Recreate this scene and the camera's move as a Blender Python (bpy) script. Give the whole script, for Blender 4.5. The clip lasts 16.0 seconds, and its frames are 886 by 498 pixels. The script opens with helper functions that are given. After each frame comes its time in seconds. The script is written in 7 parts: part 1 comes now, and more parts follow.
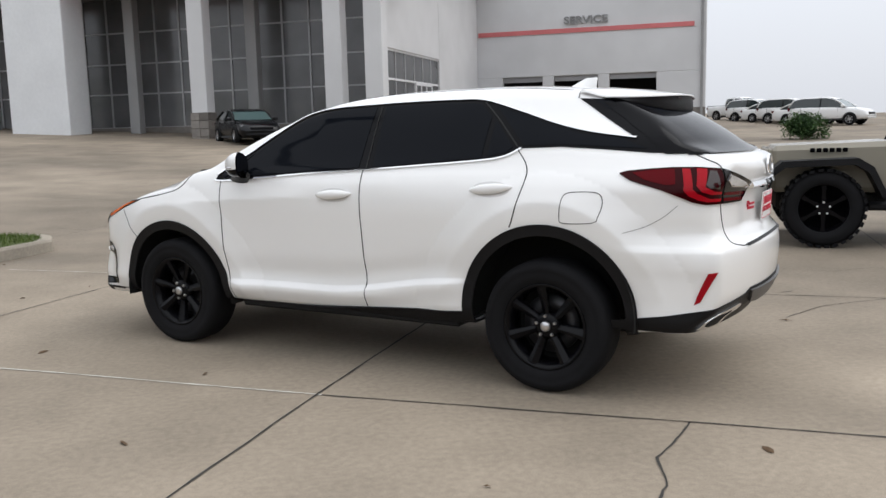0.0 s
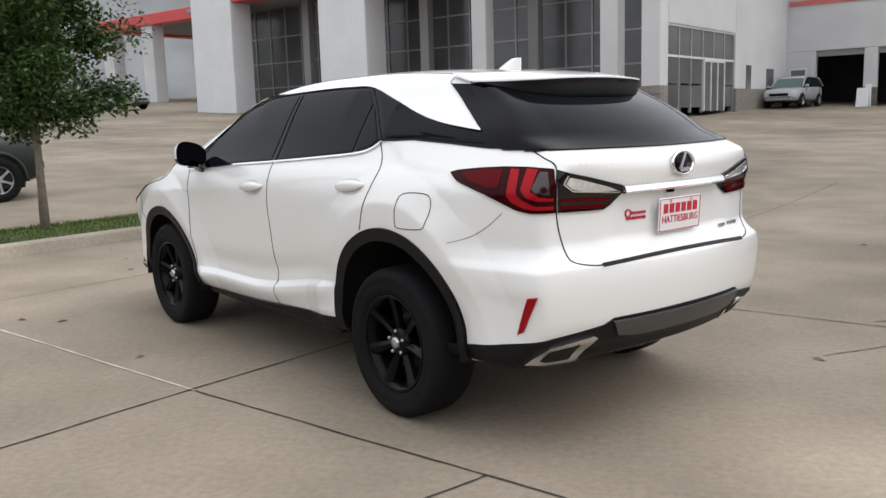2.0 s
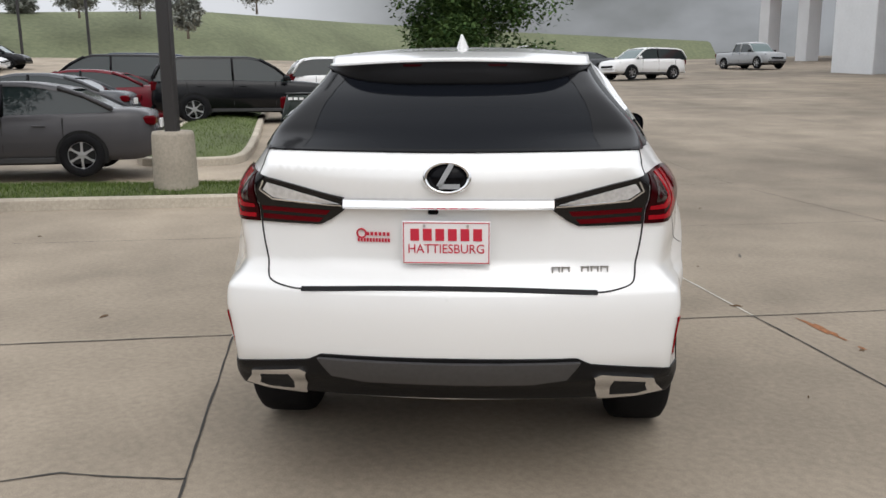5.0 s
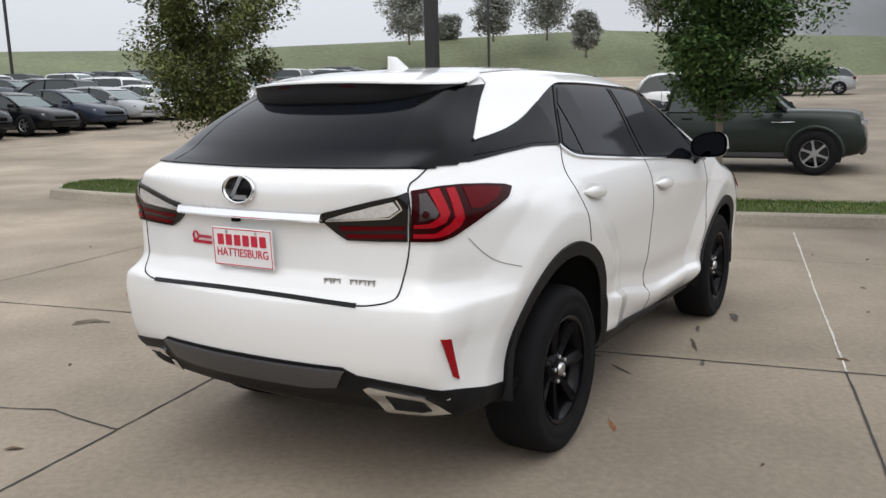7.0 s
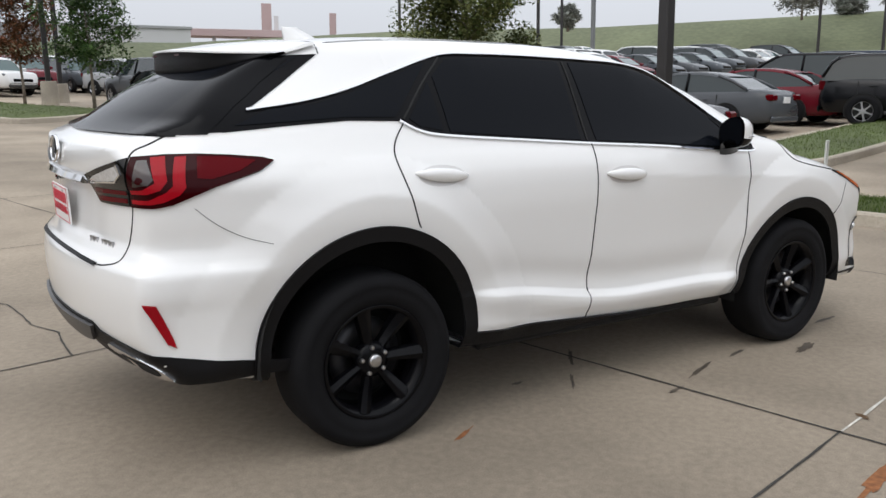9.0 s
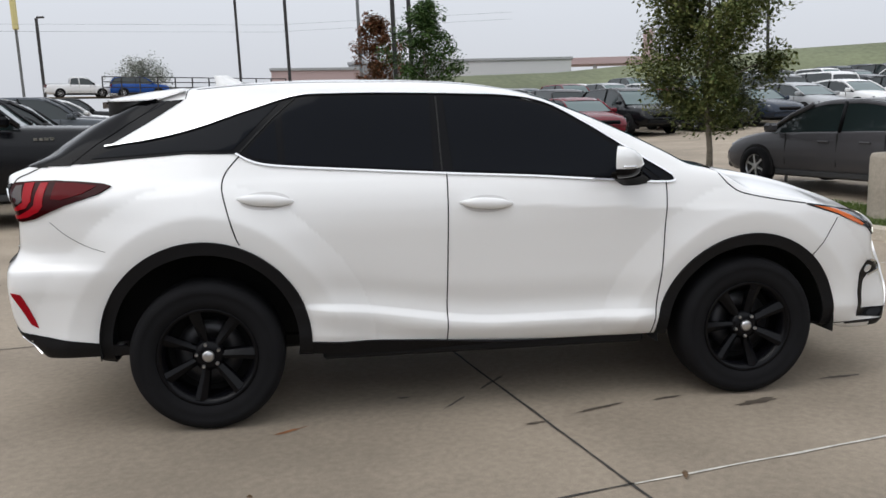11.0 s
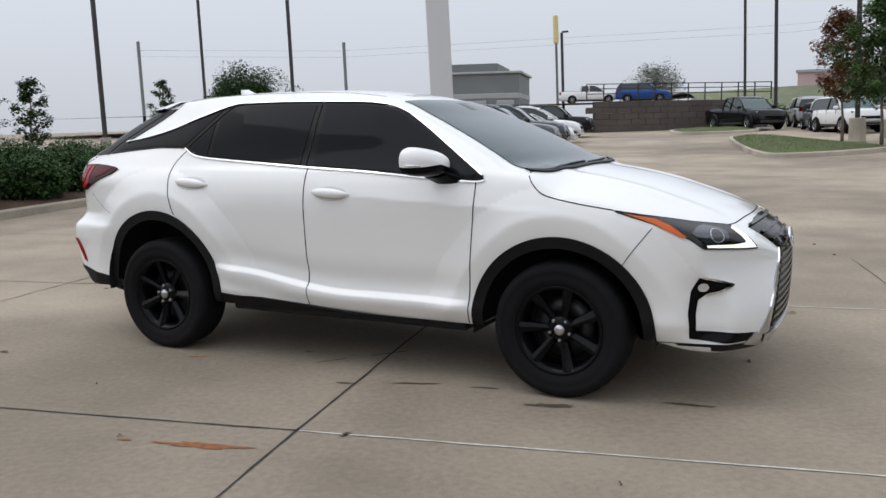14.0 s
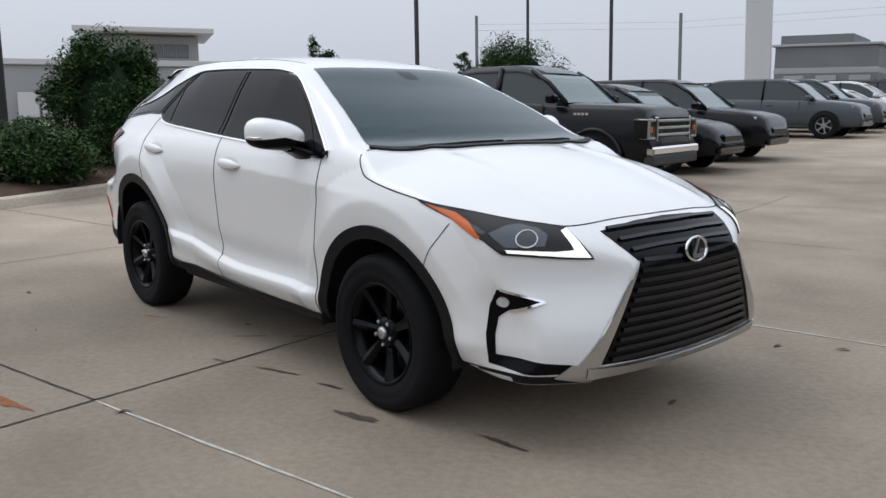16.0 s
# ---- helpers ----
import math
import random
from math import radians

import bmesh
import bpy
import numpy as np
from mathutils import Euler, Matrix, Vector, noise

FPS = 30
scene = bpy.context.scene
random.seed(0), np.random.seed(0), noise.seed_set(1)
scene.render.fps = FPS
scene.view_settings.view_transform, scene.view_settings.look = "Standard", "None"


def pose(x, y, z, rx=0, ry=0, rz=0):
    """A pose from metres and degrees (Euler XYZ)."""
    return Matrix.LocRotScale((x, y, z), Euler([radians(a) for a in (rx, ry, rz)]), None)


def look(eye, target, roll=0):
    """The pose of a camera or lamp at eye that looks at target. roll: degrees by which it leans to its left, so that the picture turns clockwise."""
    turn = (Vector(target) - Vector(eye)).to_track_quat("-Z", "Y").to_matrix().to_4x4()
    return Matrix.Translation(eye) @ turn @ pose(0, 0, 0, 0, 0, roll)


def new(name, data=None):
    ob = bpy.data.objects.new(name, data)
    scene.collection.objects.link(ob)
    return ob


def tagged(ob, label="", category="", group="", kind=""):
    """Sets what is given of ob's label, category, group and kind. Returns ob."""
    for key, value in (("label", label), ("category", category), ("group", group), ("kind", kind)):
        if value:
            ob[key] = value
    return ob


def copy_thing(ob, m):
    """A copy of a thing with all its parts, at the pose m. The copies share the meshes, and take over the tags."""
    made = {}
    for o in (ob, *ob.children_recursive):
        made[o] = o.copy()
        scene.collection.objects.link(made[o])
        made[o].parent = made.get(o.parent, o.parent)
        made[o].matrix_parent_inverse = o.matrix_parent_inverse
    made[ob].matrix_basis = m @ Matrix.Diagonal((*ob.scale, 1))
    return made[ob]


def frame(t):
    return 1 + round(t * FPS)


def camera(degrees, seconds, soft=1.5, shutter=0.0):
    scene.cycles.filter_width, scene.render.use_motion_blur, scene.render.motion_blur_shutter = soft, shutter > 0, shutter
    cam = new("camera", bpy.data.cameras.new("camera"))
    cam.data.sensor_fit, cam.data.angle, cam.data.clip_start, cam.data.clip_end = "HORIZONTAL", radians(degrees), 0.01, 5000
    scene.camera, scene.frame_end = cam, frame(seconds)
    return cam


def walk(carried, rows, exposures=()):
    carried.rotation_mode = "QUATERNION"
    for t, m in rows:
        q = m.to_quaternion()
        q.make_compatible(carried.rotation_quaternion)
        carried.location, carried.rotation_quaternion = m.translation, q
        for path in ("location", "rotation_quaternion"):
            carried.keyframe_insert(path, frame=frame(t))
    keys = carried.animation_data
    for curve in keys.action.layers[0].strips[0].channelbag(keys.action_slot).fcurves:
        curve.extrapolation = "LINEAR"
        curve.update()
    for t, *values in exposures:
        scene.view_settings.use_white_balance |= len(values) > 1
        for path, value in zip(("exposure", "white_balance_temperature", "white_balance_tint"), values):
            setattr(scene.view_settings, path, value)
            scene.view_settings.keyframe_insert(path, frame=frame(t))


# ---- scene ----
cam = camera(55.0, 16.0)
PATH = [
    (0, (-3.16, 5.143, 1.454), (-2.187, 3.418, 1.177), -1.4),
    (0.5, (-3.676, 4.758, 1.476), (-2.549, 3.128, 1.2), -1.0),
    (1, (-4.06, 4.294, 1.467), (-2.805, 2.764, 1.183), -0.6),
    (1.5, (-4.429, 3.812, 1.466), (-3.031, 2.411, 1.173), -1.1),
    (2, (-4.686, 3.24, 1.447), (-3.149, 1.996, 1.143), -1.7),
    (2.5, (-4.885, 2.644, 1.473), (-3.229, 1.567, 1.156), -1.6),
    (3, (-5.106, 2.087, 1.49), (-3.347, 1.19, 1.169), -1.3),
    (3.5, (-5.224, 1.508, 1.501), (-3.373, 0.824, 1.174), -0.8),
    (3.7, (-5.285, 1.277, 1.476), (-3.402, 0.691, 1.141), -0.6),
    (5.8, (-5.257, -1.11, 1.545), (-3.374, -0.55, 1.17), -0.2),
    (6, (-5.216, -1.346, 1.533), (-3.362, -0.695, 1.163), -0.2),
    (6.5, (-5.068, -1.88, 1.53), (-3.287, -1.033, 1.198), -0.6),
    (7, (-4.759, -2.308, 1.519), (-3.067, -1.294, 1.188), -0.7),
    (7.5, (-4.419, -2.765, 1.517), (-2.845, -1.586, 1.155), 0.4),
    (8, (-4.002, -3.153, 1.474), (-2.558, -1.816, 1.116), -0.1),
    (8.5, (-3.522, -3.51, 1.479), (-2.232, -2.024, 1.122), -0.4),
    (9, (-3.038, -3.833, 1.489), (-1.943, -2.202, 1.111), 0.5),
    (9.5, (-2.514, -4.162, 1.467), (-1.619, -2.409, 1.114), 0.1),
    (9.7, (-2.271, -4.301, 1.508), (-1.469, -2.504, 1.155), -0.3),
    (11.8, (0.059, -5.398, 1.536), (0.027, -3.42, 1.239), -1.3),
    (12, (0.299, -5.477, 1.542), (0.18, -3.502, 1.251), -1.5),
    (12.5, (0.943, -5.52, 1.502), (0.622, -3.566, 1.225), -1.7),
    (13, (1.602, -5.525, 1.509), (1.103, -3.611, 1.219), -2.0),
    (13.5, (2.202, -5.328, 1.466), (1.507, -3.475, 1.175), -2.3),
    (14, (2.82, -5.113, 1.449), (1.936, -3.341, 1.166), -1.1),
    (14.5, (3.326, -4.661, 1.442), (2.254, -2.998, 1.148), -0.7),
    (15, (3.812, -4.215, 1.44), (2.581, -2.668, 1.14), -1.4),
    (15.5, (4.159, -3.721, 1.453), (2.812, -2.281, 1.119), -0.8),
    (16, (4.466, -3.176, 1.416), (2.975, -1.887, 1.08), 0.1),
]
walk(cam, [(t, look(eye, target, roll)) for t, eye, target, roll in PATH],
     [(0.0, 0.40, 6100, 10), (3.5, 0.38, 6220, 10), (7.0, 0.26, 6120, 10), (9.0, 0.25, 6080, 10), (12.5, 0.14, 6050, 10), (14.0, 0.10, 5950, 10), (16.0, 0.02, 5800, 10)])

# ---- light: a bright, even, misty sky ----
world = bpy.data.worlds.new("misty_sky")
scene.world = world
world.use_nodes = True
wn, wl = world.node_tree.nodes, world.node_tree.links
wn.clear()
w_out, w_bg, w_sky_bg, w_add = wn.new("ShaderNodeOutputWorld"), wn.new("ShaderNodeBackground"), wn.new("ShaderNodeBackground"), wn.new("ShaderNodeAddShader")
w_sky = wn.new("ShaderNodeTexSky")
w_sky.sky_type, w_sky.sun_disc = "NISHITA", False
w_sky.sun_elevation, w_sky.sun_rotation, w_sky.air_density, w_sky.dust_density = radians(42), radians(250), 1.0, 6.0
w_co, w_sep, w_ramp = wn.new("ShaderNodeTexCoord"), wn.new("ShaderNodeSeparateXYZ"), wn.new("ShaderNodeValToRGB")
wl.new(w_co.outputs["Generated"], w_sep.inputs[0])
wl.new(w_sep.outputs["Z"], w_ramp.inputs[0])
w_ramp.color_ramp.elements[0].position, w_ramp.color_ramp.elements[0].color = 0.0, (0.625, 0.622, 0.630, 1)
w_ramp.color_ramp.elements[1].position, w_ramp.color_ramp.elements[1].color = 0.9, (1.20, 1.19, 1.17, 1)
for at, c in ((0.15, (0.735, 0.733, 0.740, 1)), (0.38, (1.12, 1.115, 1.115, 1))):
    w_ramp.color_ramp.elements.new(at).color = c
wl.new(w_ramp.outputs[0], w_bg.inputs[0])
w_bg.inputs[1].default_value = 0.88
wl.new(w_sky.outputs[0], w_sky_bg.inputs[0])
w_sky_bg.inputs[1].default_value = 0.012
wl.new(w_bg.outputs[0], w_add.inputs[0])
wl.new(w_sky_bg.outputs[0], w_add.inputs[1])
wl.new(w_add.outputs[0], w_out.inputs[0])
sun_data = bpy.data.lights.new("sun", "SUN")
sun_data.energy, sun_data.angle, sun_data.color = 0.6, radians(40), (1.0, 0.96, 0.90)
sun = new("sun", sun_data)
sun.matrix_world = look((0, 0, 30), (14, 8, 0))


# ---- materials ----
def material(name, color, rough=0.6, metal=0.0, bump=0.0, bump_scale=40.0, vary=0.0, vary_scale=3.0, fine=0.0, fine_scale=60.0, coat=0.0, emit=None, emit_strength=0.0, rand=0.0, spec=0.5, tint=None):
    """A surface with variation at two scales (vary, fine), optional relief, clear coat and a shade of its own for each object (rand)."""
    m = bpy.data.materials.new(name)
    m.use_nodes = True
    n, l = m.node_tree.nodes, m.node_tree.links
    b = n["Principled BSDF"]
    b.inputs["Base Color"].default_value = (*color, 1)
    b.inputs["Roughness"].default_value, b.inputs["Metallic"].default_value = rough, metal
    b.inputs["Specular IOR Level"].default_value = spec
    b.inputs["Coat Weight"].default_value, b.inputs["Coat Roughness"].default_value = coat, 0.03
    if emit:
        b.inputs["Emission Color"].default_value, b.inputs["Emission Strength"].default_value = (*emit, 1), emit_strength
    if vary or fine or rand:
        co = n.new("ShaderNodeTexCoord")
        value = None
        for amount, scale, detail in ((vary, vary_scale, 4), (fine, fine_scale, 3)):
            if not amount:
                continue
            tex, mapr = n.new("ShaderNodeTexNoise"), n.new("ShaderNodeMapRange")
            tex.inputs["Scale"].default_value, tex.inputs["Detail"].default_value = scale, detail
            l.new(co.outputs["Object"], tex.inputs["Vector"])
            l.new(tex.outputs["Fac"], mapr.inputs["Value"])
            mapr.inputs["From Min"].default_value, mapr.inputs["From Max"].default_value = 0.25, 0.75
            mapr.inputs["To Min"].default_value, mapr.inputs["To Max"].default_value = 1 - amount, 1 + amount
            if value is None:
                value = mapr.outputs[0]
            else:
                mul = n.new("ShaderNodeMath")
                mul.operation = "MULTIPLY"
                l.new(value, mul.inputs[0]), l.new(mapr.outputs[0], mul.inputs[1])
                value = mul.outputs[0]
        if rand:
            info, mapr = n.new("ShaderNodeObjectInfo"), n.new("ShaderNodeMapRange")
            l.new(info.outputs["Random"], mapr.inputs["Value"])
            mapr.inputs["To Min"].default_value, mapr.inputs["To Max"].default_value = 1 - rand, 1 + rand
            if value is None:
                value = mapr.outputs[0]
            else:
                mul = n.new("ShaderNodeMath")
                mul.operation = "MULTIPLY"
                l.new(value, mul.inputs[0]), l.new(mapr.outputs[0], mul.inputs[1])
                value = mul.outputs[0]
        mix = n.new("ShaderNodeVectorMath")
        mix.operation = "SCALE"
        mix.inputs[0].default_value = color
        l.new(value, mix.inputs["Scale"])
        l.new(mix.outputs[0], b.inputs["Base Color"])
    if bump:
        co2, tex2, bp = n.new("ShaderNodeTexCoord"), n.new("ShaderNodeTexNoise"), n.new("ShaderNodeBump")
        tex2.inputs["Scale"].default_value, tex2.inputs["Detail"].default_value = bump_scale, 4
        l.new(co2.outputs["Object"], tex2.inputs["Vector"])
        l.new(tex2.outputs["Fac"], bp.inputs["Height"])
        bp.inputs["Strength"].default_value, bp.inputs["Distance"].default_value = bump, 0.01
        l.new(bp.outputs[0], b.inputs["Normal"])
    return m


PEARL = material("pearl_white_paint", (0.80, 0.796, 0.785), 0.28, coat=0.9, fine=0.012, fine_scale=900)
TINT = material("dark_tinted_glass", (0.0050, 0.0060, 0.0085), 0.05, spec=0.07)
SCREEN = material("windscreen_glass", (0.010, 0.034, 0.040), 0.04, spec=0.24)
GLOSS_BLACK = material("gloss_black_plastic", (0.0035, 0.0035, 0.0045), 0.12, spec=0.10)
CLAD = material("black_textured_plastic", (0.006, 0.006, 0.007), 0.5, spec=0.2, bump=0.15, bump_scale=500, fine=0.15, fine_scale=200)
RUBBER = material("tyre_rubber", (0.0085, 0.0085, 0.0095), 0.75, spec=0.12, bump=0.2, bump_scale=180, vary=0.2, vary_scale=6)
RIM_BLACK = material("satin_black_rim", (0.0035, 0.0035, 0.0045), 0.24, spec=0.14)
STEEL = material("brake_steel", (0.07, 0.07, 0.075), 0.5, metal=0.9)
CHROME = material("chrome", (0.80, 0.80, 0.81), 0.08, metal=1.0)
SATIN = material("satin_silver", (0.55, 0.55, 0.56), 0.28, metal=1.0)
GAP = material("panel_gap", (0.012, 0.012, 0.012), 0.9)
RED_LENS = material("red_lamp_lens", (0.085, 0.0015, 0.004), 0.10, spec=0.08)
RED_BRIGHT = material("bright_red_lamp", (0.30, 0.004, 0.010), 0.12, spec=0.16)
RED_DARK = material("dark_red_lamp", (0.026, 0.001, 0.002), 0.08, spec=0.10)
LAMP_SMOKE = material("smoked_lamp", (0.007, 0.0065, 0.0065), 0.08, spec=0.35)
LAMP_CLEAR = material("clear_lamp_glass", (0.72, 0.73, 0.75), 0.12, metal=0.55, coat=0.5, vary=0.18, vary_scale=60)
AMBER = material("amber_lamp", (0.50, 0.10, 0.014), 0.15, spec=0.3)
DRL = material("white_daylight_lamp", (0.85, 0.85, 0.78), 0.2, emit=(1.0, 0.97, 0.82), emit_strength=0.55)
WELL = material("wheel_well", (0.006, 0.006, 0.006), 0.95)
PLATE_WHITE = material("plate_white", (0.80, 0.79, 0.79), 0.3)
SIGN_RED = material("sign_red", (0.52, 0.018, 0.045), 0.4)


def concrete(name, color, rough=0.85):
    """Worn concrete: broad stains, tyre-darkened bands, fine grit and a shallow relief."""
    m = bpy.data.materials.new(name)
    m.use_nodes = True
    n, l = m.node_tree.nodes, m.node_tree.links
    b = n["Principled BSDF"]
    co = n.new("ShaderNodeTexCoord")
    value = None
    for scale, detail, low, stretch in ((0.16, 5, 0.72, (1, 1, 1)), (0.9, 6, 0.84, (1, 1, 1)), (0.45, 5, 0.91, (0.35, 1.4, 1)), (26, 4, 0.90, (1, 1, 1)), (170, 2, 0.88, (1, 1, 1))):
        mp, tex, mr = n.new("ShaderNodeMapping"), n.new("ShaderNodeTexNoise"), n.new("ShaderNodeMapRange")
        mp.inputs["Scale"].default_value, mp.inputs["Rotation"].default_value = stretch, (0, 0, radians(-38))
        tex.inputs["Scale"].default_value, tex.inputs["Detail"].default_value = scale, detail
        l.new(co.outputs["Object"], mp.inputs[0]), l.new(mp.outputs[0], tex.inputs["Vector"]), l.new(tex.outputs["Fac"], mr.inputs["Value"])
        mr.inputs["From Min"].default_value, mr.inputs["From Max"].default_value = 0.32, 0.68
        mr.inputs["To Min"].default_value, mr.inputs["To Max"].default_value = low, 2 - low
        if value is None:
            value = mr.outputs[0]
        else:
            mul = n.new("ShaderNodeMath")
            mul.operation = "MULTIPLY"
            l.new(value, mul.inputs[0]), l.new(mr.outputs[0], mul.inputs[1])
            value = mul.outputs[0]
    # smooth tone ramp across the width, darker on one side of the lot
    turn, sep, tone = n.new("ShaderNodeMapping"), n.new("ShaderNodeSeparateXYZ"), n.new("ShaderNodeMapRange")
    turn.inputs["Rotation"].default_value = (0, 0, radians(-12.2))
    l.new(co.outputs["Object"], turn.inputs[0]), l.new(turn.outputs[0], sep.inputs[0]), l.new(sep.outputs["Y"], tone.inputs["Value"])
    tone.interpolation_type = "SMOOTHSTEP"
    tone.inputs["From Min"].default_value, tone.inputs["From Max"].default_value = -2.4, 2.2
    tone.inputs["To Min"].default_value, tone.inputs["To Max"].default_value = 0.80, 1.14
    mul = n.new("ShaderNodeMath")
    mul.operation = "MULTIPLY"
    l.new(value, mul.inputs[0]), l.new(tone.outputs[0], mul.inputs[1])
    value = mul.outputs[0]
    mix = n.new("ShaderNodeVectorMath")
    mix.operation, mix.inputs[0].default_value = "SCALE", color
    l.new(value, mix.inputs["Scale"]), l.new(mix.outputs[0], b.inputs["Base Color"])
    b.inputs["Roughness"].default_value, b.inputs["Specular IOR Level"].default_value = rough, 0.25
    tex, bp = n.new("ShaderNodeTexNoise"), n.new("ShaderNodeBump")
    tex.inputs["Scale"].default_value, tex.inputs["Detail"].default_value = 90, 5
    l.new(co.outputs["Object"], tex.inputs["Vector"]), l.new(tex.outputs["Fac"], bp.inputs["Height"])
    bp.inputs["Strength"].default_value, bp.inputs["Distance"].default_value = 0.25, 0.006
    l.new(bp.outputs[0], b.inputs["Normal"])
    return m


def leafy(name, dark, light, rough=0.6):
    """Foliage or grass whose shade differs from piece to piece."""
    m = bpy.data.materials.new(name)
    m.use_nodes = True
    n, l = m.node_tree.nodes, m.node_tree.links
    b = n["Principled BSDF"]
    geo, ramp_ = n.new("ShaderNodeNewGeometry"), n.new("ShaderNodeValToRGB")
    l.new(geo.outputs["Random Per Island"], ramp_.inputs[0])
    ramp_.color_ramp.elements[0].color, ramp_.color_ramp.elements[1].color = (*dark, 1), (*light, 1)
    l.new(ramp_.outputs[0], b.inputs["Base Color"])
    b.inputs["Roughness"].default_value, b.inputs["Specular IOR Level"].default_value = rough, 0.08
    return m


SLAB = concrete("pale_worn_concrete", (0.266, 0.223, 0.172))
KERB = concrete("kerb_concrete", (0.36, 0.32, 0.26))
JOINT_DARK = material("dark_joint_filler", (0.035, 0.032, 0.028), 0.9, fine=0.3, fine_scale=60)
JOINT_PALE = material("pale_joint_sealant", (0.50, 0.48, 0.43), 0.8, vary=0.3, vary_scale=9, fine=0.2)
RUST = material("rust_stain", (0.22, 0.085, 0.028), 0.9, vary=0.4, vary_scale=30)
DAMP = material("dark_damp_stain", (0.07, 0.055, 0.04), 0.7, vary=0.4, vary_scale=20)
GRASS = leafy("grass_blades", (0.040, 0.075, 0.014), (0.13, 0.17, 0.045))
TURF = material("turf", (0.075, 0.095, 0.028), 0.95, vary=0.35, vary_scale=1.2, fine=0.3, fine_scale=25, bump=0.6, bump_scale=40)
# turf greyed by distance: mist over the hill put into its colour
HILL_TURF = material("hazed_hill_turf", (0.130, 0.145, 0.080), 0.95, vary=0.25, vary_scale=0.08, fine=0.2, fine_scale=1.5)
MULCH = material("brown_mulch", (0.060, 0.032, 0.018), 0.95, vary=0.4, vary_scale=6, fine=0.4, fine_scale=45, bump=1.0, bump_scale=60)
BARK = material("grey_bark", (0.17, 0.145, 0.115), 0.9, vary=0.3, vary_scale=8, fine=0.25, fine_scale=60, bump=0.6, bump_scale=50)
LEAF = leafy("green_leaves", (0.022, 0.052, 0.015), (0.100, 0.155, 0.050))
LEAF_OLIVE = leafy("olive_leaves", (0.045, 0.070, 0.020), (0.19, 0.20, 0.075))
LEAF_RED = leafy("reddish_leaves", (0.06, 0.045, 0.02), (0.22, 0.085, 0.045))
LEAF_SHRUB = leafy("shrub_leaves", (0.020, 0.044, 0.015), (0.064, 0.110, 0.036))
SHRUB_CORE = material("dark_shrub_core", (0.016, 0.032, 0.014), 0.9, vary=0.4, vary_scale=9, fine=0.4, fine_scale=40, bump=0.8, bump_scale=30, spec=0.1)
# pale grey-green leaves: the mist before far trees is in the colour
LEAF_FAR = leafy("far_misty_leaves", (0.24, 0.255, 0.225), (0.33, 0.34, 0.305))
POLE_DARK = material("dark_bronze_pole", (0.022, 0.020, 0.020), 0.45, fine=0.1)
WALL_WHITE = material("white_cladding", (0.66, 0.67, 0.68), 0.5, vary=0.05, vary_scale=0.6, fine=0.03, fine_scale=6)
# stucco paled for the mist in front of it, as part of its colour
WALL_GREY = material("grey_stucco", (0.55, 0.55, 0.555), 0.85, vary=0.08, vary_scale=0.4, fine=0.05, fine_scale=30, bump=0.2, bump_scale=60)
# darker stucco: shade on inner columns and soffits put into the colour; also roofs
WALL_SHADE = material("shaded_grey_stucco", (0.24, 0.24, 0.24), 0.85, vary=0.1, vary_scale=0.5, fine=0.06, fine_scale=20)
STONE_BASE = material("stone_block_base", (0.17, 0.155, 0.14), 0.85, rand=0.3, vary=0.2, vary_scale=4, bump=0.5, bump_scale=30)
FASCIA_RED = material("fascia_red", (0.55, 0.055, 0.06), 0.45, vary=0.06, vary_scale=0.7)
STRIPE_RED = material("faded_stripe_red", (0.52, 0.14, 0.14), 0.6, vary=0.06)
# panes lighter than dark glass: haze put into the base colour
SHOP_GLASS = material("hazed_showroom_glass", (0.105, 0.107, 0.110), 0.16, spec=0.7, vary=0.30, vary_scale=0.5)
MULLION = material("grey_mullion", (0.34, 0.34, 0.35), 0.4, metal=0.3)
# near-black for indoor walls and floor: lack of light put into the colour
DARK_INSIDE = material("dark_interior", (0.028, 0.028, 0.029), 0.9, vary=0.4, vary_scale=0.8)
DOOR_WHITE = material("white_door_frame", (0.62, 0.62, 0.63), 0.5)
SIGN_GREY = material("grey_letters", (0.20, 0.20, 0.20), 0.5)
BLOCK_WALL = material("dark_block_wall", (0.085, 0.070, 0.062), 0.9, vary=0.25, vary_scale=0.8, fine=0.2, fine_scale=12, bump=0.4)
# far walls and trim, washed out with painted-in haze
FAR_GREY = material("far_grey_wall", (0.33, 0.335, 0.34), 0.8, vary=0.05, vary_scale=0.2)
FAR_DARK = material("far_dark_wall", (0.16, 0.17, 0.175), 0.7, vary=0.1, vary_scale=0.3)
FAR_RED = material("far_hazed_red", (0.44, 0.33, 0.32), 0.7)
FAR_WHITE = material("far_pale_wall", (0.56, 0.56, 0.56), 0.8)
YELLOW = material("yellow_sign", (0.62, 0.54, 0.24), 0.5)

# ---- mesh tools ----
from mathutils.geometry import delaunay_2d_cdt


def thing(name, label, category, m=Matrix(), group="", kind=""):
    ob = new(name)
    ob.empty_display_size = 0.2
    ob.matrix_world = m
    return tagged(ob, label, category, group, kind)


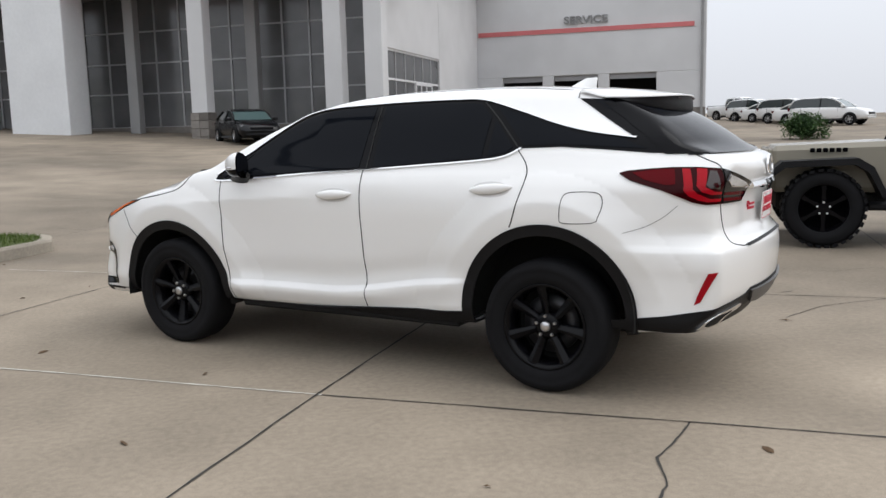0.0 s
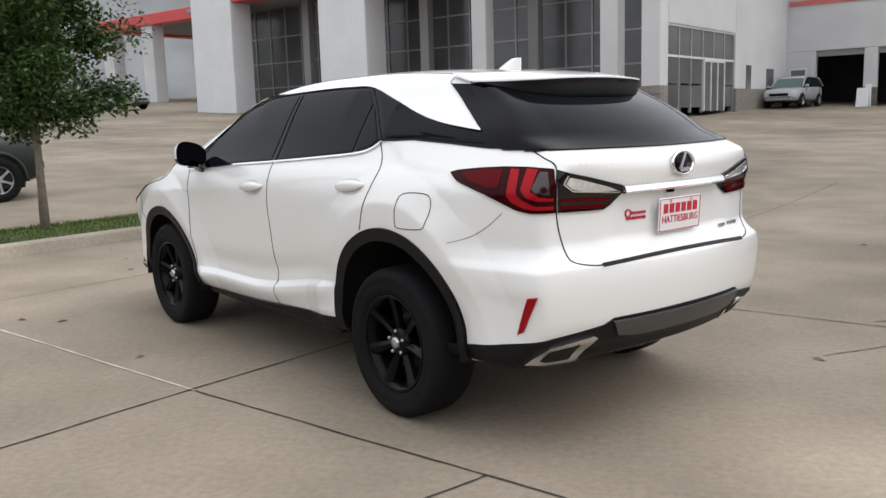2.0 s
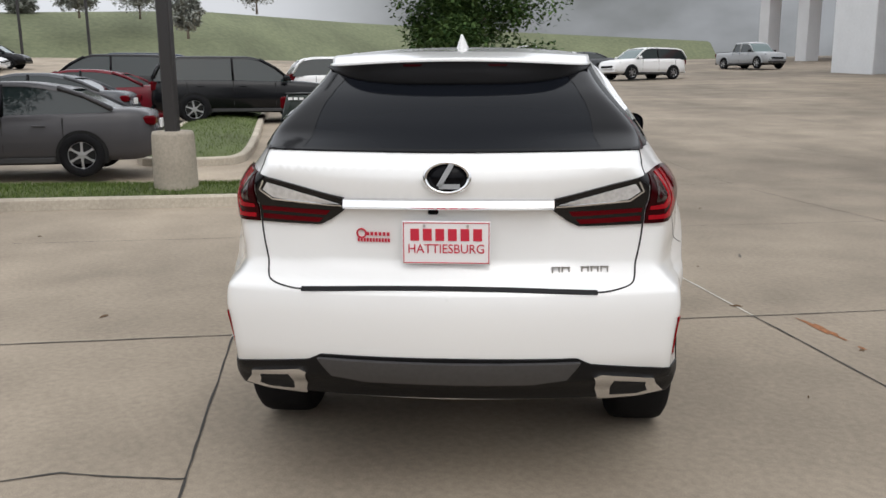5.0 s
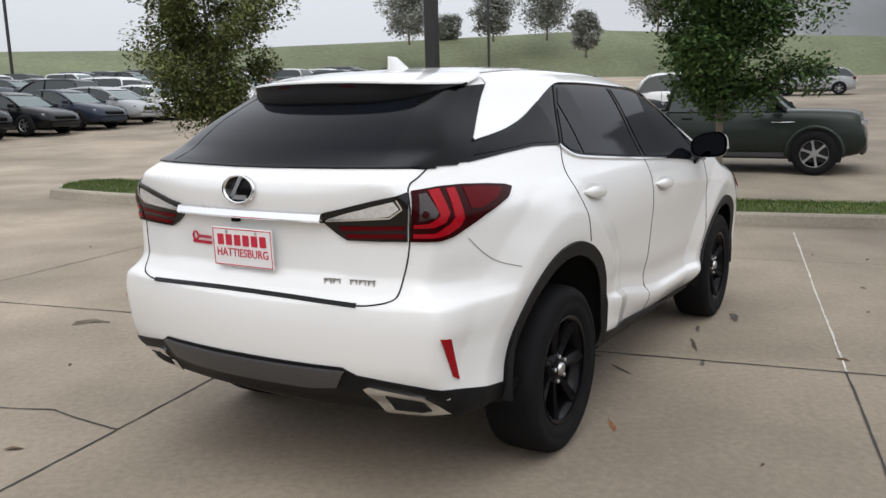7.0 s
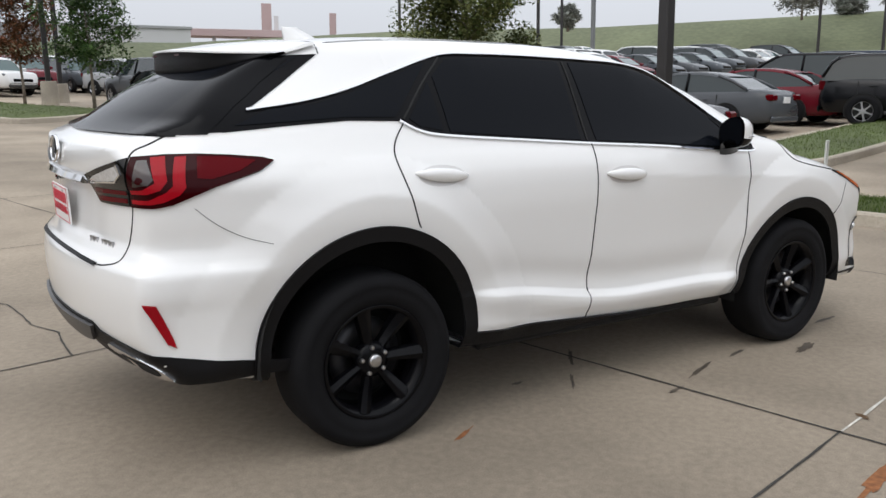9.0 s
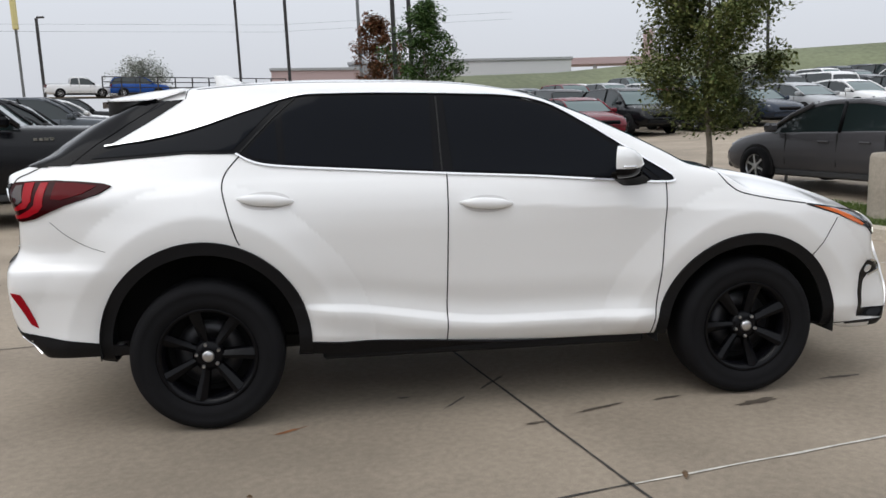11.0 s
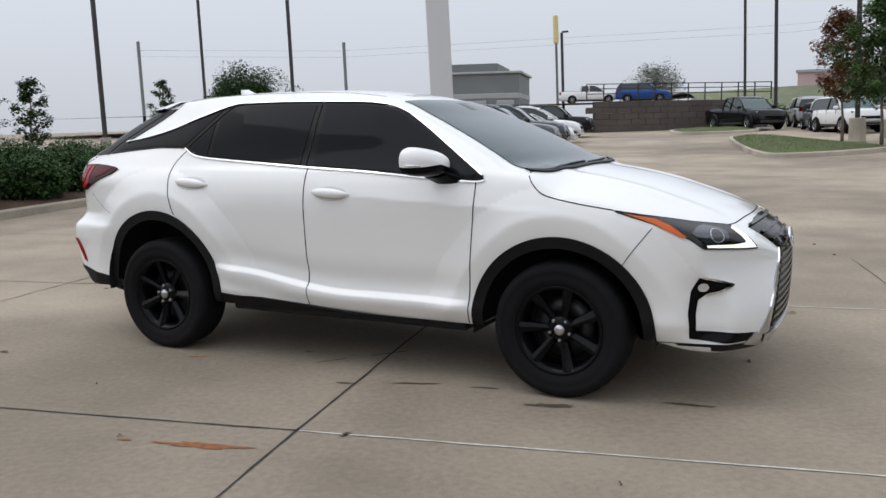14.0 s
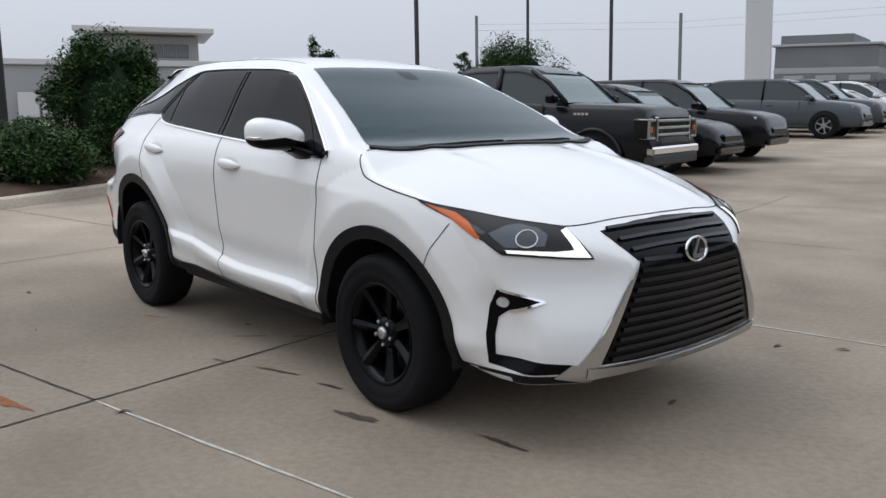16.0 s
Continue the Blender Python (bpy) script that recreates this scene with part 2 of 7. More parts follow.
def part(name, verts, faces, mat, parent=None, label="", smooth=True, m=None, normals=None):
    """Links a mesh as one object under a thing or a part."""
    if normals is None:
        used = sorted({i for f in faces for i in f})
        if len(used) < len(verts):
            at = {i: k for k, i in enumerate(used)}
            verts, faces = [tuple(verts[i]) for i in used], [tuple(at[i] for i in f) for f in faces]
    me = bpy.data.meshes.new(name)
    me.from_pydata(verts if isinstance(verts, np.ndarray) else [tuple(v) for v in verts], [], faces if isinstance(faces, list) else [tuple(f) for f in faces])
    me.materials.append(mat)
    me.polygons.foreach_set("use_smooth", [smooth] * len(me.polygons))
    if normals is not None:
        me.normals_split_custom_set_from_vertices([tuple(n) for n in normals])
    me.update()
    ob = new(name, me)
    ob.parent = parent
    if m is not None:
        ob.matrix_basis = m
    return tagged(ob, label)


def part_like(ob, name, parent, m, label=""):
    """Another part on the same mesh."""
    other = new(name, ob.data)
    other.parent = parent
    other.matrix_basis = m
    return tagged(other, label)


class Solid:
    """Gathers verts and faces of one part."""

    def __init__(self):
        self.v, self.f = [], []

    def add(self, verts, faces):
        k = len(self.v)
        self.v += [tuple(p) for p in verts]
        self.f += [tuple(i + k for i in f) for f in faces]
        return self

    def box(self, x0, x1, y0, y1, z0, z1, r=0.0):
        """A box with chamfered edges."""
        if r <= 0:
            v = [(x, y, z) for x in (x0, x1) for y in (y0, y1) for z in (z0, z1)]
            return self.add(v, [(0, 1, 3, 2), (4, 6, 7, 5), (0, 4, 5, 1), (2, 3, 7, 6), (0, 2, 6, 4), (1, 5, 7, 3)])
        r = min(r, (x1 - x0) * 0.49, (y1 - y0) * 0.49, (z1 - z0) * 0.49)
        bm = bmesh.new()
        bmesh.ops.create_cube(bm, size=1)
        for v in bm.verts:
            v.co = Vector(((x0 + x1) / 2 + v.co.x * (x1 - x0), (y0 + y1) / 2 + v.co.y * (y1 - y0), (z0 + z1) / 2 + v.co.z * (z1 - z0)))
        bmesh.ops.bevel(bm, geom=bm.edges[:], offset=r, segments=1, affect="EDGES", profile=0.5)
        bm.verts.index_update()
        self.add([v.co[:] for v in bm.verts], [[v.index for v in f.verts] for f in bm.faces])
        bm.free()
        return self

    def lathe(self, profile, n=32, axis="y", at=(0, 0, 0), close=False):
        """Turns (radius, along) pairs about an axis."""
        v, f = [], []
        m = len(profile)
        for i in range(n):
            c, s = math.cos(2 * math.pi * i / n), math.sin(2 * math.pi * i / n)
            for r, h in profile:
                p = {"y": (r * c, h, r * s), "z": (r * c, r * s, h), "x": (h, r * c, r * s)}[axis]
                v.append((p[0] + at[0], p[1] + at[1], p[2] + at[2]))
        for i in range(n):
            for j in range(m if close else m - 1):
                a, b = i * m + j, i * m + (j + 1) % m
                c, d = ((i + 1) % n) * m + (j + 1) % m, ((i + 1) % n) * m + j
                f.append((a, b, c, d) if axis == "y" else (a, d, c, b))
        return self.add(v, f)

    def tube(self, points, radius, n=8, ends=True):
        """A round bar along points; radius one number or one for each point."""
        pts = [Vector(p) for p in points]
        rad = radius if isinstance(radius, (list, tuple)) else [radius] * len(pts)
        v, f = [], []
        side = None
        for i, p in enumerate(pts):
            t = (pts[min(i + 1, len(pts) - 1)] - pts[max(i - 1, 0)]).normalized()
            if side is None:
                side = t.cross(Vector((0, 0, 1)) if abs(t.z) < 0.9 else Vector((1, 0, 0))).normalized()
            side = (side - t * side.dot(t)).normalized()
            up = t.cross(side)
            for j in range(n):
                a = 2 * math.pi * j / n
                v.append(p + (side * math.cos(a) + up * math.sin(a)) * rad[i])
        for i in range(len(pts) - 1):
            for j in range(n):
                a, b = i * n + j, i * n + (j + 1) % n
                f.append((a, b, b + n, a + n))
        if ends:
            f.append(tuple(range(n))[::-1])
            f.append(tuple(range((len(pts) - 1) * n, len(pts) * n)))
        return self.add(v, f)

    def prism(self, outline, y0, y1):
        """An (x, z) outline drawn out along y."""
        n = len(outline)
        v = [(x, y0, z) for x, z in outline] + [(x, y1, z) for x, z in outline]
        return self.add(v, [tuple(range(n)), tuple(range(n, 2 * n))[::-1]] + [(i, i + n, (i + 1) % n + n, (i + 1) % n) for i in range(n)])

    def turned(self, m):
        self.v = [tuple(m @ Vector(p)) for p in self.v]
        return self

    def put(self, name, mat, parent=None, label="", smooth=False, m=None):
        return part(name, self.v, self.f, mat, parent, label, smooth, m)


def dense(points, step, closed=True, bend=True):
    """A line through points, filled in at about the given step; bend rounds it (Catmull-Rom)."""
    p = np.asarray(points, float)
    n = len(p)
    out = []
    for i in range(n if closed else n - 1):
        if closed:
            a, b, c, d = p[(i - 1) % n], p[i], p[(i + 1) % n], p[(i + 2) % n]
        else:
            a, b, c, d = p[max(i - 1, 0)], p[i], p[i + 1], p[min(i + 2, n - 1)]
        k = max(1, int(np.ceil(np.linalg.norm((c - b) / step))))
        for j in range(k):
            t = j / k
            if bend:
                out.append(0.5 * (2 * b + (c - a) * t + (2 * a - 5 * b + 4 * c - d) * t * t + (3 * b - a - 3 * c + d) * t**3))
            else:
                out.append(b + (c - b) * t)
    if not closed:
        out.append(p[-1])
    return np.array(out)


def inside_outline(px, py, line):
    x, y = line[:, 0], line[:, 1]
    x2, y2 = np.roll(x, -1), np.roll(y, -1)
    cross = ((y[:, None] > py) != (y2[:, None] > py)) & (px < (x2 - x)[:, None] * (py - y[:, None]) / (y2 - y + 1e-12)[:, None] + x[:, None])
    return cross.sum(0) % 2 == 1

# ---- the white SUV: one smooth body field, panels and trim laid on it ----
# x forward, y to the car's left, z up; hubs at x = +-1.395, z = 0.37
ROOF_X = [-2.30, -1.95, -1.70, -1.44, -1.13, -0.80, -0.45, -0.16, 0.12, 0.36, 0.62, 0.86, 1.06, 1.20, 1.34, 1.50, 1.78, 1.97, 2.12, 2.24, 2.34, 2.44, 2.60]
ROOF_Z = [1.585, 1.628, 1.658, 1.684, 1.707, 1.716, 1.714, 1.702, 1.672, 1.620, 1.505, 1.398, 1.300, 1.232, 1.205, 1.178, 1.115, 1.056, 1.003, 0.950, 0.890, 0.800, 0.600]
SIDE_Z = [0.10, 0.25, 0.32, 0.40, 0.46, 0.52, 0.60, 0.72, 0.85, 0.95, 1.05, 1.13, 1.19, 1.24, 1.32, 1.42, 1.52, 1.60, 1.66, 1.72, 1.80]
SIDE_Y = [0.74, 0.815, 0.860, 0.883, 0.891, 0.889, 0.894, 0.910, 0.925, 0.928, 0.921, 0.905, 0.880, 0.848, 0.803, 0.752, 0.697, 0.645, 0.595, 0.53, 0.45]
REAR_Z = [0.10, 0.30, 0.44, 0.50, 0.60, 0.74, 0.81, 0.86, 0.92, 1.06, 1.10, 1.14, 1.20, 1.250, 1.29, 1.40, 1.484, 1.537, 1.62, 1.80]
REAR_X = [-2.18, -2.26, -2.335, -2.40, -2.437, -2.449, -2.442, -2.402, -2.376, -2.370, -2.374, -2.389, -2.397, -2.382, -2.308, -2.150, -2.015, -1.910, -1.74, -1.40]
FRONT_Z = [0.10, 0.28, 0.36, 0.45, 0.60, 0.80, 0.90, 1.00]
FRONT_X = [2.10, 2.36, 2.425, 2.435, 2.442, 2.440, 2.415, 2.34]


def smooth_curve(xs, ys, x):
    """A smooth curve through the points (monotone cubic)."""
    xs, ys = np.asarray(xs, float), np.asarray(ys, float)
    x = np.clip(x, xs[0], xs[-1])
    h, d = np.diff(xs), np.diff(ys) / np.diff(xs)
    m = np.zeros(len(xs))
    same = d[1:] * d[:-1] > 0
    w1, w2 = 2 * h[1:] + h[:-1], h[1:] + 2 * h[:-1]
    with np.errstate(divide="ignore", invalid="ignore"):
        m[1:-1] = np.where(same, (w1 + w2) / (w1 / d[:-1] + w2 / d[1:]), 0)
    m[0], m[-1] = d[0], d[-1]
    i = np.clip(np.searchsorted(xs, x) - 1, 0, len(h) - 1)
    t = (x - xs[i]) / h[i]
    return (ys[i] * (1 + 2 * t) * (1 - t) ** 2 + m[i] * h[i] * t * (1 - t) ** 2
            + ys[i + 1] * t * t * (3 - 2 * t) + m[i + 1] * h[i] * t * t * (t - 1))


def ramp(x, a, b):
    t = np.clip((x - a) / (b - a), 0, 1)
    return t * t * (3 - 2 * t)


def blend_max(values, k):
    big = np.maximum.reduce(values)
    return big + k * np.log(sum(np.exp((v - big) / k) for v in values))


def half_width(x, z):
    """The body side: distance of the skin from the middle plane."""
    w = smooth_curve(SIDE_Z, SIDE_Y, z)
    back, fore = np.maximum(0, -x - 1.20), np.maximum(0, x - 1.30)
    w = w - 0.100 * back**2 - 0.062 * fore**2
    w = w - 0.20 * np.maximum(0, -x - 1.72) ** 2 * ramp(z, 0.80, 0.90) * (1 - ramp(z, 1.28, 1.5))
    w = w - 0.10 * back * ramp(z, 1.22, 1.60) - 0.06 * np.maximum(0, -x - 0.8) * ramp(z, 1.34, 1.60)
    w = w + 0.030 * ramp(-x, 1.85, 2.25) * (1 - ramp(z, 0.70, 0.84))
    w = w - 0.05 * np.maximum(0, x - 0.2) * ramp(z, 1.25, 1.6)
    # wheel flares
    for hub_x, hub_z, reach in ((-1.395, 0.43, 0.640), (1.395, 0.37, 0.625)):
        ax, az = np.abs(x - hub_x), np.maximum(z - hub_z, 0)
        r = ((ax * 0.96) ** 8 + (az * 1.0) ** 8 + ((ax + az) * 0.735) ** 8 + 1e-12) ** 0.125
        w = w + (0.029 * np.maximum(0, -0.06 * np.log(np.exp(-(r - 0.43) / (reach - 0.43) / 0.06) + np.exp(-(1 - (r - reach) / 0.16) / 0.06))) + 0.010 * (1 - ramp(r, 0.52, 0.72))) * ramp(z, 0.3, 0.45)
    # sculpted lower door: hollow above, a crest that climbs to the rear wheel
    crest = 0.475 + 0.115 * ramp(-x, -0.1, 0.95)
    mid = ramp(x, -1.0, -0.75) * (1 - ramp(x, 0.75, 0.95))
    w = w - mid * 0.015 * np.exp(-((z - crest - 0.085) / 0.07) ** 2)
    w = w + mid * 0.026 * (1 - ramp(z, crest - 0.012, crest + 0.028)) * ramp(z, crest - 0.13, crest - 0.02)
    # soft door hollow under the shoulder
    w = w - 0.012 * ramp(x, -1.1, -0.5) * (1 - ramp(x, 0.6, 1.1)) * np.exp(-((z - 0.83) / 0.16) ** 2)
    # shoulder crease from the front handle into the fender
    line = 1.062 - 0.05 * (x - 0.1)
    w = w + 0.010 * np.exp(-np.sqrt((z - line) ** 2 + 0.006**2) / 0.055) * ramp(x, 0.0, 0.35) * (1 - ramp(x, 1.1, 1.5))
    # rear shoulder over the lamp and the bumper's upper ledge
    w = w + 0.016 * ramp(-x, 1.5, 1.9) * np.exp(-((z - 1.14) / 0.07) ** 2)
    w = w - 0.012 * ramp(-x, 1.75, 2.1) * np.exp(-((z - 0.92) / 0.07) ** 2)
    w = w + 0.014 * ramp(-x, 1.75, 2.0) * (1 - ramp(z, 0.805, 0.850)) * ramp(z, 0.66, 0.80)
    # front corner cut in above the lower lip
    w = w - 0.05 * ramp(x, 1.95, 2.2) * ramp(z, 0.34, 0.42) * (1 - ramp(z, 0.6, 0.75))
    return w


def rear_face(y, z):
    a = np.abs(y)
    x = smooth_curve(REAR_Z, REAR_X, z) + 0.21 * y**2 * (1 - ramp(z, 1.18, 1.32)) + 0.10 * y**2 * ramp(z, 1.18, 1.32)
    x = x + 0.25 * y**2 * ramp(z, 1.26, 1.36)
    # number plate recess between the lamps
    return x + 0.010 * ramp(z, 0.88, 0.93) * (1 - ramp(z, 1.12, 1.15)) * (1 - ramp(a, 0.36, 0.52))


def front_face(y, z):
    a = np.abs(y)
    keel = 0.40 + 0.20 * (1 - ramp(z, 0.42, 0.78))
    return smooth_curve(FRONT_Z, FRONT_X, z) - 0.10 * y**2 - 0.54 * np.maximum(0, a - keel)


def top_face(x, y):
    a = np.abs(y)
    bent = x + 0.16 * y**2 * ramp(x, 0.1, 0.5) * (1 - ramp(x, 1.15, 1.3)) + 0.10 * y**2 * ramp(x, 1.6, 2.0)
    z = smooth_curve(ROOF_X, ROOF_Z, bent)
    roof = 1 - ramp(x, 0.2, 0.6)
    z = z - roof * 0.036 * (a / 0.6) ** 2.4
    hood = ramp(x, 1.15, 1.4)
    z = z - hood * (0.055 * (a / 0.7) ** 2.2) + hood * 0.012 * np.exp(-((a - 0.50) / 0.07) ** 2) * (1 - ramp(x, 2.0, 2.3))
    return z


def body_field(x, y, z):
    """Below nought inside the body."""
    a = np.abs(y)
    floor = 0.345 - 0.05 * ramp(np.abs(x), 1.8, 2.1) * (x > 0) + 0.03 * ramp(-x, 1.75, 2.0) - z
    ends = [x - front_face(y, z), rear_face(y, z) - x]
    return blend_max([a - half_width(x, z), z - top_face(x, y), floor, *ends], 0.016)


def skin(origin, way, far=3.0):
    """Where rays that start inside the body leave it (bisection)."""
    origin, way = np.broadcast_arrays(np.asarray(origin, float), np.asarray(way, float))
    low, hit = np.zeros(origin.shape[:-1]), np.full(origin.shape[:-1], float(far))
    for _ in range(22):
        mid = (hit + low) / 2
        inside = body_field(*np.moveaxis(origin + mid[..., None] * way, -1, 0)) < 0
        low, hit = np.where(inside, mid, low), np.where(inside, hit, mid)
    return origin + ((hit + low) / 2)[..., None] * way


def skin_normal(p):
    e = 1e-3
    g = np.stack([body_field(*np.moveaxis(p + d, -1, 0)) - body_field(*np.moveaxis(p - d, -1, 0)) for d in np.eye(3) * e], -1)
    return g / np.maximum(np.linalg.norm(g, axis=-1, keepdims=True), 1e-9)


# ways to lay a flat pattern on the body: (a, b) -> place on the skin
def on_side(a, b):
    """a = x, b = z, on the car's left side."""
    p = np.stack([a, 0 * a, b], -1)
    return skin(p, np.array([0.0, 1.0, 0.0]), 1.3)


def on_rear(a, b):
    """a = turn about a post at x = -1.55 (degrees from straight back, to the left), b = z."""
    t = np.radians(a)
    p = np.stack([0 * a - 1.55, 0 * a, b], -1)
    return skin(p, np.stack([-np.cos(t), np.sin(t), 0 * t], -1), 1.5)


def on_back(a, b):
    """a = y, b = z, straight back onto the tail."""
    p = np.stack([0 * a - 1.30, a, b], -1)
    return skin(p, np.array([-1.0, 0.0, 0.0]), 1.5)


def on_front(a, b):
    t = np.radians(a)
    p = np.stack([0 * a + 1.50, 0 * a, b], -1)
    return skin(p, np.stack([np.cos(t), np.sin(t), 0 * t], -1), 1.5)


def on_top(a, b):
    p = np.stack([a, b, 0 * a + 0.7], -1)
    return skin(p, np.array([0.0, 0.0, 1.0]), 1.4)


def laid(where, outline, step, bend=True, lift=0.003, thick=0.006):
    """A sheet with the given outline, bent onto the body, with its rim turned in."""
    line = dense(outline, step, True, bend)
    da, db = step
    a0, b0, a1, b1 = *line.min(0), *line.max(0)
    ga, gb = np.meshgrid(np.arange(a0 + da / 2, a1, da), np.arange(b0 + db / 2, b1, db))
    ga, gb = ga.ravel(), gb.ravel()
    keep = inside_outline(ga, gb, line)
    near = ((((ga[:, None] - line[:, 0]) / da) ** 2 + ((gb[:, None] - line[:, 1]) / db) ** 2).min(1) > 0.3) if len(ga) else keep
    pts = np.concatenate([line, np.stack([ga, gb], -1)[keep & near]])
    n = len(line)
    flat, _, tris, *_ = delaunay_2d_cdt([Vector((a / da, b / db)) for a, b in pts], [(i, (i + 1) % n) for i in range(n)], [], 1, 1e-6)
    flat = np.array([v[:] for v in flat]) * (da, db)
    p = where(flat[:, 0], flat[:, 1])
    nor = skin_normal(p)
    top = p + nor * lift
    faces = []
    count = {}
    for t in tris:
        i, j, k = t[:3]
        if np.dot(np.cross(top[j] - top[i], top[k] - top[i]), nor[i]) < 0:
            i, k = k, i
        faces.append((i, j, k))
        for e in ((i, j), (j, k), (k, i)):
            count[e] = count.get(e, 0) + 1
    verts, normals = list(top), list(nor)
    for (i, j) in [e for e in count if (e[1], e[0]) not in count]:
        k = len(verts)
        out = np.cross(top[j] - top[i], nor[i])
        out = out / (np.linalg.norm(out) + 1e-9)
        verts += [top[i], top[j], top[j] - nor[j] * thick, top[i] - nor[i] * thick]
        normals += [out] * 4
        faces.append((k + 1, k, k + 3, k + 2))
    return np.array(verts), faces, np.array(normals)


def sided(data, side):
    v, f, n = data
    if side > 0:
        return v, f, n
    return v * (1, -1, 1), [t[::-1] for t in f], n * (1, -1, 1)


def lay(name, where, outline, step, mat, parent, side=1, bend=True, lift=0.003, thick=0.006, label=""):
    v, f, n = sided(laid(where, outline, step, bend, lift, thick), side)
    return part(name, v, f, mat, parent, label, True, None, n)


def strip(name, where, line, width, mat, parent, side=1, lift=0.0015, step=(0.02, 0.02), closed=False, bend=True, label=""):
    """A narrow band along a line on the body, standing a little proud."""
    pts = dense(line, step, closed, bend)
    p = where(pts[:, 0], pts[:, 1])
    n = skin_normal(p)
    t = np.roll(p, -1, 0) - np.roll(p, 1, 0)
    if not closed:
        t[0], t[-1] = p[1] - p[0], p[-1] - p[-2]
    s = np.cross(n, t)
    s = s / np.maximum(np.linalg.norm(s, axis=1, keepdims=True), 1e-9) * width / 2
    rows = [p - s - n * 0.004, p - s + n * lift, p + s + n * lift, p + s - n * 0.004]
    k = len(p)
    v = np.concatenate(rows)
    f = []
    for i in range(k if closed else k - 1):
        j = (i + 1) % k
        for r in range(3):
            f.append((r * k + i, r * k + j, (r + 1) * k + j, (r + 1) * k + i))
    if side < 0:
        v, f = v * (1, -1, 1), [t[::-1] for t in f]
    return part(name, v, f, mat, parent, label, False)


suv = thing("suv", "pearl white luxury SUV with dark tinted windows and black wheels", "car")

# the painted shell, divided into its panels
def shell_grid():
    nv, ncap, nmid = 430, 70, 300
    rows = []
    for i in range(ncap):
        c = math.pi / 2 * (i + 0.5) / ncap
        rows.append((-1.72, -math.cos(c), math.sin(c)))
    for i in range(nmid):
        rows.append((-1.72 + 3.40 * i / (nmid - 1), 0.0, 1.0))
    for i in range(ncap):
        c = math.pi / 2 * (i + 0.5) / ncap
        rows.append((1.68, math.sin(c), math.cos(c)))
    rows = np.array(rows)
    # closer rows where the lower doors are creased
    turn = np.radians(np.arange(0, 360, 0.1))
    low = np.degrees(np.arcsin(np.sin(turn)))
    weight = np.cumsum(1 + 3.5 * ((low > -27) & (low < -9)))
    v = np.interp(np.arange(nv) / nv * weight[-1], weight, turn)
    way = np.stack([np.repeat(rows[:, 1:2], nv, 1), rows[:, 2:3] * np.cos(v), rows[:, 2:3] * np.sin(v)], -1)
    base = np.stack([np.repeat(rows[:, :1], nv, 1), 0 * way[..., 0], 0 * way[..., 0] + 0.80], -1)
    p = skin(base, way, 2.2)
    return p, len(rows), nv


def arch_hit(x, z, grow=0.0):
    return (np.hypot(x + 1.395, z - 0.435) < 0.475 + grow) | (np.hypot(x - 1.395, z - 0.372) < 0.475 + grow)


PANELS = ("body", "rear_bumper", "tailgate", "front_bumper", "hood", "front_left", "front_right", "rear_left", "rear_right")


def panel_of(c):
    """Which panel each piece of the shell belongs to."""
    x, y, z = c.T
    a = np.abs(y)
    rear_cut = np.interp(z, [0.35, 0.90, 1.06, 1.19, 1.34], [-0.86, -1.22, -1.25, -1.28, -1.20])
    fore_cut = np.interp(z, [0.33, 0.48, 0.91, 1.15, 1.2], [0.86, 0.877, 0.911, 0.918, 0.93])
    which = np.zeros(len(c), int)
    which[(x < -1.85) & (z < 0.84)] = 1
    which[(x < -2.0) & (z > 0.83) & (a < 0.70) & (z < 1.30)] = 2
    which[(x > 1.80) & (z < 0.99 - 0.35 * (x - 1.8))] = 3
    which[(x > 1.24) & (x < 2.26) & (z > 0.86) & (a < 0.80 - 0.25 * np.maximum(0, x - 1.9)) & (z > 1.02 - 0.28 * np.maximum(0, x - 1.7))] = 4
    side = (a > 0.5) & (z > 0.36) & (z < 1.34) & ~arch_hit(x, z, 0.02)
    for k, (c0, c1) in enumerate(((-0.212, fore_cut), (rear_cut, -0.212))):
        door = side & (x > c0) & (x < c1)
        which[door & (y > 0)], which[door & (y <= 0)] = 5 + 2 * k, 6 + 2 * k
    which[(a > 0.5) & arch_hit(x, z) & (z < 1.0)] = -1
    return which


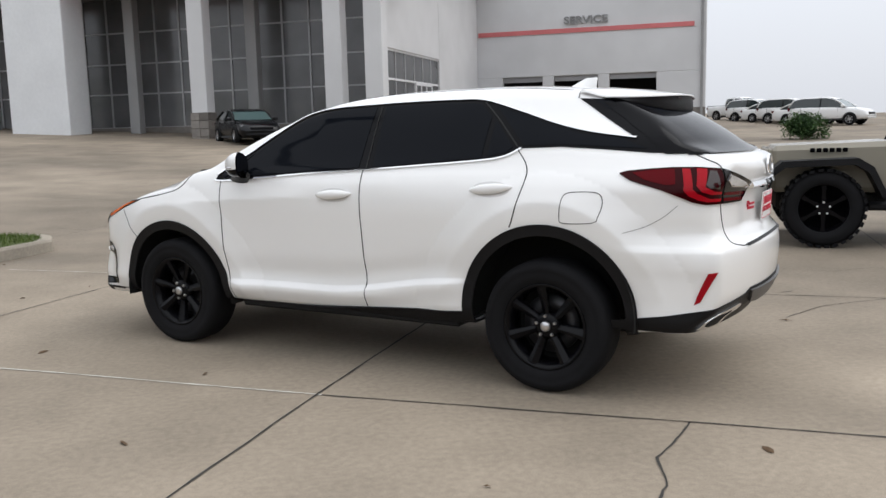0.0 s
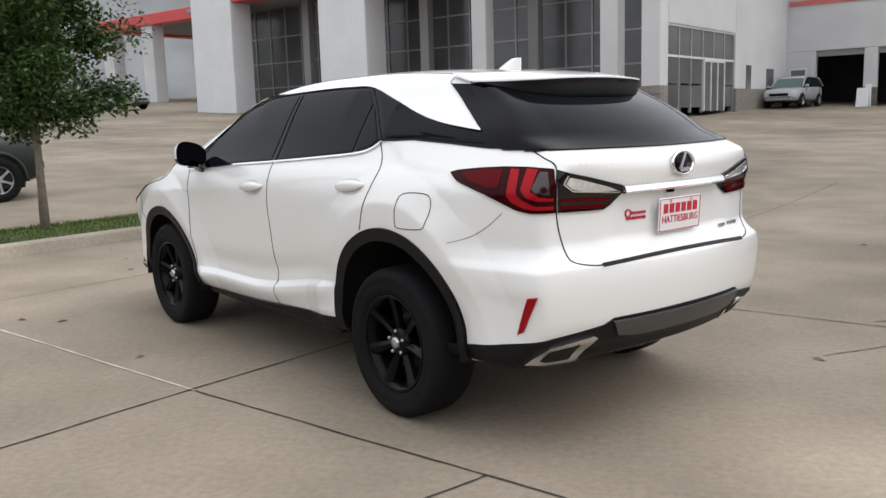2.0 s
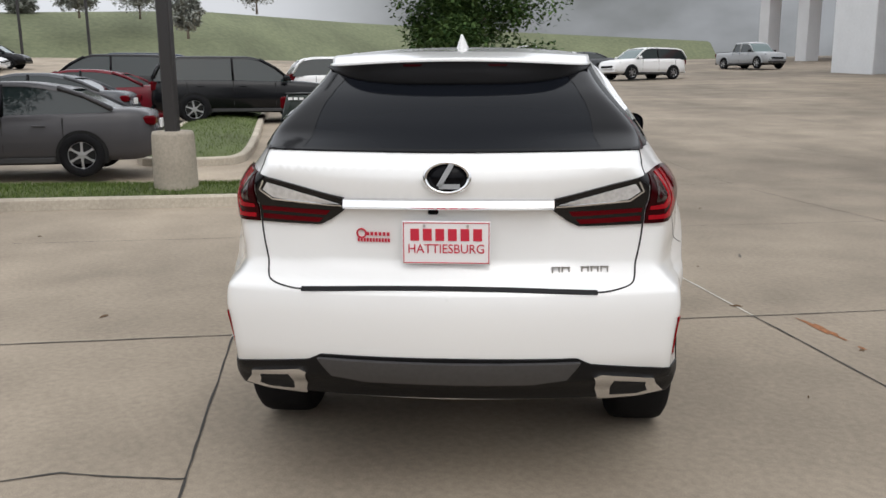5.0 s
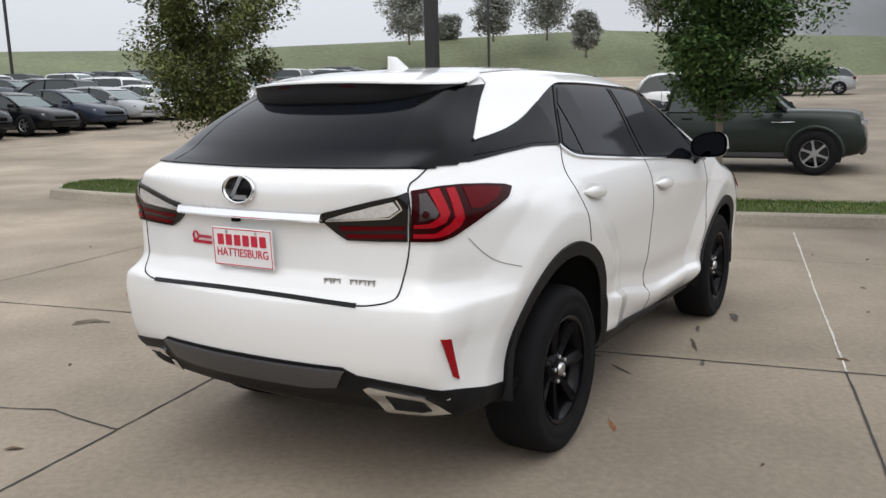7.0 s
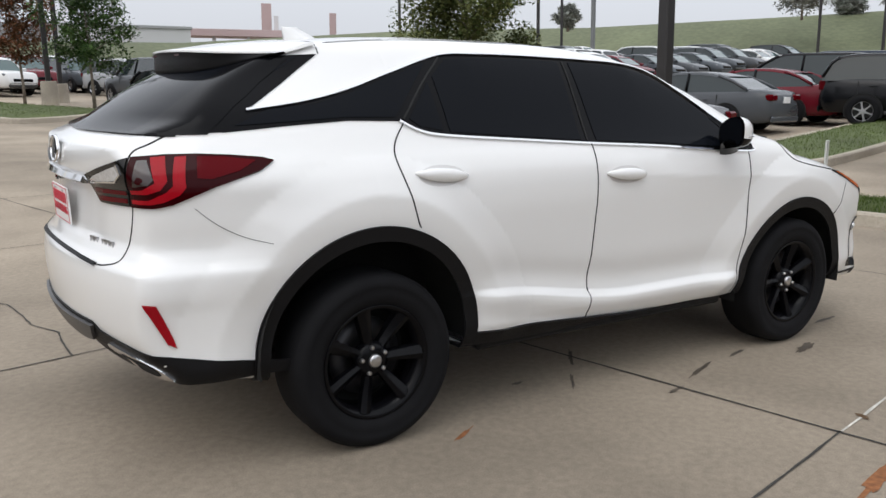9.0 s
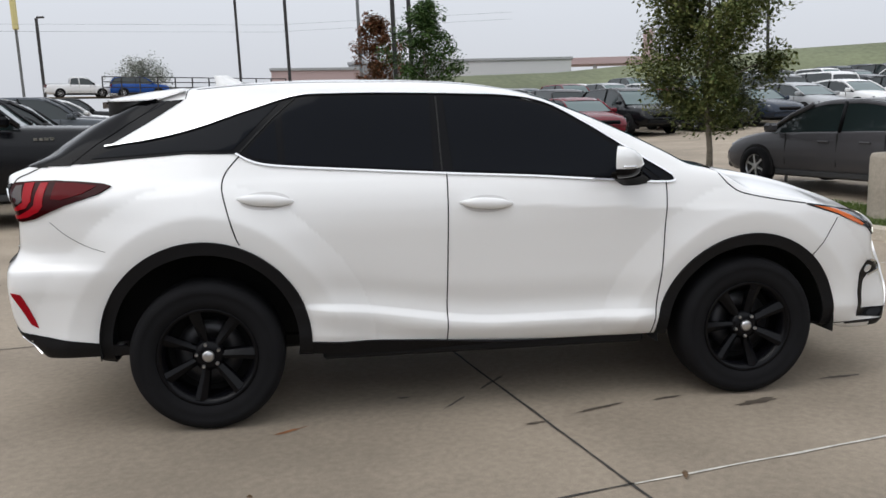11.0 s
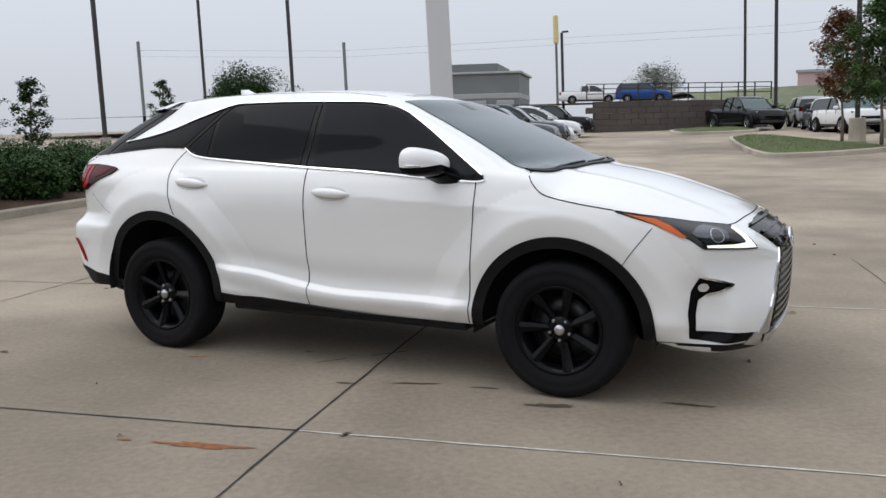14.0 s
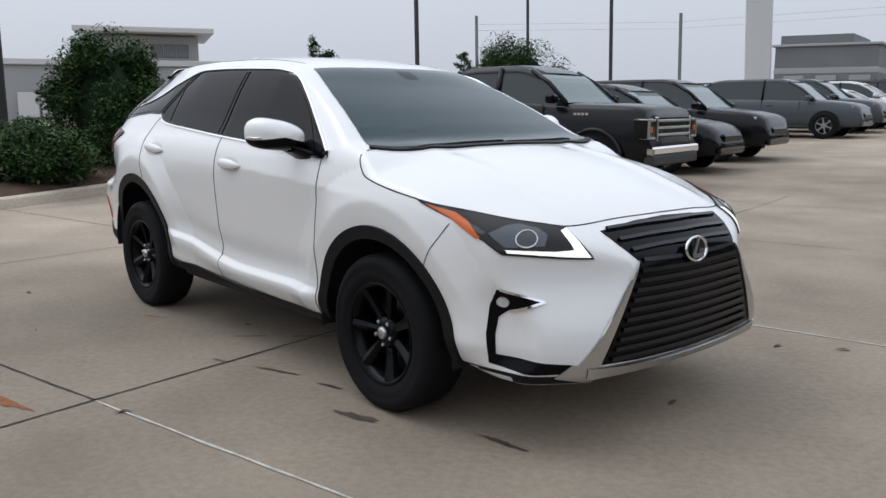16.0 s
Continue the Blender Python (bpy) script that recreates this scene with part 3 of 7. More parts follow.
def build_shell():
    p, nu, nv = shell_grid()
    flat = p.reshape(-1, 3)
    nor = skin_normal(flat)
    flat = np.concatenate([flat, [on_back(np.array([0.0]), np.array([0.80]))[0], on_front(np.array([0.0]), np.array([0.80]))[0]]])
    nor = np.concatenate([nor, [[-1, 0, 0], [1, 0, 0]]])
    i, j = np.meshgrid(np.arange(nu - 1), np.arange(nv), indexing="ij")
    j2 = (j + 1) % nv
    quads = np.stack([i * nv + j, i * nv + j2, (i + 1) * nv + j2, (i + 1) * nv + j], -1).reshape(-1, 4)
    which = panel_of(flat[quads].mean(1))
    made = {}
    for k, name in enumerate(PANELS):
        some = quads[which == k]
        used, index = np.unique(some, return_inverse=True)
        faces, used = index.reshape(-1, 4).tolist(), used.tolist()
        if name.endswith("bumper"):
            pole = nu * nv + (name == "front_bumper")
            at = {q: e for e, q in enumerate(used)}
            ring = [(jj, (jj + 1) % nv) for jj in range(nv)] if name == "rear_bumper" else [((nu - 1) * nv + (jj + 1) % nv, (nu - 1) * nv + jj) for jj in range(nv)]
            used.append(pole)
            faces += [(at[e2], at[e1], len(used) - 1) for e1, e2 in ring if e1 in at and e2 in at]
        label = f"white {name.split('_')[0]} door panel" if k > 4 else ""
        made[name] = part("door" if k > 4 else name, flat[used], faces, PEARL, suv, label, True, None, nor[used])
    return made


shell = build_shell()

SIDE_STEP = (0.022, 0.022)
TURN_STEP = (1.5, 0.02)
DLO_TOP = [(0.96, 1.185), (0.735, 1.332), (0.545, 1.455), (0.35, 1.558), (0.15, 1.600), (-0.11, 1.614), (-0.45, 1.623), (-0.73, 1.624), (-0.93, 1.614),
           (-1.17, 1.545), (-1.40, 1.468), (-1.60, 1.420), (-1.84, 1.385)]
DLO_LOW = [(-1.95, 1.308), (-1.70, 1.330), (-1.45, 1.347), (-1.22, 1.342), (-1.13, 1.298), (-0.99, 1.276), (-0.61, 1.249), (-0.20, 1.222), (0.24, 1.198), (0.55, 1.175), (0.90, 1.152), (0.975, 1.160)]
FRONT_PANE = [(0.86, 1.172), (0.55, 1.191), (0.24, 1.214), (-0.165, 1.236), (-0.185, 1.598), (-0.11, 1.600), (0.14, 1.586), (0.335, 1.543), (0.525, 1.440), (0.66, 1.350)]
FRONT_QUARTER = [(0.895, 1.168), (0.70, 1.326), (0.92, 1.195)]
REAR_PANE = [(-0.265, 1.241), (-0.61, 1.264), (-0.985, 1.292), (-0.995, 1.525), (-0.905, 1.595), (-0.73, 1.606), (-0.45, 1.606), (-0.255, 1.600)]
REAR_QUARTER = [(-1.02, 1.298), (-1.13, 1.318), (-1.17, 1.348), (-1.03, 1.500)]
SAIL = [(-1.235, 1.356), (-1.45, 1.358), (-1.70, 1.342), (-1.90, 1.330), (-1.76, 1.388), (-1.56, 1.408), (-1.40, 1.452), (-1.17, 1.530), (-1.01, 1.580)]
WING = [(-1.90, 1.312), (-2.13, 1.303), (-2.02, 1.40), (-1.90, 1.49), (-1.78, 1.565), (-1.62, 1.60), (-1.48, 1.608), (-1.66, 1.492), (-1.84, 1.386)]
FUEL_LID = [(-1.535, 1.108), (-1.506, 1.060), (-1.500, 0.975), (-1.520, 0.950), (-1.680, 0.956), (-1.705, 0.985), (-1.724, 1.060), (-1.690, 1.110)]

for side in (1, -1):
    frame_ = lay("window_surround", on_side, DLO_TOP + DLO_LOW, SIDE_STEP, GLOSS_BLACK, suv, side, False, 0.0045, label="gloss black surround of the side windows")
    lay("rear_pillar_wing", on_side, WING, SIDE_STEP, GLOSS_BLACK, suv, side, False, 0.0048)
    for name, line in (("front_window", FRONT_PANE), ("front_corner_window", FRONT_QUARTER), ("rear_window", REAR_PANE), ("rear_corner_window", REAR_QUARTER), ("quarter_window", SAIL)):
        lay(name, on_side, line, SIDE_STEP, TINT, suv, side, False, 0.0078, 0.004)
    strip("window_chrome", on_side, DLO_TOP, 0.010, CHROME, suv, side, 0.014, label="thin chrome strip over the windows")
    strip("belt_chrome", on_side, DLO_LOW[3:], 0.009, CHROME, suv, side, 0.011, label="thin chrome strip under the windows")
    # door gaps
    strip("door_gap", on_side, [(-1.20, 1.335), (-1.265, 1.26), (-1.285, 1.19), (-1.262, 1.08), (-1.225, 0.95), (-1.21, 0.92)], 0.006, GAP, suv, side)
    strip("door_gap", on_side, [(-0.200, 1.222), (-0.207, 0.9), (-0.215, 0.37)], 0.006, GAP, suv, side)
    strip("door_gap", on_side, [(0.925, 1.155), (0.924, 1.08), (0.912, 0.90), (0.895, 0.65), (0.866, 0.36)], 0.006, GAP, suv, side)
    strip("pillar_gap", on_side, [(-0.222, 1.235), (-0.222, 1.60)], 0.008, GAP, suv, side, 0.0088)
    strip("pillar_gap", on_side, [(-1.20, 1.348), (-1.05, 1.50), (-0.93, 1.605)], 0.008, GAP, suv, side, 0.0088)
    strip("bumper_gap", on_side, [(-1.83, 0.905), (-1.93, 0.935), (-2.02, 0.985), (-2.09, 1.045)], 0.003, material("faint_gap", (0.22, 0.22, 0.21), 0.8), suv, side)
    strip("bumper_gap", on_side, [(1.735, 0.74), (1.80, 0.83), (1.88, 0.935)], 0.004, GAP, suv, side)
    if side > 0:
        strip("fuel_lid_gap", on_side, FUEL_LID, 0.004, GAP, suv, side, closed=True)
    # wheel arch trim
    for hx, hz, a0, a1 in ((-1.395, 0.435, -11, 190), (1.395, 0.372, -4, 184)):
        arc = [(hx + 0.475 * math.cos(radians(t)), hz + 0.475 * math.sin(radians(t))) for t in np.linspace(a0, a1, 40)]
        strip("wheel_arch_trim", on_side, arc, 0.062, CLAD, suv, side, 0.010, label="black wheel arch trim")
    strip("sill_trim", on_side, [(-0.93, 0.385), (-0.2, 0.358), (0.4, 0.345), (0.93, 0.335)], 0.075, CLAD, suv, side, 0.004, label="black sill trim under the doors")

# rear glass, lamps and tailgate
REAR_GLASS = [(-0.690, 1.300), (-0.35, 1.298), (0, 1.296), (0.35, 1.298), (0.690, 1.300), (0.635, 1.40), (0.597, 1.49), (0.552, 1.595), (0, 1.612), (-0.552, 1.595), (-0.597, 1.49), (-0.635, 1.40)]
for side in (1, -1):
    lay("screen_corner_trim", on_rear, [(38, 1.302), (58, 1.302), (64, 1.40), (72, 1.49), (84, 1.585), (64, 1.590), (52, 1.49), (45, 1.40)], (0.6, 0.012), GLOSS_BLACK, suv, side, False, 0.0075, 0.012, "gloss black corner of the rear window")
lay("rear_screen", on_back, REAR_GLASS, (0.04, 0.02), TINT, suv, 1, False, 0.006, 0.006, label="dark tinted rear window")
TAIL_BODY = [(43.6, 1.224), (50, 1.232), (56.3, 1.233), (64, 1.227), (71.2, 1.217), (73.8, 1.206), (70.5, 1.172), (66, 1.148), (61.1, 1.122), (56.5, 1.090), (52.5, 1.060), (49.2, 1.048), (43.6, 1.048)]
TAIL_GATE = [(43.0, 1.222), (36, 1.194), (29, 1.163), (22.2, 1.136), (25.6, 1.092), (28, 1.064), (30.3, 1.045), (36, 1.046), (43.0, 1.048)]
for side in (1, -1):
    lamp = lay("tail_lamp", on_rear, TAIL_BODY, TURN_STEP, RED_DARK, suv, side, False, 0.010, 0.014, label="dark red wraparound tail lamp with bright L bars")
    gate_lamp = lay("tailgate_lamp", on_rear, TAIL_GATE, TURN_STEP, LAMP_SMOKE, suv, side, False, 0.010, 0.014, label="smoked inner tail lamp with a clear reversing lens")
    lay("red_lens", on_rear, [(56.5, 1.222), (62, 1.220), (69.5, 1.206), (66, 1.172), (60, 1.146), (57.2, 1.150)], TURN_STEP, RED_LENS, lamp, side, False, 0.0125, 0.003)
    lay("red_bar", on_rear, [(47.3, 1.220), (50.1, 1.224), (51.5, 1.142), (50.3, 1.113), (47.8, 1.099), (44.2, 1.099), (44.2, 1.114), (47.0, 1.116), (49.2, 1.136)], (0.8, 0.012), RED_BRIGHT, lamp, side, False, 0.0125, 0.003)
    lay("red_bar", on_rear, [(52.0, 1.221), (54.3, 1.223), (55.1, 1.120), (53.8, 1.094), (50.8, 1.070), (48.5, 1.062), (44.2, 1.062), (44.2, 1.078), (48.1, 1.078), (51.3, 1.105), (52.6, 1.126)], (0.8, 0.012), RED_BRIGHT, lamp, side, False, 0.0125, 0.003)
    lay("clear_lens", on_rear, [(45.0, 1.210), (46.8, 1.212), (48.9, 1.146), (48.0, 1.130), (45.0, 1.126)], TURN_STEP, material("brown_clear_lens", (0.030, 0.018, 0.016), 0.15, coat=0.3), lamp, side, False, 0.012, 0.003)
    lay("reversing_lens", on_rear, [(25.5, 1.128), (33, 1.160), (40.2, 1.194), (41.3, 1.167), (39.4, 1.141), (33, 1.130)], TURN_STEP, LAMP_CLEAR, gate_lamp, side, False, 0.0125, 0.003, "clear reversing lens")
    strip("lens_chrome", on_rear, [(25.1, 1.121), (39.6, 1.137), (41.9, 1.167), (40.8, 1.200)], 0.006, CHROME, gate_lamp, side, 0.015, (1.0, 0.02), bend=False)
    lay("red_bar", on_rear, [(28.1, 1.098), (42.6, 1.109), (42.6, 1.092), (29.0, 1.081)], (1.0, 0.012), RED_LENS, gate_lamp, side, False, 0.0125, 0.003)
    lay("red_bar", on_rear, [(29.7, 1.070), (42.6, 1.078), (42.6, 1.060), (30.6, 1.053)], (1.0, 0.012), RED_LENS, gate_lamp, side, False, 0.0125, 0.003)
    strip("tailgate_gap", on_rear, [(49, 1.300), (46, 1.27), (43.3, 1.238), (43.3, 1.15), (43.3, 1.04), (42.4, 0.945), (40.8, 0.865), (38.8, 0.838), (34, 0.822), (30, 0.822)], 0.006, GAP, suv, side, step=(1.0, 0.015))
    lay("reflector", on_rear, [(47.6, 0.714), (49.9, 0.707), (52.6, 0.540), (51.0, 0.556)], (0.7, 0.02), RED_BRIGHT, suv, side, False, 0.006, 0.006, label="slim red bumper reflector")
    exh = lay("exhaust_tip", on_rear, [(33.0, 0.508), (34.3, 0.519), (45.5, 0.490), (51.5, 0.410), (47.1, 0.392), (38.5, 0.390)], (1.0, 0.015), CHROME, suv, side, False, 0.012, 0.03, "chrome parallelogram exhaust tip")
    lay("opening", on_rear, [(37.8, 0.488), (45.4, 0.466), (47.9, 0.420), (46.2, 0.408), (40.4, 0.411)], (1.0, 0.015), WELL, exh, side, False, 0.0145, 0.003)
chrome_bar = Solid()
for i in range(25):
    y = -0.365 + 0.73 * i / 24
    bx, bz = 0.21 * y * y, -0.010 * y * y
    chrome_bar.v += [(bx - 2.36, y, bz + 1.106), (bx - 2.404, y, bz + 1.109), (bx - 2.412, y, bz + 1.117), (bx - 2.402, y, bz + 1.139), (bx - 2.385, y, bz + 1.146), (bx - 2.36, y, bz + 1.144)]
chrome_bar.f = [(i * 6 + j, i * 6 + j + 1, i * 6 + j + 7, i * 6 + j + 6) for i in range(24) for j in range(5)] + [tuple(range(6)), tuple(range(144, 150))[::-1]]
chrome_bar.put("tailgate_chrome", CHROME, suv, "chrome bar across the tailgate")
strip("bumper_step", on_rear, [(-32, 0.820), (-16, 0.832), (0, 0.836), (16, 0.832), (32, 0.820)], 0.017, CLAD, suv, 1, 0.006, (1.5, 0.02), label="black scuff strip on the bumper")
VALANCE = [(-84, 0.392), (-84, 0.43), (-73.6, 0.440), (-60, 0.480), (-44, 0.530), (-31.5, 0.560), (-28.4, 0.586), (0, 0.590), (28.4, 0.586), (31.5, 0.560), (44, 0.530), (60, 0.480), (73.6, 0.440), (84, 0.43), (84, 0.392), (50, 0.392), (0, 0.40), (-50, 0.392)]
lay("rear_valance", on_rear, VALANCE, (2.0, 0.02), CLAD, suv, 1, False, 0.006, 0.012, label="dark plastic lower bumper")
lay("skid_panel", on_rear, [(-29, 0.575), (29, 0.575), (27, 0.51), (20, 0.495), (-20, 0.495), (-27, 0.51)], (2.0, 0.02), material("dark_grey_plastic", (0.055, 0.053, 0.054), 0.4, fine=0.1), suv, 1, False, 0.02, 0.02)

# rear screen border, spoiler, fin
strip("screen_border", on_back, [(-0.69, 1.302), (-0.35, 1.300), (0, 1.298), (0.35, 1.300), (0.69, 1.302)], 0.016, GLOSS_BLACK, suv, 1, 0.0075, (0.04, 0.02))


def build_spoiler():
    ys = np.linspace(-0.548, 0.548, 53)
    rows = []
    for y in ys:
        e = abs(y) / 0.548
        tail_x, tail_z = -1.945 + 0.13 * e**2 + 0.20 * e**7, 1.630 - 0.020 * e**2 + 0.012 * e**7
        root_x = -1.47 - 0.06 * (1 - e)
        root_z = float(top_face(np.array(root_x), np.array(y * 0.985))) + 0.003
        mid_x = (root_x + tail_x) / 2
        low = 1.528 + 0.078 * e**4
        glass_x = float(rear_face(np.array(y), np.array(low)))
        rows.append([(root_x, y, root_z - 0.003), (root_x - 0.02, y, root_z + 0.001), (mid_x, y, (root_z + tail_z) / 2 + 0.006), (tail_x + 0.05, y, tail_z + 0.004), (tail_x, y, tail_z - 0.004),
                     (tail_x + 0.003, y, tail_z - 0.012), (tail_x + 0.006, y, tail_z - 0.022 + 0.006 * e**5), (min(tail_x + 0.02, glass_x - 0.012), y, max(tail_z - 0.045 + 0.025 * e**5, low + 0.004)), (glass_x - 0.013, y, low + 0.010 * (1 - e**5)), (glass_x - 0.009, y, low), (glass_x + 0.06, y, low + 0.004)])
    n, m = len(rows), len(rows[0])
    v = [p for r in rows for p in r]
    def band(a, b):
        return [(i * m + j, i * m + j + 1, (i + 1) * m + j + 1, (i + 1) * m + j) for i in range(n - 1) for j in range(a, b)]
    ends = [tuple(range(a + 4, a + m))[:: (-1 if a == 0 else 1)] for a in (0, (n - 1) * m)]
    top = part("spoiler", v, band(0, 5) + [tuple(range(6))[::-1] + (0,) * 0, tuple(range((n - 1) * m, (n - 1) * m + 6))], PEARL, suv, "white roof spoiler over the rear window")
    part("spoiler_underside", v, band(5, m - 1) + ends, CLAD, top, "black underside")
    part("brake_light", [(-1.932, y, z) for y in (-0.2, 0.2) for z in (1.600, 1.608)], [(0, 1, 3, 2)], RED_DARK, top, "", False)


build_spoiler()
fin = Solid()
for k in range(9):
    h = k / 8
    w, x0, x1, z = 0.030 * (1 - h * 0.85), -1.20 - 0.125 * h, -1.375 - 0.012 * h, 1.690 + 0.062 * h**0.9
    fin.v += [(x0 + 0.01, 0, z), ((x0 + x1) / 2, w, z), (x1, w * 0.4, z), (x1, -w * 0.4, z), ((x0 + x1) / 2, -w, z)]
fin.f = [(k * 5 + j, k * 5 + (j + 1) % 5, (k + 1) * 5 + (j + 1) % 5, (k + 1) * 5 + j) for k in range(8) for j in range(5)] + [(40, 41, 42, 43, 44)]
fin.put("antenna_fin", PEARL, suv, "white shark fin antenna", True)
for side in (1, -1):
    strip("roof_seam", on_top, [(-1.42, 0.50 * side), (-0.6, 0.535 * side), (0.15, 0.50 * side)], 0.005, GAP, suv, 1, 0.001, (0.05, 0.05))
    strip("roof_seam_end", on_top, [(-1.40, 0.50 * side), (-1.14, 0.515 * side)], 0.016, material("grey_roof_trim", (0.35, 0.35, 0.36), 0.4), suv, 1, 0.003, (0.05, 0.05))
    strip("tailgate_roof_gap", on_top, [(-1.47, 0.56 * side), (-1.46, 0.40 * side), (-1.51, 0.15 * side), (-1.52, 0.0)], 0.005, GAP, suv, 1, 0.001, (0.04, 0.04))

# front: windscreen, hood, lamps, grille
lay("windscreen", on_top, [(0.30, -0.535), (0.35, -0.27), (0.37, 0), (0.35, 0.27), (0.30, 0.535), (0.62, 0.635), (0.92, 0.715), (1.19, 0.785), (1.25, 0.60), (1.29, 0.30), (1.30, 0), (1.29, -0.30), (1.25, -0.60), (1.19, -0.785), (0.92, -0.715), (0.62, -0.635)], (0.05, 0.05), SCREEN, suv, 1, False, 0.005, 0.006, "sloping dark greenish windscreen")
strip("cowl", on_top, [(1.185, -0.80), (1.25, -0.66), (1.295, -0.35), (1.305, 0), (1.295, 0.35), (1.25, 0.66), (1.185, 0.80)], 0.034, CLAD, suv, 1, 0.010, (0.04, 0.04), label="black cowl under the windscreen")
strip("wiper", on_top, [(1.265, -0.62), (1.255, -0.35), (1.250, 0.02)], 0.012, CLAD, suv, 1, 0.012, (0.04, 0.04))
strip("wiper", on_top, [(1.275, 0.02), (1.255, 0.30), (1.22, 0.58)], 0.012, CLAD, suv, 1, 0.012, (0.04, 0.04))
lay("rain_sensor", on_top, [(0.42, -0.05), (0.42, 0.05), (0.52, 0.045), (0.52, -0.045)], (0.03, 0.03), GLOSS_BLACK, suv, 1, False, 0.006, 0.002)
HEAD = [(78, 1.014), (67, 0.987), (53, 0.951), (45, 0.935), (39, 0.922), (36.5, 0.88), (32.8, 0.808), (39.5, 0.812), (47, 0.822), (53.6, 0.832), (57.4, 0.880), (67, 0.956)]
for side in (1, -1):
    head = lay("headlamp", on_front, HEAD, (1.2, 0.015), LAMP_SMOKE, suv, side, False, 0.006, 0.012, "slim headlamp with a white L daylight strip")
    lay("amber_lens", on_front, [(75.5, 1.003), (66.5, 0.974), (62.5, 0.945), (58.4, 0.892), (59.2, 0.886), (67, 0.954)], (1.0, 0.012), AMBER, head, side, False, 0.009, 0.003, "amber side lens")
    lay("inner_reflector", on_front, [(57.0, 0.905), (53.5, 0.930), (50.5, 0.935), (45.8, 0.918), (43.6, 0.896), (44.4, 0.858), (53.0, 0.856)], (0.8, 0.01), material("lamp_bowl", (0.060, 0.068, 0.080), 0.16, metal=0.6, coat=0.6), head, side, False, 0.0085, 0.002, "grey reflector bowl")
    lay("projector_lens", on_front, [(48.5 + 2.2 * math.cos(t), 0.884 + 0.026 * math.sin(t)) for t in np.linspace(0, 2 * math.pi, 20, endpoint=False)], (0.8, 0.01), material("grey_projector", (0.06, 0.065, 0.07), 0.08, spec=0.4), head, side, False, 0.010, 0.003)
    strip("projector_ring", on_front, [(48.5 + 2.4 * math.cos(t), 0.884 + 0.028 * math.sin(t)) for t in np.linspace(0, 2 * math.pi, 20, endpoint=False)], 0.005, SATIN, head, side, 0.012, (0.8, 0.01), True)
    lay("daylight_strip", on_front, [(53.0, 0.848), (52.6, 0.836), (46, 0.826), (39.5, 0.817), (33.5, 0.812), (36.4, 0.874), (38.7, 0.916), (40.2, 0.908), (38.4, 0.868), (37.4, 0.842), (42.0, 0.838), (47, 0.842)], (0.5, 0.008), DRL, head, side, False, 0.0095, 0.003, "white daylight lamp strip")
    strip("lamp_gap", on_front, HEAD, 0.006, GAP, head, side, 0.0065, (1.2, 0.015), True, False)
    strip("hood_gap", on_side, [(1.205, 1.215), (1.235, 1.165), (1.275, 1.120), (1.337, 1.085), (1.50, 1.050), (1.69, 1.020)], 0.006, GAP, suv, side)
    strip("hood_gap", on_front, [(78, 1.018), (67, 0.991), (53, 0.955), (39, 0.926), (20, 0.940), (0, 0.944)], 0.006, GAP, suv, side, 0.0015, (1.5, 0.02))
    fog = lay("fog_lamp_recess", on_front, [(54.6, 0.690), (44.8, 0.643), (52, 0.604), (54.3, 0.575), (55.0, 0.50), (54.8, 0.418), (45, 0.408), (38.5, 0.398), (37.5, 0.362), (48, 0.358), (56.5, 0.378), (57.2, 0.50), (56.4, 0.62)], (1.0, 0.015), GLOSS_BLACK, suv, side, False, 0.004, 0.008, "black fog lamp recess running down to the lip")
    lay("fog_lamp", on_front, [(53.2 + 1.5 * math.cos(t), 0.640 + 0.022 * math.sin(t)) for t in np.linspace(0, 2 * math.pi, 16, endpoint=False)], (0.6, 0.008), LAMP_CLEAR, fog, side, False, 0.010, 0.006)
    strip("fog_chrome", on_front, [(53.8, 0.693), (44.2, 0.643), (51.8, 0.602)], 0.010, CHROME, fog, side, 0.009, (0.4, 0.008), bend=False)
    lay("grille_wing", on_front, [(21.2, 0.790), (23.9, 0.69), (26.6, 0.59), (32.2, 0.385), (37.2, 0.392), (31.2, 0.53), (26.6, 0.66)], (0.5, 0.010), SATIN, suv, side, False, 0.010, 0.014, "satin silver edge of the grille")
    lay("lower_lip", on_front, [(32.5, 0.380), (38.2, 0.400), (42.0, 0.345), (33.5, 0.315)], (1.0, 0.015), SATIN, suv, side, False, 0.008, 0.012)
    lay("front_valance", on_front, [(36, 0.350), (56, 0.352), (84, 0.338), (84, 0.318), (56, 0.318), (36, 0.316)], (2.0, 0.015), CLAD, suv, side, False, 0.005, 0.012)
GRILLE = [(-29, 0.902), (-15, 0.926), (0, 0.932), (15, 0.926), (29, 0.902), (25, 0.845), (21.2, 0.790), (24, 0.69), (32, 0.388), (20, 0.372), (0, 0.366), (-20, 0.372), (-32, 0.388), (-24, 0.69), (-21.2, 0.790), (-25, 0.845)]
grille = lay("grille", on_front, GRILLE, (1.5, 0.02), GLOSS_BLACK, suv, 1, False, 0.003, 0.006, "black spindle grille with horizontal slats")
SLAT = material("dark_chrome_slat", (0.020, 0.021, 0.026), 0.24, metal=0.5)
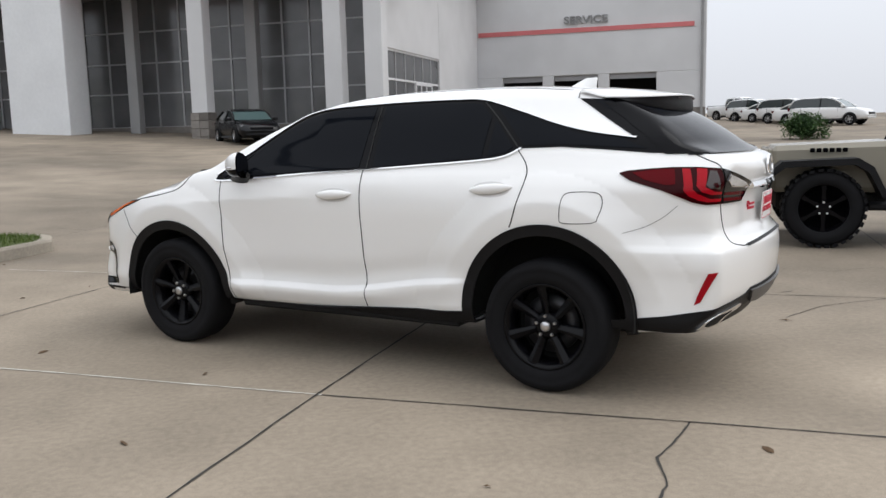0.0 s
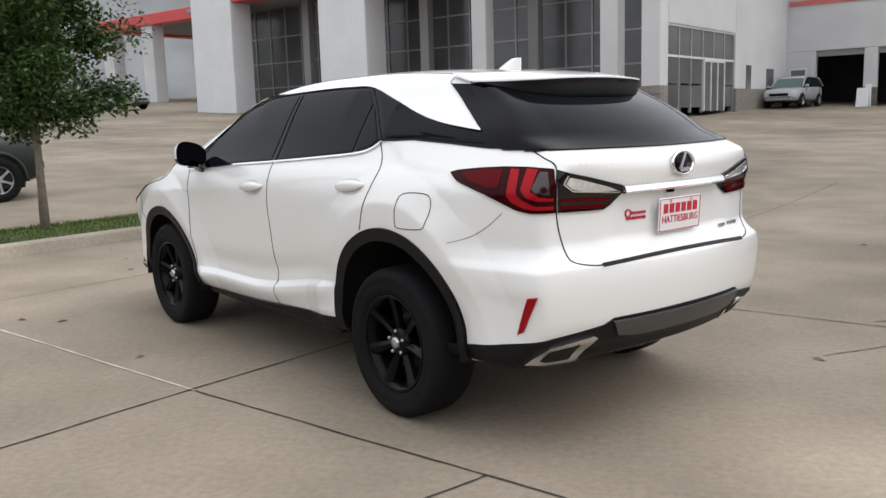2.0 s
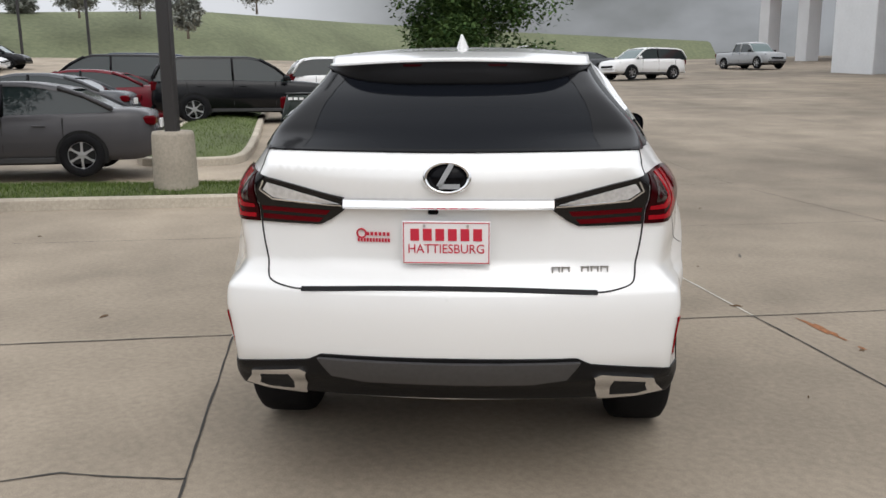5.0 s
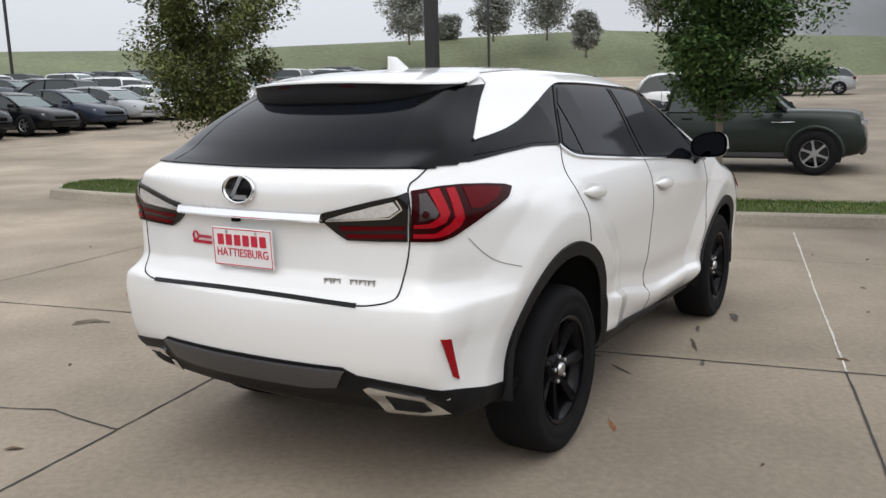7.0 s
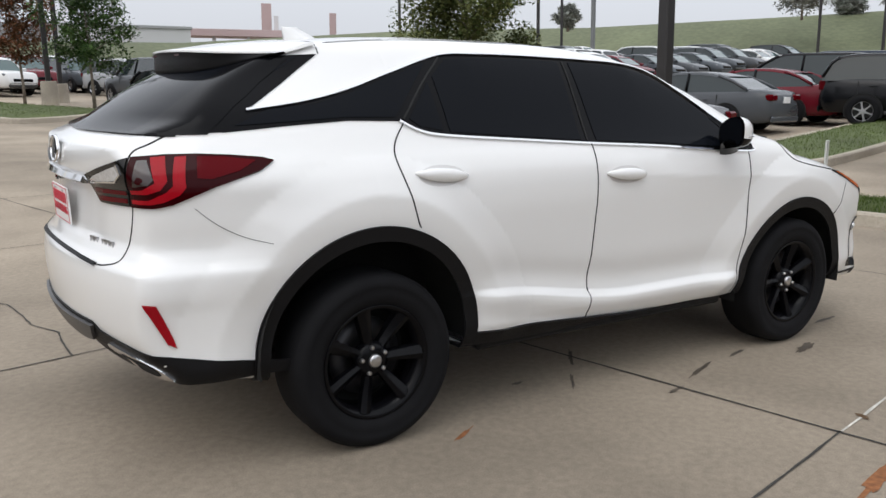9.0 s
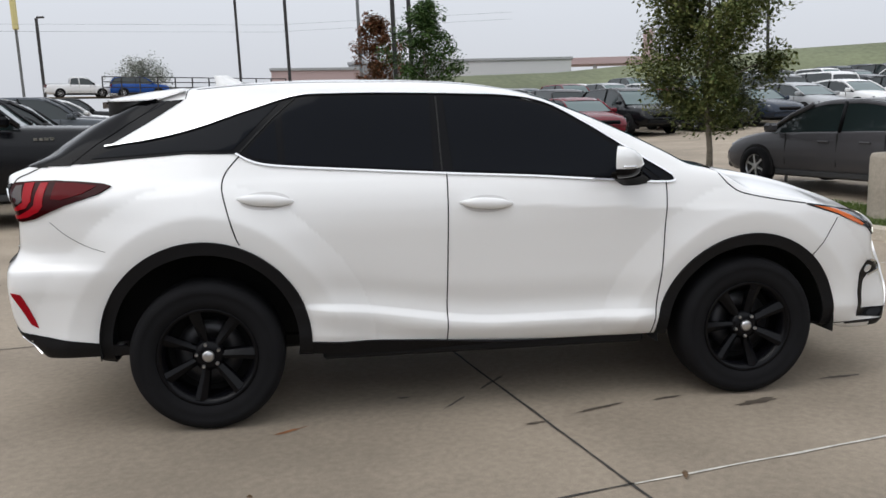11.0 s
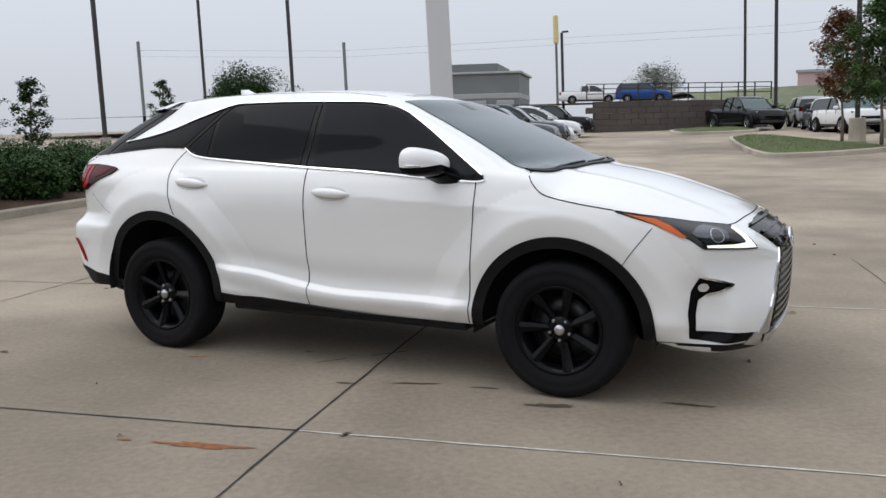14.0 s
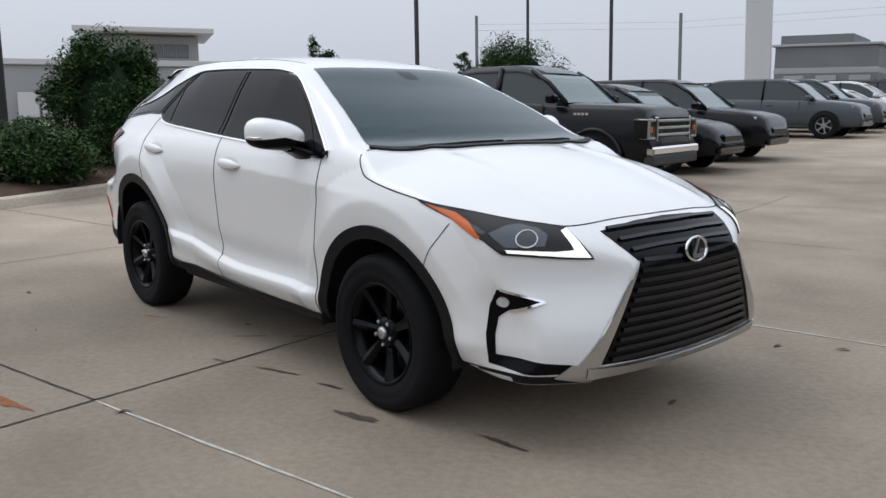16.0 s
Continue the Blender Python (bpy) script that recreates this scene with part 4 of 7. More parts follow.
for k in range(14):
    z = 0.905 - k * 0.0385
    reach = 0.965 * float(np.interp(z, [0.37, 0.79, 0.90], [31.0, 20.6, 28.0]))
    strip("slat", on_front, [(-reach, z), (-reach * 0.5, z - 0.004 + 0.012 * (z > 0.8)), (0, z - 0.006 + 0.014 * (z > 0.8)), (reach * 0.5, z - 0.004 + 0.012 * (z > 0.8)), (reach, z)], 0.017, SLAT, grille, 1, 0.014, (1.5, 0.02))
strip("grille_bar", on_front, [(-35, 0.362), (-20, 0.345), (0, 0.340), (20, 0.345), (35, 0.362)], 0.045, SATIN, suv, 1, 0.014, (1.5, 0.02), label="satin silver bar under the grille")


def badge(at, m):
    ring = Solid().lathe([(0.060, 0.0), (0.062, 0.008), (0.070, 0.010), (0.074, 0.006), (0.074, -0.004), (0.060, -0.004)], 40, "x")
    ring.v = [(x, y * 1.12, z * 0.76) for x, y, z in ring.v]
    b = ring.put("badge", CHROME, suv, "oval chrome badge with a dark centre", True, m)
    disc = Solid().lathe([(0.0001, 0.003), (0.064, 0.003), (0.064, -0.004)], 40, "x")
    disc.v = [(x, y * 1.12, z * 0.76) for x, y, z in disc.v]
    disc.put("badge_centre", GLOSS_BLACK, b, "", True)
    stroke = Solid()
    for a, c in (((0.016, 0.046), (-0.028, -0.030)), ((-0.028, -0.030), (0.044, -0.030))):
        (y0, z0), (y1, z1) = a, c
        d = math.hypot(y1 - y0, z1 - z0)
        py, pz = -(z1 - z0) / d * 0.0085, (y1 - y0) / d * 0.0085
        ring_ = [(y0 + py, z0 + pz), (y1 + py, z1 + pz), (y1 - py, z1 - pz), (y0 - py, z0 - pz)]
        stroke.add([(x, y, z) for x in (0.002, 0.009) for y, z in ring_], [(0, 1, 2, 3), (7, 6, 5, 4), (0, 4, 5, 1), (1, 5, 6, 2), (2, 6, 7, 3), (3, 7, 4, 0)])
    stroke.put("badge_stroke", SATIN, b)


badge("front", pose(2.452, 0, 0.806, 0, -8, 0))
badge("rear", pose(-2.402, 0.0, 1.219, 0, -4, 180))

# number plate, badges and dealer sticker on the tailgate
def tail_pose(y, z, lift=0.004):
    """A pose on the tailgate that reads from behind, standing off the skin by lift."""
    x = float(rear_face(np.array(y), np.array(z))) - lift
    return pose(x, y, z, 3, 0, -90 - math.degrees(math.atan(0.42 * y)))


plate = Solid().box(-0.1525, 0.1525, -0.004, 0.004, -0.076, 0.076, 0.003).put("dealer_plate", PLATE_WHITE, suv, "white dealer plate with red lettering", False, pose(-2.392, 0.004, 0.993, 3, 0, -90))


def letters(text, size, depth, mat, parent, m, bold=0.0, width=None):
    """Raised letters, middle at the pose, reading along x, standing up along z."""
    cu = bpy.data.curves.new("letters", "FONT")
    cu.body, cu.size, cu.extrude, cu.offset, cu.align_x, cu.align_y = text, size, depth, bold, "CENTER", "CENTER"
    cu.resolution_u = 3
    ob = new("letters", cu)
    me = bpy.data.meshes.new_from_object(ob.evaluated_get(bpy.context.evaluated_depsgraph_get()))
    bpy.data.objects.remove(ob)
    bpy.data.curves.remove(cu)
    xs = [v.co.x for v in me.vertices]
    k = width / (max(xs) - min(xs)) if width else 1
    for v in me.vertices:
        v.co = Vector((v.co.x * k, -v.co.z, v.co.y))
    me.materials.clear()
    me.materials.append(mat)
    lo = new("lettering", me)
    lo.parent = parent
    lo.matrix_basis = m
    return lo


def bars(parent, mat, x0, x1, z0, z1, n, y=-0.006, gap=0.25, name="lettering_bar", m=None):
    """A row of plain blocks in place of a brand name."""
    w = (x1 - x0) / n
    for k in range(n):
        Solid().box(x0 + k * w + w * gap / 2, x0 + (k + 1) * w - w * gap / 2, y - 0.001, y + 0.002, z0, z1).put(name, mat, parent, "", False, m)


border = Solid()
for a in ((-0.149, 0.149, 0.069, 0.072), (-0.149, 0.149, -0.072, -0.069), (-0.149, -0.146, -0.072, 0.072), (0.146, 0.149, -0.072, 0.072)):
    border.box(a[0], a[1], -0.0055, -0.003, a[2], a[3])
border.put("plate_border", SIGN_RED, plate)
bars(plate, SIGN_RED, -0.130, 0.130, 0.008, 0.050, 6, gap=0.30)
letters("HATTIESBURG", 0.046, 0.001, SIGN_RED, plate, pose(0, -0.0055, -0.022), 0.0, 0.262)
for x in (-0.075, 0.075):
    Solid().lathe([(0.0001, -0.008), (0.005, -0.008), (0.006, -0.004)], 10, "y", (x, 0, 0.060)).put("plate_screw", SATIN, plate)
sticker_at = tail_pose(0.262, 1.005, 0.0)
bars(suv, SIGN_RED, -0.028, 0.060, 0.005, 0.017, 6, gap=0.35, name="sticker_bar", m=sticker_at)
bars(suv, SIGN_RED, -0.060, 0.060, -0.018, -0.005, 11, gap=0.35, name="sticker_bar", m=sticker_at)
Solid().lathe([(0.013, 0), (0.0135, -0.005), (0.018, -0.005), (0.019, 0)], 20, "y", (-0.045, 0, 0.011)).put("sticker_ring", SIGN_RED, suv, "", False, sticker_at)
for k, w in enumerate((0.030, 0.030, 0.0, 0.028, 0.028, 0.028)):
    if w:
        x = -0.095 + k * 0.035
        glyph = Solid().box(x, x + w, -0.004, 0.004, -0.013, -0.009).box(x, x + w, -0.004, 0.004, 0.009, 0.013).box(x, x + 0.005, -0.004, 0.004, -0.013, 0.013).box(x + w - 0.005, x + w, -0.004, 0.004, -0.013, 0.013)
        glyph.put("model_badge", SATIN, suv, "small chrome badge piece", False, tail_pose(-0.455, 0.892, 0.0))
Solid().box(-0.018, 0.018, -0.012, 0.012, -0.008, 0.008, 0.004).put("rear_camera", GLOSS_BLACK, suv, "", False, pose(-2.375, 0.05, 1.098, 0, 0, -90))

# door handles and mirrors
def build_handle(side, xm, zm, tilt):
    n, m = 17, 12
    v = []
    for i in range(n):
        u = -1 + 2 * i / (n - 1)
        x = xm + 0.134 * u
        w, d = 0.025 * (1 - abs(u) ** 2.6) + 0.004, 0.036 * (1 - abs(u) ** 4) + 0.003
        z = zm + tilt * u
        p = on_side(np.array([x]), np.array([z]))[0]
        for j in range(m):
            a = 2 * math.pi * j / m
            v.append((x, (p[1] + d * 0.55 + d * 0.5 * math.cos(a)) * side, z + w * math.sin(a)))
    f = [(i * m + j, i * m + (j + 1) % m, (i + 1) * m + (j + 1) % m, (i + 1) * m + j) for i in range(n - 1) for j in range(m)] + [tuple(range(m))[::-1], tuple(range((n - 1) * m, n * m))]
    if side > 0:
        f = [t[::-1] for t in f]
    part("door_handle", v, f, PEARL, suv, "white pull handle")
    # flat greyer patch: shade of the hand recess put into its colour
    lay("handle_cup", on_side, [(xm + 0.118 * math.cos(t), zm - 0.004 + 0.043 * math.sin(t)) for t in np.linspace(0, 2 * math.pi, 20, endpoint=False)], (0.02, 0.02), material("handle_shade", (0.62, 0.61, 0.60), 0.4, coat=0.5), suv, side, False, 0.0008, 0.001)


def build_mirror(side):
    """A housing swept back and outwards, white cap over a black lower half, on a black arm."""
    n, m = 12, 26
    along, ahead = Vector((-0.44, 0.898, 0)), Vector((0.898, 0.44, 0))
    middle = Vector((0.640, 1.000, 1.262))

    def at(u, a, grow):
        c, s_ = math.cos(a), math.sin(a)
        lx = 0.142 * grow * abs(c) ** 0.62 * (1 if c > 0 else -1)
        tall = 0.080 - 0.10 * (lx - 0.02)**2 / 0.15 + 0.012 * lx / 0.14
        lz = (tall if s_ > 0 else 0.076) * grow * abs(s_) ** 0.72 * (1 if s_ > 0 else -1)
        p = middle + along * (lx - 0.050 * u) + ahead * (0.115 * u) + Vector((0, 0, lz + 0.05 * lx - 0.010 * u))
        return (p.x, p.y * side, p.z)

    v = [at(i / (n - 1), 2 * math.pi * j / m, math.sqrt(max(0.0, 1 - (i / (n - 1)) ** 2.4))) for i in range(n) for j in range(m)]
    quads = [(i * m + j, i * m + (j + 1) % m, (i + 1) * m + (j + 1) % m, (i + 1) * m + j) for i in range(n - 1) for j in range(m)]
    flip = (lambda t: t) if side < 0 else (lambda t: t[::-1])
    low = [q for q in quads if (q[0] % m) >= m // 2 + 1 and (q[0] % m) < m - 1]
    high = [q for q in quads if q not in low]
    mirror = part("door_mirror", v, [flip(q) for q in high], PEARL, suv, "white door mirror with a black lower half")
    part("mirror_base", v, [flip(q) for q in low], GLOSS_BLACK, mirror)
    part("mirror_rim", v, [flip(tuple(range(m))[::-1])], GLOSS_BLACK, mirror, smooth=False)
    back = ahead * -0.003
    glass = [Vector(at(0, 2 * math.pi * k / 28, 0.86)) + Vector((back.x, back.y * side, 0)) for k in range(28)]
    part("mirror_glass", glass, [flip(tuple(range(28))[::-1])], material("mirror_silver", (0.20, 0.21, 0.24), 0.02, metal=1.0), mirror, smooth=False)
    arm = Solid()
    for x, y, z, rx, rz in ((0.690, 0.970, 1.205, 0.085, 0.030), (0.735, 0.930, 1.176, 0.080, 0.040), (0.785, 0.885, 1.150, 0.070, 0.042), (0.800, 0.845, 1.146, 0.066, 0.040)):
        arm.v += [(x + rx * math.cos(a), (y + 0.030 * math.sin(a)) * side, z + rz * math.sin(a)) for a in np.linspace(0, 2 * math.pi, 12, endpoint=False)]
    arm.f = [(i * 12 + j, i * 12 + (j + 1) % 12, (i + 1) * 12 + (j + 1) % 12, (i + 1) * 12 + j) for i in range(3) for j in range(12)] + [tuple(range(12)), tuple(range(36, 48))]
    arm.put("mirror_arm", GLOSS_BLACK, mirror, "", True)
    line = [Vector(at(0.30 + 0.45 * t, 2 * math.pi - 0.12, math.sqrt(1 - (0.30 + 0.45 * t) ** 2.4) * 1.01)) for t in np.linspace(0, 1, 6)]
    Solid().tube(line, 0.006, 6).put("turn_signal", LAMP_CLEAR, mirror, "", True)


for side in (1, -1):
    build_handle(side, -1.083, 1.126, -0.010)
    build_handle(side, -0.012, 1.078, -0.006)
    build_mirror(side)


# wheels: black seven-spoke rims on deep black tyres
def build_wheel():
    w = thing("wheel", "", "")
    tyre = [(0.236, -0.105), (0.262, -0.122), (0.300, -0.128), (0.340, -0.122), (0.360, -0.108), (0.369, -0.085), (0.371, -0.040), (0.371, 0.040), (0.369, 0.085), (0.360, 0.108), (0.340, 0.122), (0.318, 0.127), (0.314, 0.124), (0.290, 0.128), (0.262, 0.122), (0.244, 0.110), (0.236, 0.105)]
    t = Solid().lathe(tyre, 64, "y")
    t.put("tyre", RUBBER, w, "", True)
    rim = Solid().lathe([(0.232, -0.10), (0.215, -0.09), (0.205, 0.0), (0.212, 0.085), (0.228, 0.098), (0.240, 0.108), (0.244, 0.112), (0.238, 0.116), (0.226, 0.108)], 56, "y")
    rim.put("rim", RIM_BLACK, w, "", True)
    for k in range(7):
        a = 2 * math.pi * k / 7 + 0.12
        s = Solid()
        n = 7
        for i in range(n):
            u = i / (n - 1)
            r = 0.045 + u * 0.178
            hw = 0.018 + 0.016 * u
            y = 0.070 + 0.030 * u**1.5
            s.v += [(-hw, y - 0.034, r), (-hw, y - 0.002, r), (-hw * 0.25, y + 0.006, r), (hw * 0.75, y - 0.010, r), (hw, y - 0.034, r)]
        s.f = [(i * 5 + j, (i + 1) * 5 + j, (i + 1) * 5 + (j + 1) % 5, i * 5 + (j + 1) % 5) for i in range(n - 1) for j in range(5)]
        s.turned(Matrix.Rotation(a, 4, "Y")).put("spoke", RIM_BLACK, w)
    hub = Solid().lathe([(0.0001, 0.086), (0.030, 0.088), (0.055, 0.082), (0.075, 0.070), (0.078, 0.03)], 32, "y")
    hub.put("hub", RIM_BLACK, w, "", True)
    cap = Solid().lathe([(0.0001, 0.104), (0.022, 0.103), (0.0285, 0.098), (0.030, 0.086)], 28, "y")
    cap.put("centre_cap", SATIN, w, "silver centre cap", True)
    for k in range(5):
        a = 2 * math.pi * k / 5 + 0.05
        Solid().lathe([(0.0001, 0.095), (0.007, 0.094), (0.0095, 0.090), (0.0095, 0.072)], 8, "y", (0.057 * math.sin(a), 0, 0.057 * math.cos(a))).put("wheel_nut", SATIN, w)
    Solid().lathe([(0.06, 0.0), (0.165, 0.0), (0.165, -0.025), (0.06, -0.025)], 40, "y", close=True).put("brake_disc", STEEL, w, "", True)
    Solid().lathe([(0.0001, -0.05), (0.22, -0.05), (0.22, -0.09)], 32, "y").put("wheel_back", WELL, w)
    return w


wheel = build_wheel()
wheel.parent, wheel.matrix_basis = suv, pose(-1.395, 0.800, 0.371)
for x, y, spin in ((1.395, 0.800, 20), (-1.395, -0.800, 8), (1.395, -0.800, 33)):
    other = copy_thing(wheel, pose(x, y, 0.371, 0, spin, 180 if y < 0 else 0))
    other.parent = suv

# wheel wells, floor and sills behind the panels
for hx, hz in ((-1.395, 0.435), (1.395, 0.372)):
    for side in (1, -1):
        arc = [(hx + 0.50 * math.cos(t), hz + 0.50 * math.sin(t)) for t in np.linspace(-0.12, math.pi + 0.12, 26)]
        v = [(x, 0.52 * side, z) for x, z in arc] + [(x, 0.90 * side, z) for x, z in arc]
        f = [(i, i + 1, i + 27, i + 26) for i in range(25)] + [tuple(range(26))]
        part("wheel_well", v, f, WELL, suv, "dark wheel well liner", False)
Solid().box(-1.85, 2.0, -0.52, 0.52, 0.29, 0.38, 0.02).put("underbody", WELL, suv)
for side in (1, -1):
    Solid().box(-0.84, 0.84, min(0.5 * side, 0.85 * side), max(0.5 * side, 0.85 * side), 0.305, 0.37, 0.015).put("sill", CLAD, suv)

# ---- the car lot ----
# lot axes: u runs along the parking bays, v across; the SUV stands 12 degrees askew to them
U, V = Vector((0.977, 0.211, 0)), Vector((-0.211, 0.977, 0))
LOT = math.atan2(0.211, 0.977)


def lot(u, v, z=0.0):
    return U * u + V * v + Vector((0, 0, z))


def ground_z(x, y):
    """The lot dips gently where the SUV stands."""
    def s(a):
        return 0.5 * (a + np.sqrt(a * a + 16.0)) - 0.25 * np.exp(-np.abs(a) / 6)
    base = 0.050 * s(np.asarray(x, float) - 9) + 0.026 * s(np.asarray(y, float) - 9) + 0.026 * s(-np.asarray(y, float) - 9)
    return np.where(np.hypot(x, y) < 7.5, 0.0, base * ramp(np.hypot(x, y), 7.5, 12))


def spread(limit, n):
    t = np.linspace(-1, 1, n)
    return np.sign(t) * (np.abs(t) ** 2.6) * limit


def build_ground():
    a = spread(900, 181)
    gx, gy = np.meshgrid(a, a, indexing="ij")
    far = ramp(np.hypot(gx, gy), 90, 160)
    z = ground_z(np.clip(gx, -90, 90), np.clip(gy, -90, 90)) * (1 - far) + far * 1.5
    k = len(a)
    v = np.stack([gx.ravel(), gy.ravel(), z.ravel()], -1)
    f = [(i * k + j, (i + 1) * k + j, (i + 1) * k + j + 1, i * k + j + 1) for i in range(k - 1) for j in range(k - 1)]
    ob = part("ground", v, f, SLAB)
    return tagged(ob, "worn pale concrete car lot with stains and joints", "ground", kind="structure")


ground = build_ground()


def on_ground(p, lift=0.0):
    return Vector((p[0], p[1], float(ground_z(p[0], p[1])) + lift))


def seam(name, points, width, mat, wander=0.0, label="", seed=1, step=0.12):
    """A joint or crack: a narrow strip that follows the concrete, a little uneven."""
    rng = random.Random(seed)
    pts = dense([(p[0], p[1]) for p in points], (step, step), False, False)
    v, drift = [], 0.0
    for i, p in enumerate(pts):
        q = pts[min(i + 1, len(pts) - 1)] - pts[max(i - 1, 0)]
        q = q / (np.linalg.norm(q) + 1e-9)
        drift = drift * 0.8 + rng.uniform(-1, 1) * wander
        w = width / 2 * rng.uniform(0.6, 1.25)
        c = p + np.array([-q[1], q[0]]) * drift
        for s in (-1, 1):
            e = c + np.array([-q[1], q[0]]) * w * s
            v.append(on_ground(e, 0.004))
    n = len(pts)
    ob = part(name, v, [(2 * i, 2 * i + 2, 2 * i + 3, 2 * i + 1) for i in range(n - 1)], mat, None, "", False)
    return tagged(ob, label, "ground joint", kind="structure")


V_LEFT, V_RIGHT, U_MID = 1.50, -1.92, 0.03
seam("joint", [lot(-14, V_LEFT), lot(0.03, V_LEFT)], 0.012, JOINT_DARK, 0.003, "dark filled joint between concrete slabs", 1)
seam("joint", [lot(0.03, V_LEFT), lot(5.2, V_LEFT - 0.12)], 0.015, JOINT_PALE, 0.003, "pale sealed joint between concrete slabs", 2)
seam("joint", [lot(-14, V_RIGHT + 0.05), lot(0.0, V_RIGHT)], 0.012, JOINT_DARK, 0.003, "dark filled joint between concrete slabs", 3)
seam("joint", [lot(0.0, V_RIGHT), lot(5.6, V_RIGHT - 0.06)], 0.015, JOINT_PALE, 0.003, "pale sealed joint between concrete slabs", 4)
seam("joint", [lot(0.10, 9.5), lot(0.06, V_LEFT), lot(-0.02, V_RIGHT), lot(0.05, -12)], 0.014, JOINT_DARK, 0.003, "dark filled joint between concrete slabs", 5)
for k, (u, v0, v1) in enumerate(((3.55, -12, 4.0), (-4.0, -12, 12), (-7.7, -14, 14), (7.2, -14, -3.2), (10.8, -16, -4), (14.4, -18, -5))):
    seam("joint", [lot(u, v0), lot(u + 0.1, v1)], 0.010, JOINT_DARK, 0.004, "dark filled joint between concrete slabs", 20 + k)
for k, (v, u0, u1) in enumerate(((-5.4, -14, 22), (-8.9, -14, 24), (5.0, -14, 2.8), (8.5, -12, 2.0), (-12.4, -10, 24))):
    seam("joint", [lot(u0, v), lot(u1, v)], 0.010, JOINT_DARK, 0.004, "dark filled joint between concrete slabs", 40 + k)
seam("crack", [lot(-1.95, 1.50), lot(-1.90, 1.75), lot(-1.82, 2.0), lot(-1.88, 2.3), (-2.33, 2.05), lot(-1.80, 2.9), lot(-1.95, 3.4)], 0.012, JOINT_DARK, 0.006, "crack in the concrete", 61, 0.06)
seam("crack", [lot(-2.6, -1.0), lot(-2.9, -1.5), lot(-3.4, -1.86), lot(-4.0, -2.6)], 0.008, JOINT_DARK, 0.006, "crack in the concrete", 62, 0.06)
seam("crack", [lot(-4.0, -3.2), lot(-3.6, -3.5), lot(-3.2, -3.2), lot(-2.6, -3.35)], 0.006, JOINT_DARK, 0.008, "crack in the concrete", 63, 0.06)


def blot(name, at, long, wide, turn, mat, label, seed):
    """A flat stain with a ragged outline of its own."""
    rng = random.Random(seed)
    c, s = math.cos(turn), math.sin(turn)
    line = []
    for i in range(22):
        a = 2 * math.pi * i / 22
        r = rng.uniform(0.55, 1.1)
        x, y = long / 2 * r * math.cos(a), wide / 2 * r * math.sin(a)
        line.append(on_ground((at[0] + x * c - y * s, at[1] + x * s + y * c), 0.003))
    return tagged(part(name, line, [tuple(range(22))], mat, None, "", False), label, "stain")


blot("rust_stain", (0.10, -2.22), 0.58, 0.07, 0.24, RUST, "narrow rust stain on the concrete", 1)
blot("rust_stain", (-1.02, -1.00), 0.20, 0.025, 0.5, RUST, "small rust streak on the concrete", 2)
blot("rust_stain", (-0.30, -2.31), 0.10, 0.03, 0.3, RUST, "brown rust spot on the concrete", 7)
blot("damp_stain", (1.40, -1.04), 0.30, 0.07, 0.3, DAMP, "dark damp stain on the concrete", 3)
blot("damp_stain", (-0.42, -0.62), 0.10, 0.03, 0.2, DAMP, "dark damp stain on the concrete", 4)
blot("damp_stain", (-0.16, -0.75), 0.25, 0.02, 0.9, DAMP, "thin damp streak on the concrete", 5)
blot("damp_stain", (2.05, -0.75), 0.28, 0.04, 0.1, DAMP, "thin damp streak on the concrete", 6)
blot("damp_stain", (0.10, -0.45), 0.35, 0.03, 0.9, DAMP, "thin damp streak on the concrete", 8)
blot("damp_stain", (2.9, -1.75), 0.10, 0.05, 0.4, DAMP, "dark damp spot on the concrete", 9)

for k, (x, y, long, turn) in enumerate(((0.55, -0.98, 0.34, 0.35), (0.95, -0.90, 0.22, 0.25), (0.20, -1.12, 0.16, 0.2), (-2.2, -2.6, 0.16, 0.9), (2.5, -2.35, 0.20, -0.2))):
    blot("damp_stain", (x, y), long, 0.030, turn, DAMP, "thin damp streak on the concrete", 20 + k)


def fallen_leaf(at, turn, size, seed):
    rng = random.Random(seed)
    p = on_ground(at)
    c, s = math.cos(turn), math.sin(turn)
    v = []
    for a, b, z in ((-1, 0, 0.004), (-0.4, 0.34, 0.010), (0.4, 0.30, 0.012), (1, 0, 0.006), (0.4, -0.3, 0.004), (-0.4, -0.34, 0.004), (0, 0, 0.016)):
        x, y = a * size / 2, b * size / 2 * rng.uniform(0.5, 1.1)
        v.append((p.x + x * c - y * s, p.y + x * s + y * c, p.z + z))
    return tagged(part("fallen_leaf", v, [(0, 1, 6), (1, 2, 6), (2, 3, 6), (3, 4, 6), (4, 5, 6), (5, 0, 6)], material("dry_leaf", (0.10, 0.06, 0.03), 0.8) if seed == 0 else bpy.data.materials["dry_leaf"], None, "", False), "dry brown leaf lying on the concrete", "leaf", "fallen leaves")


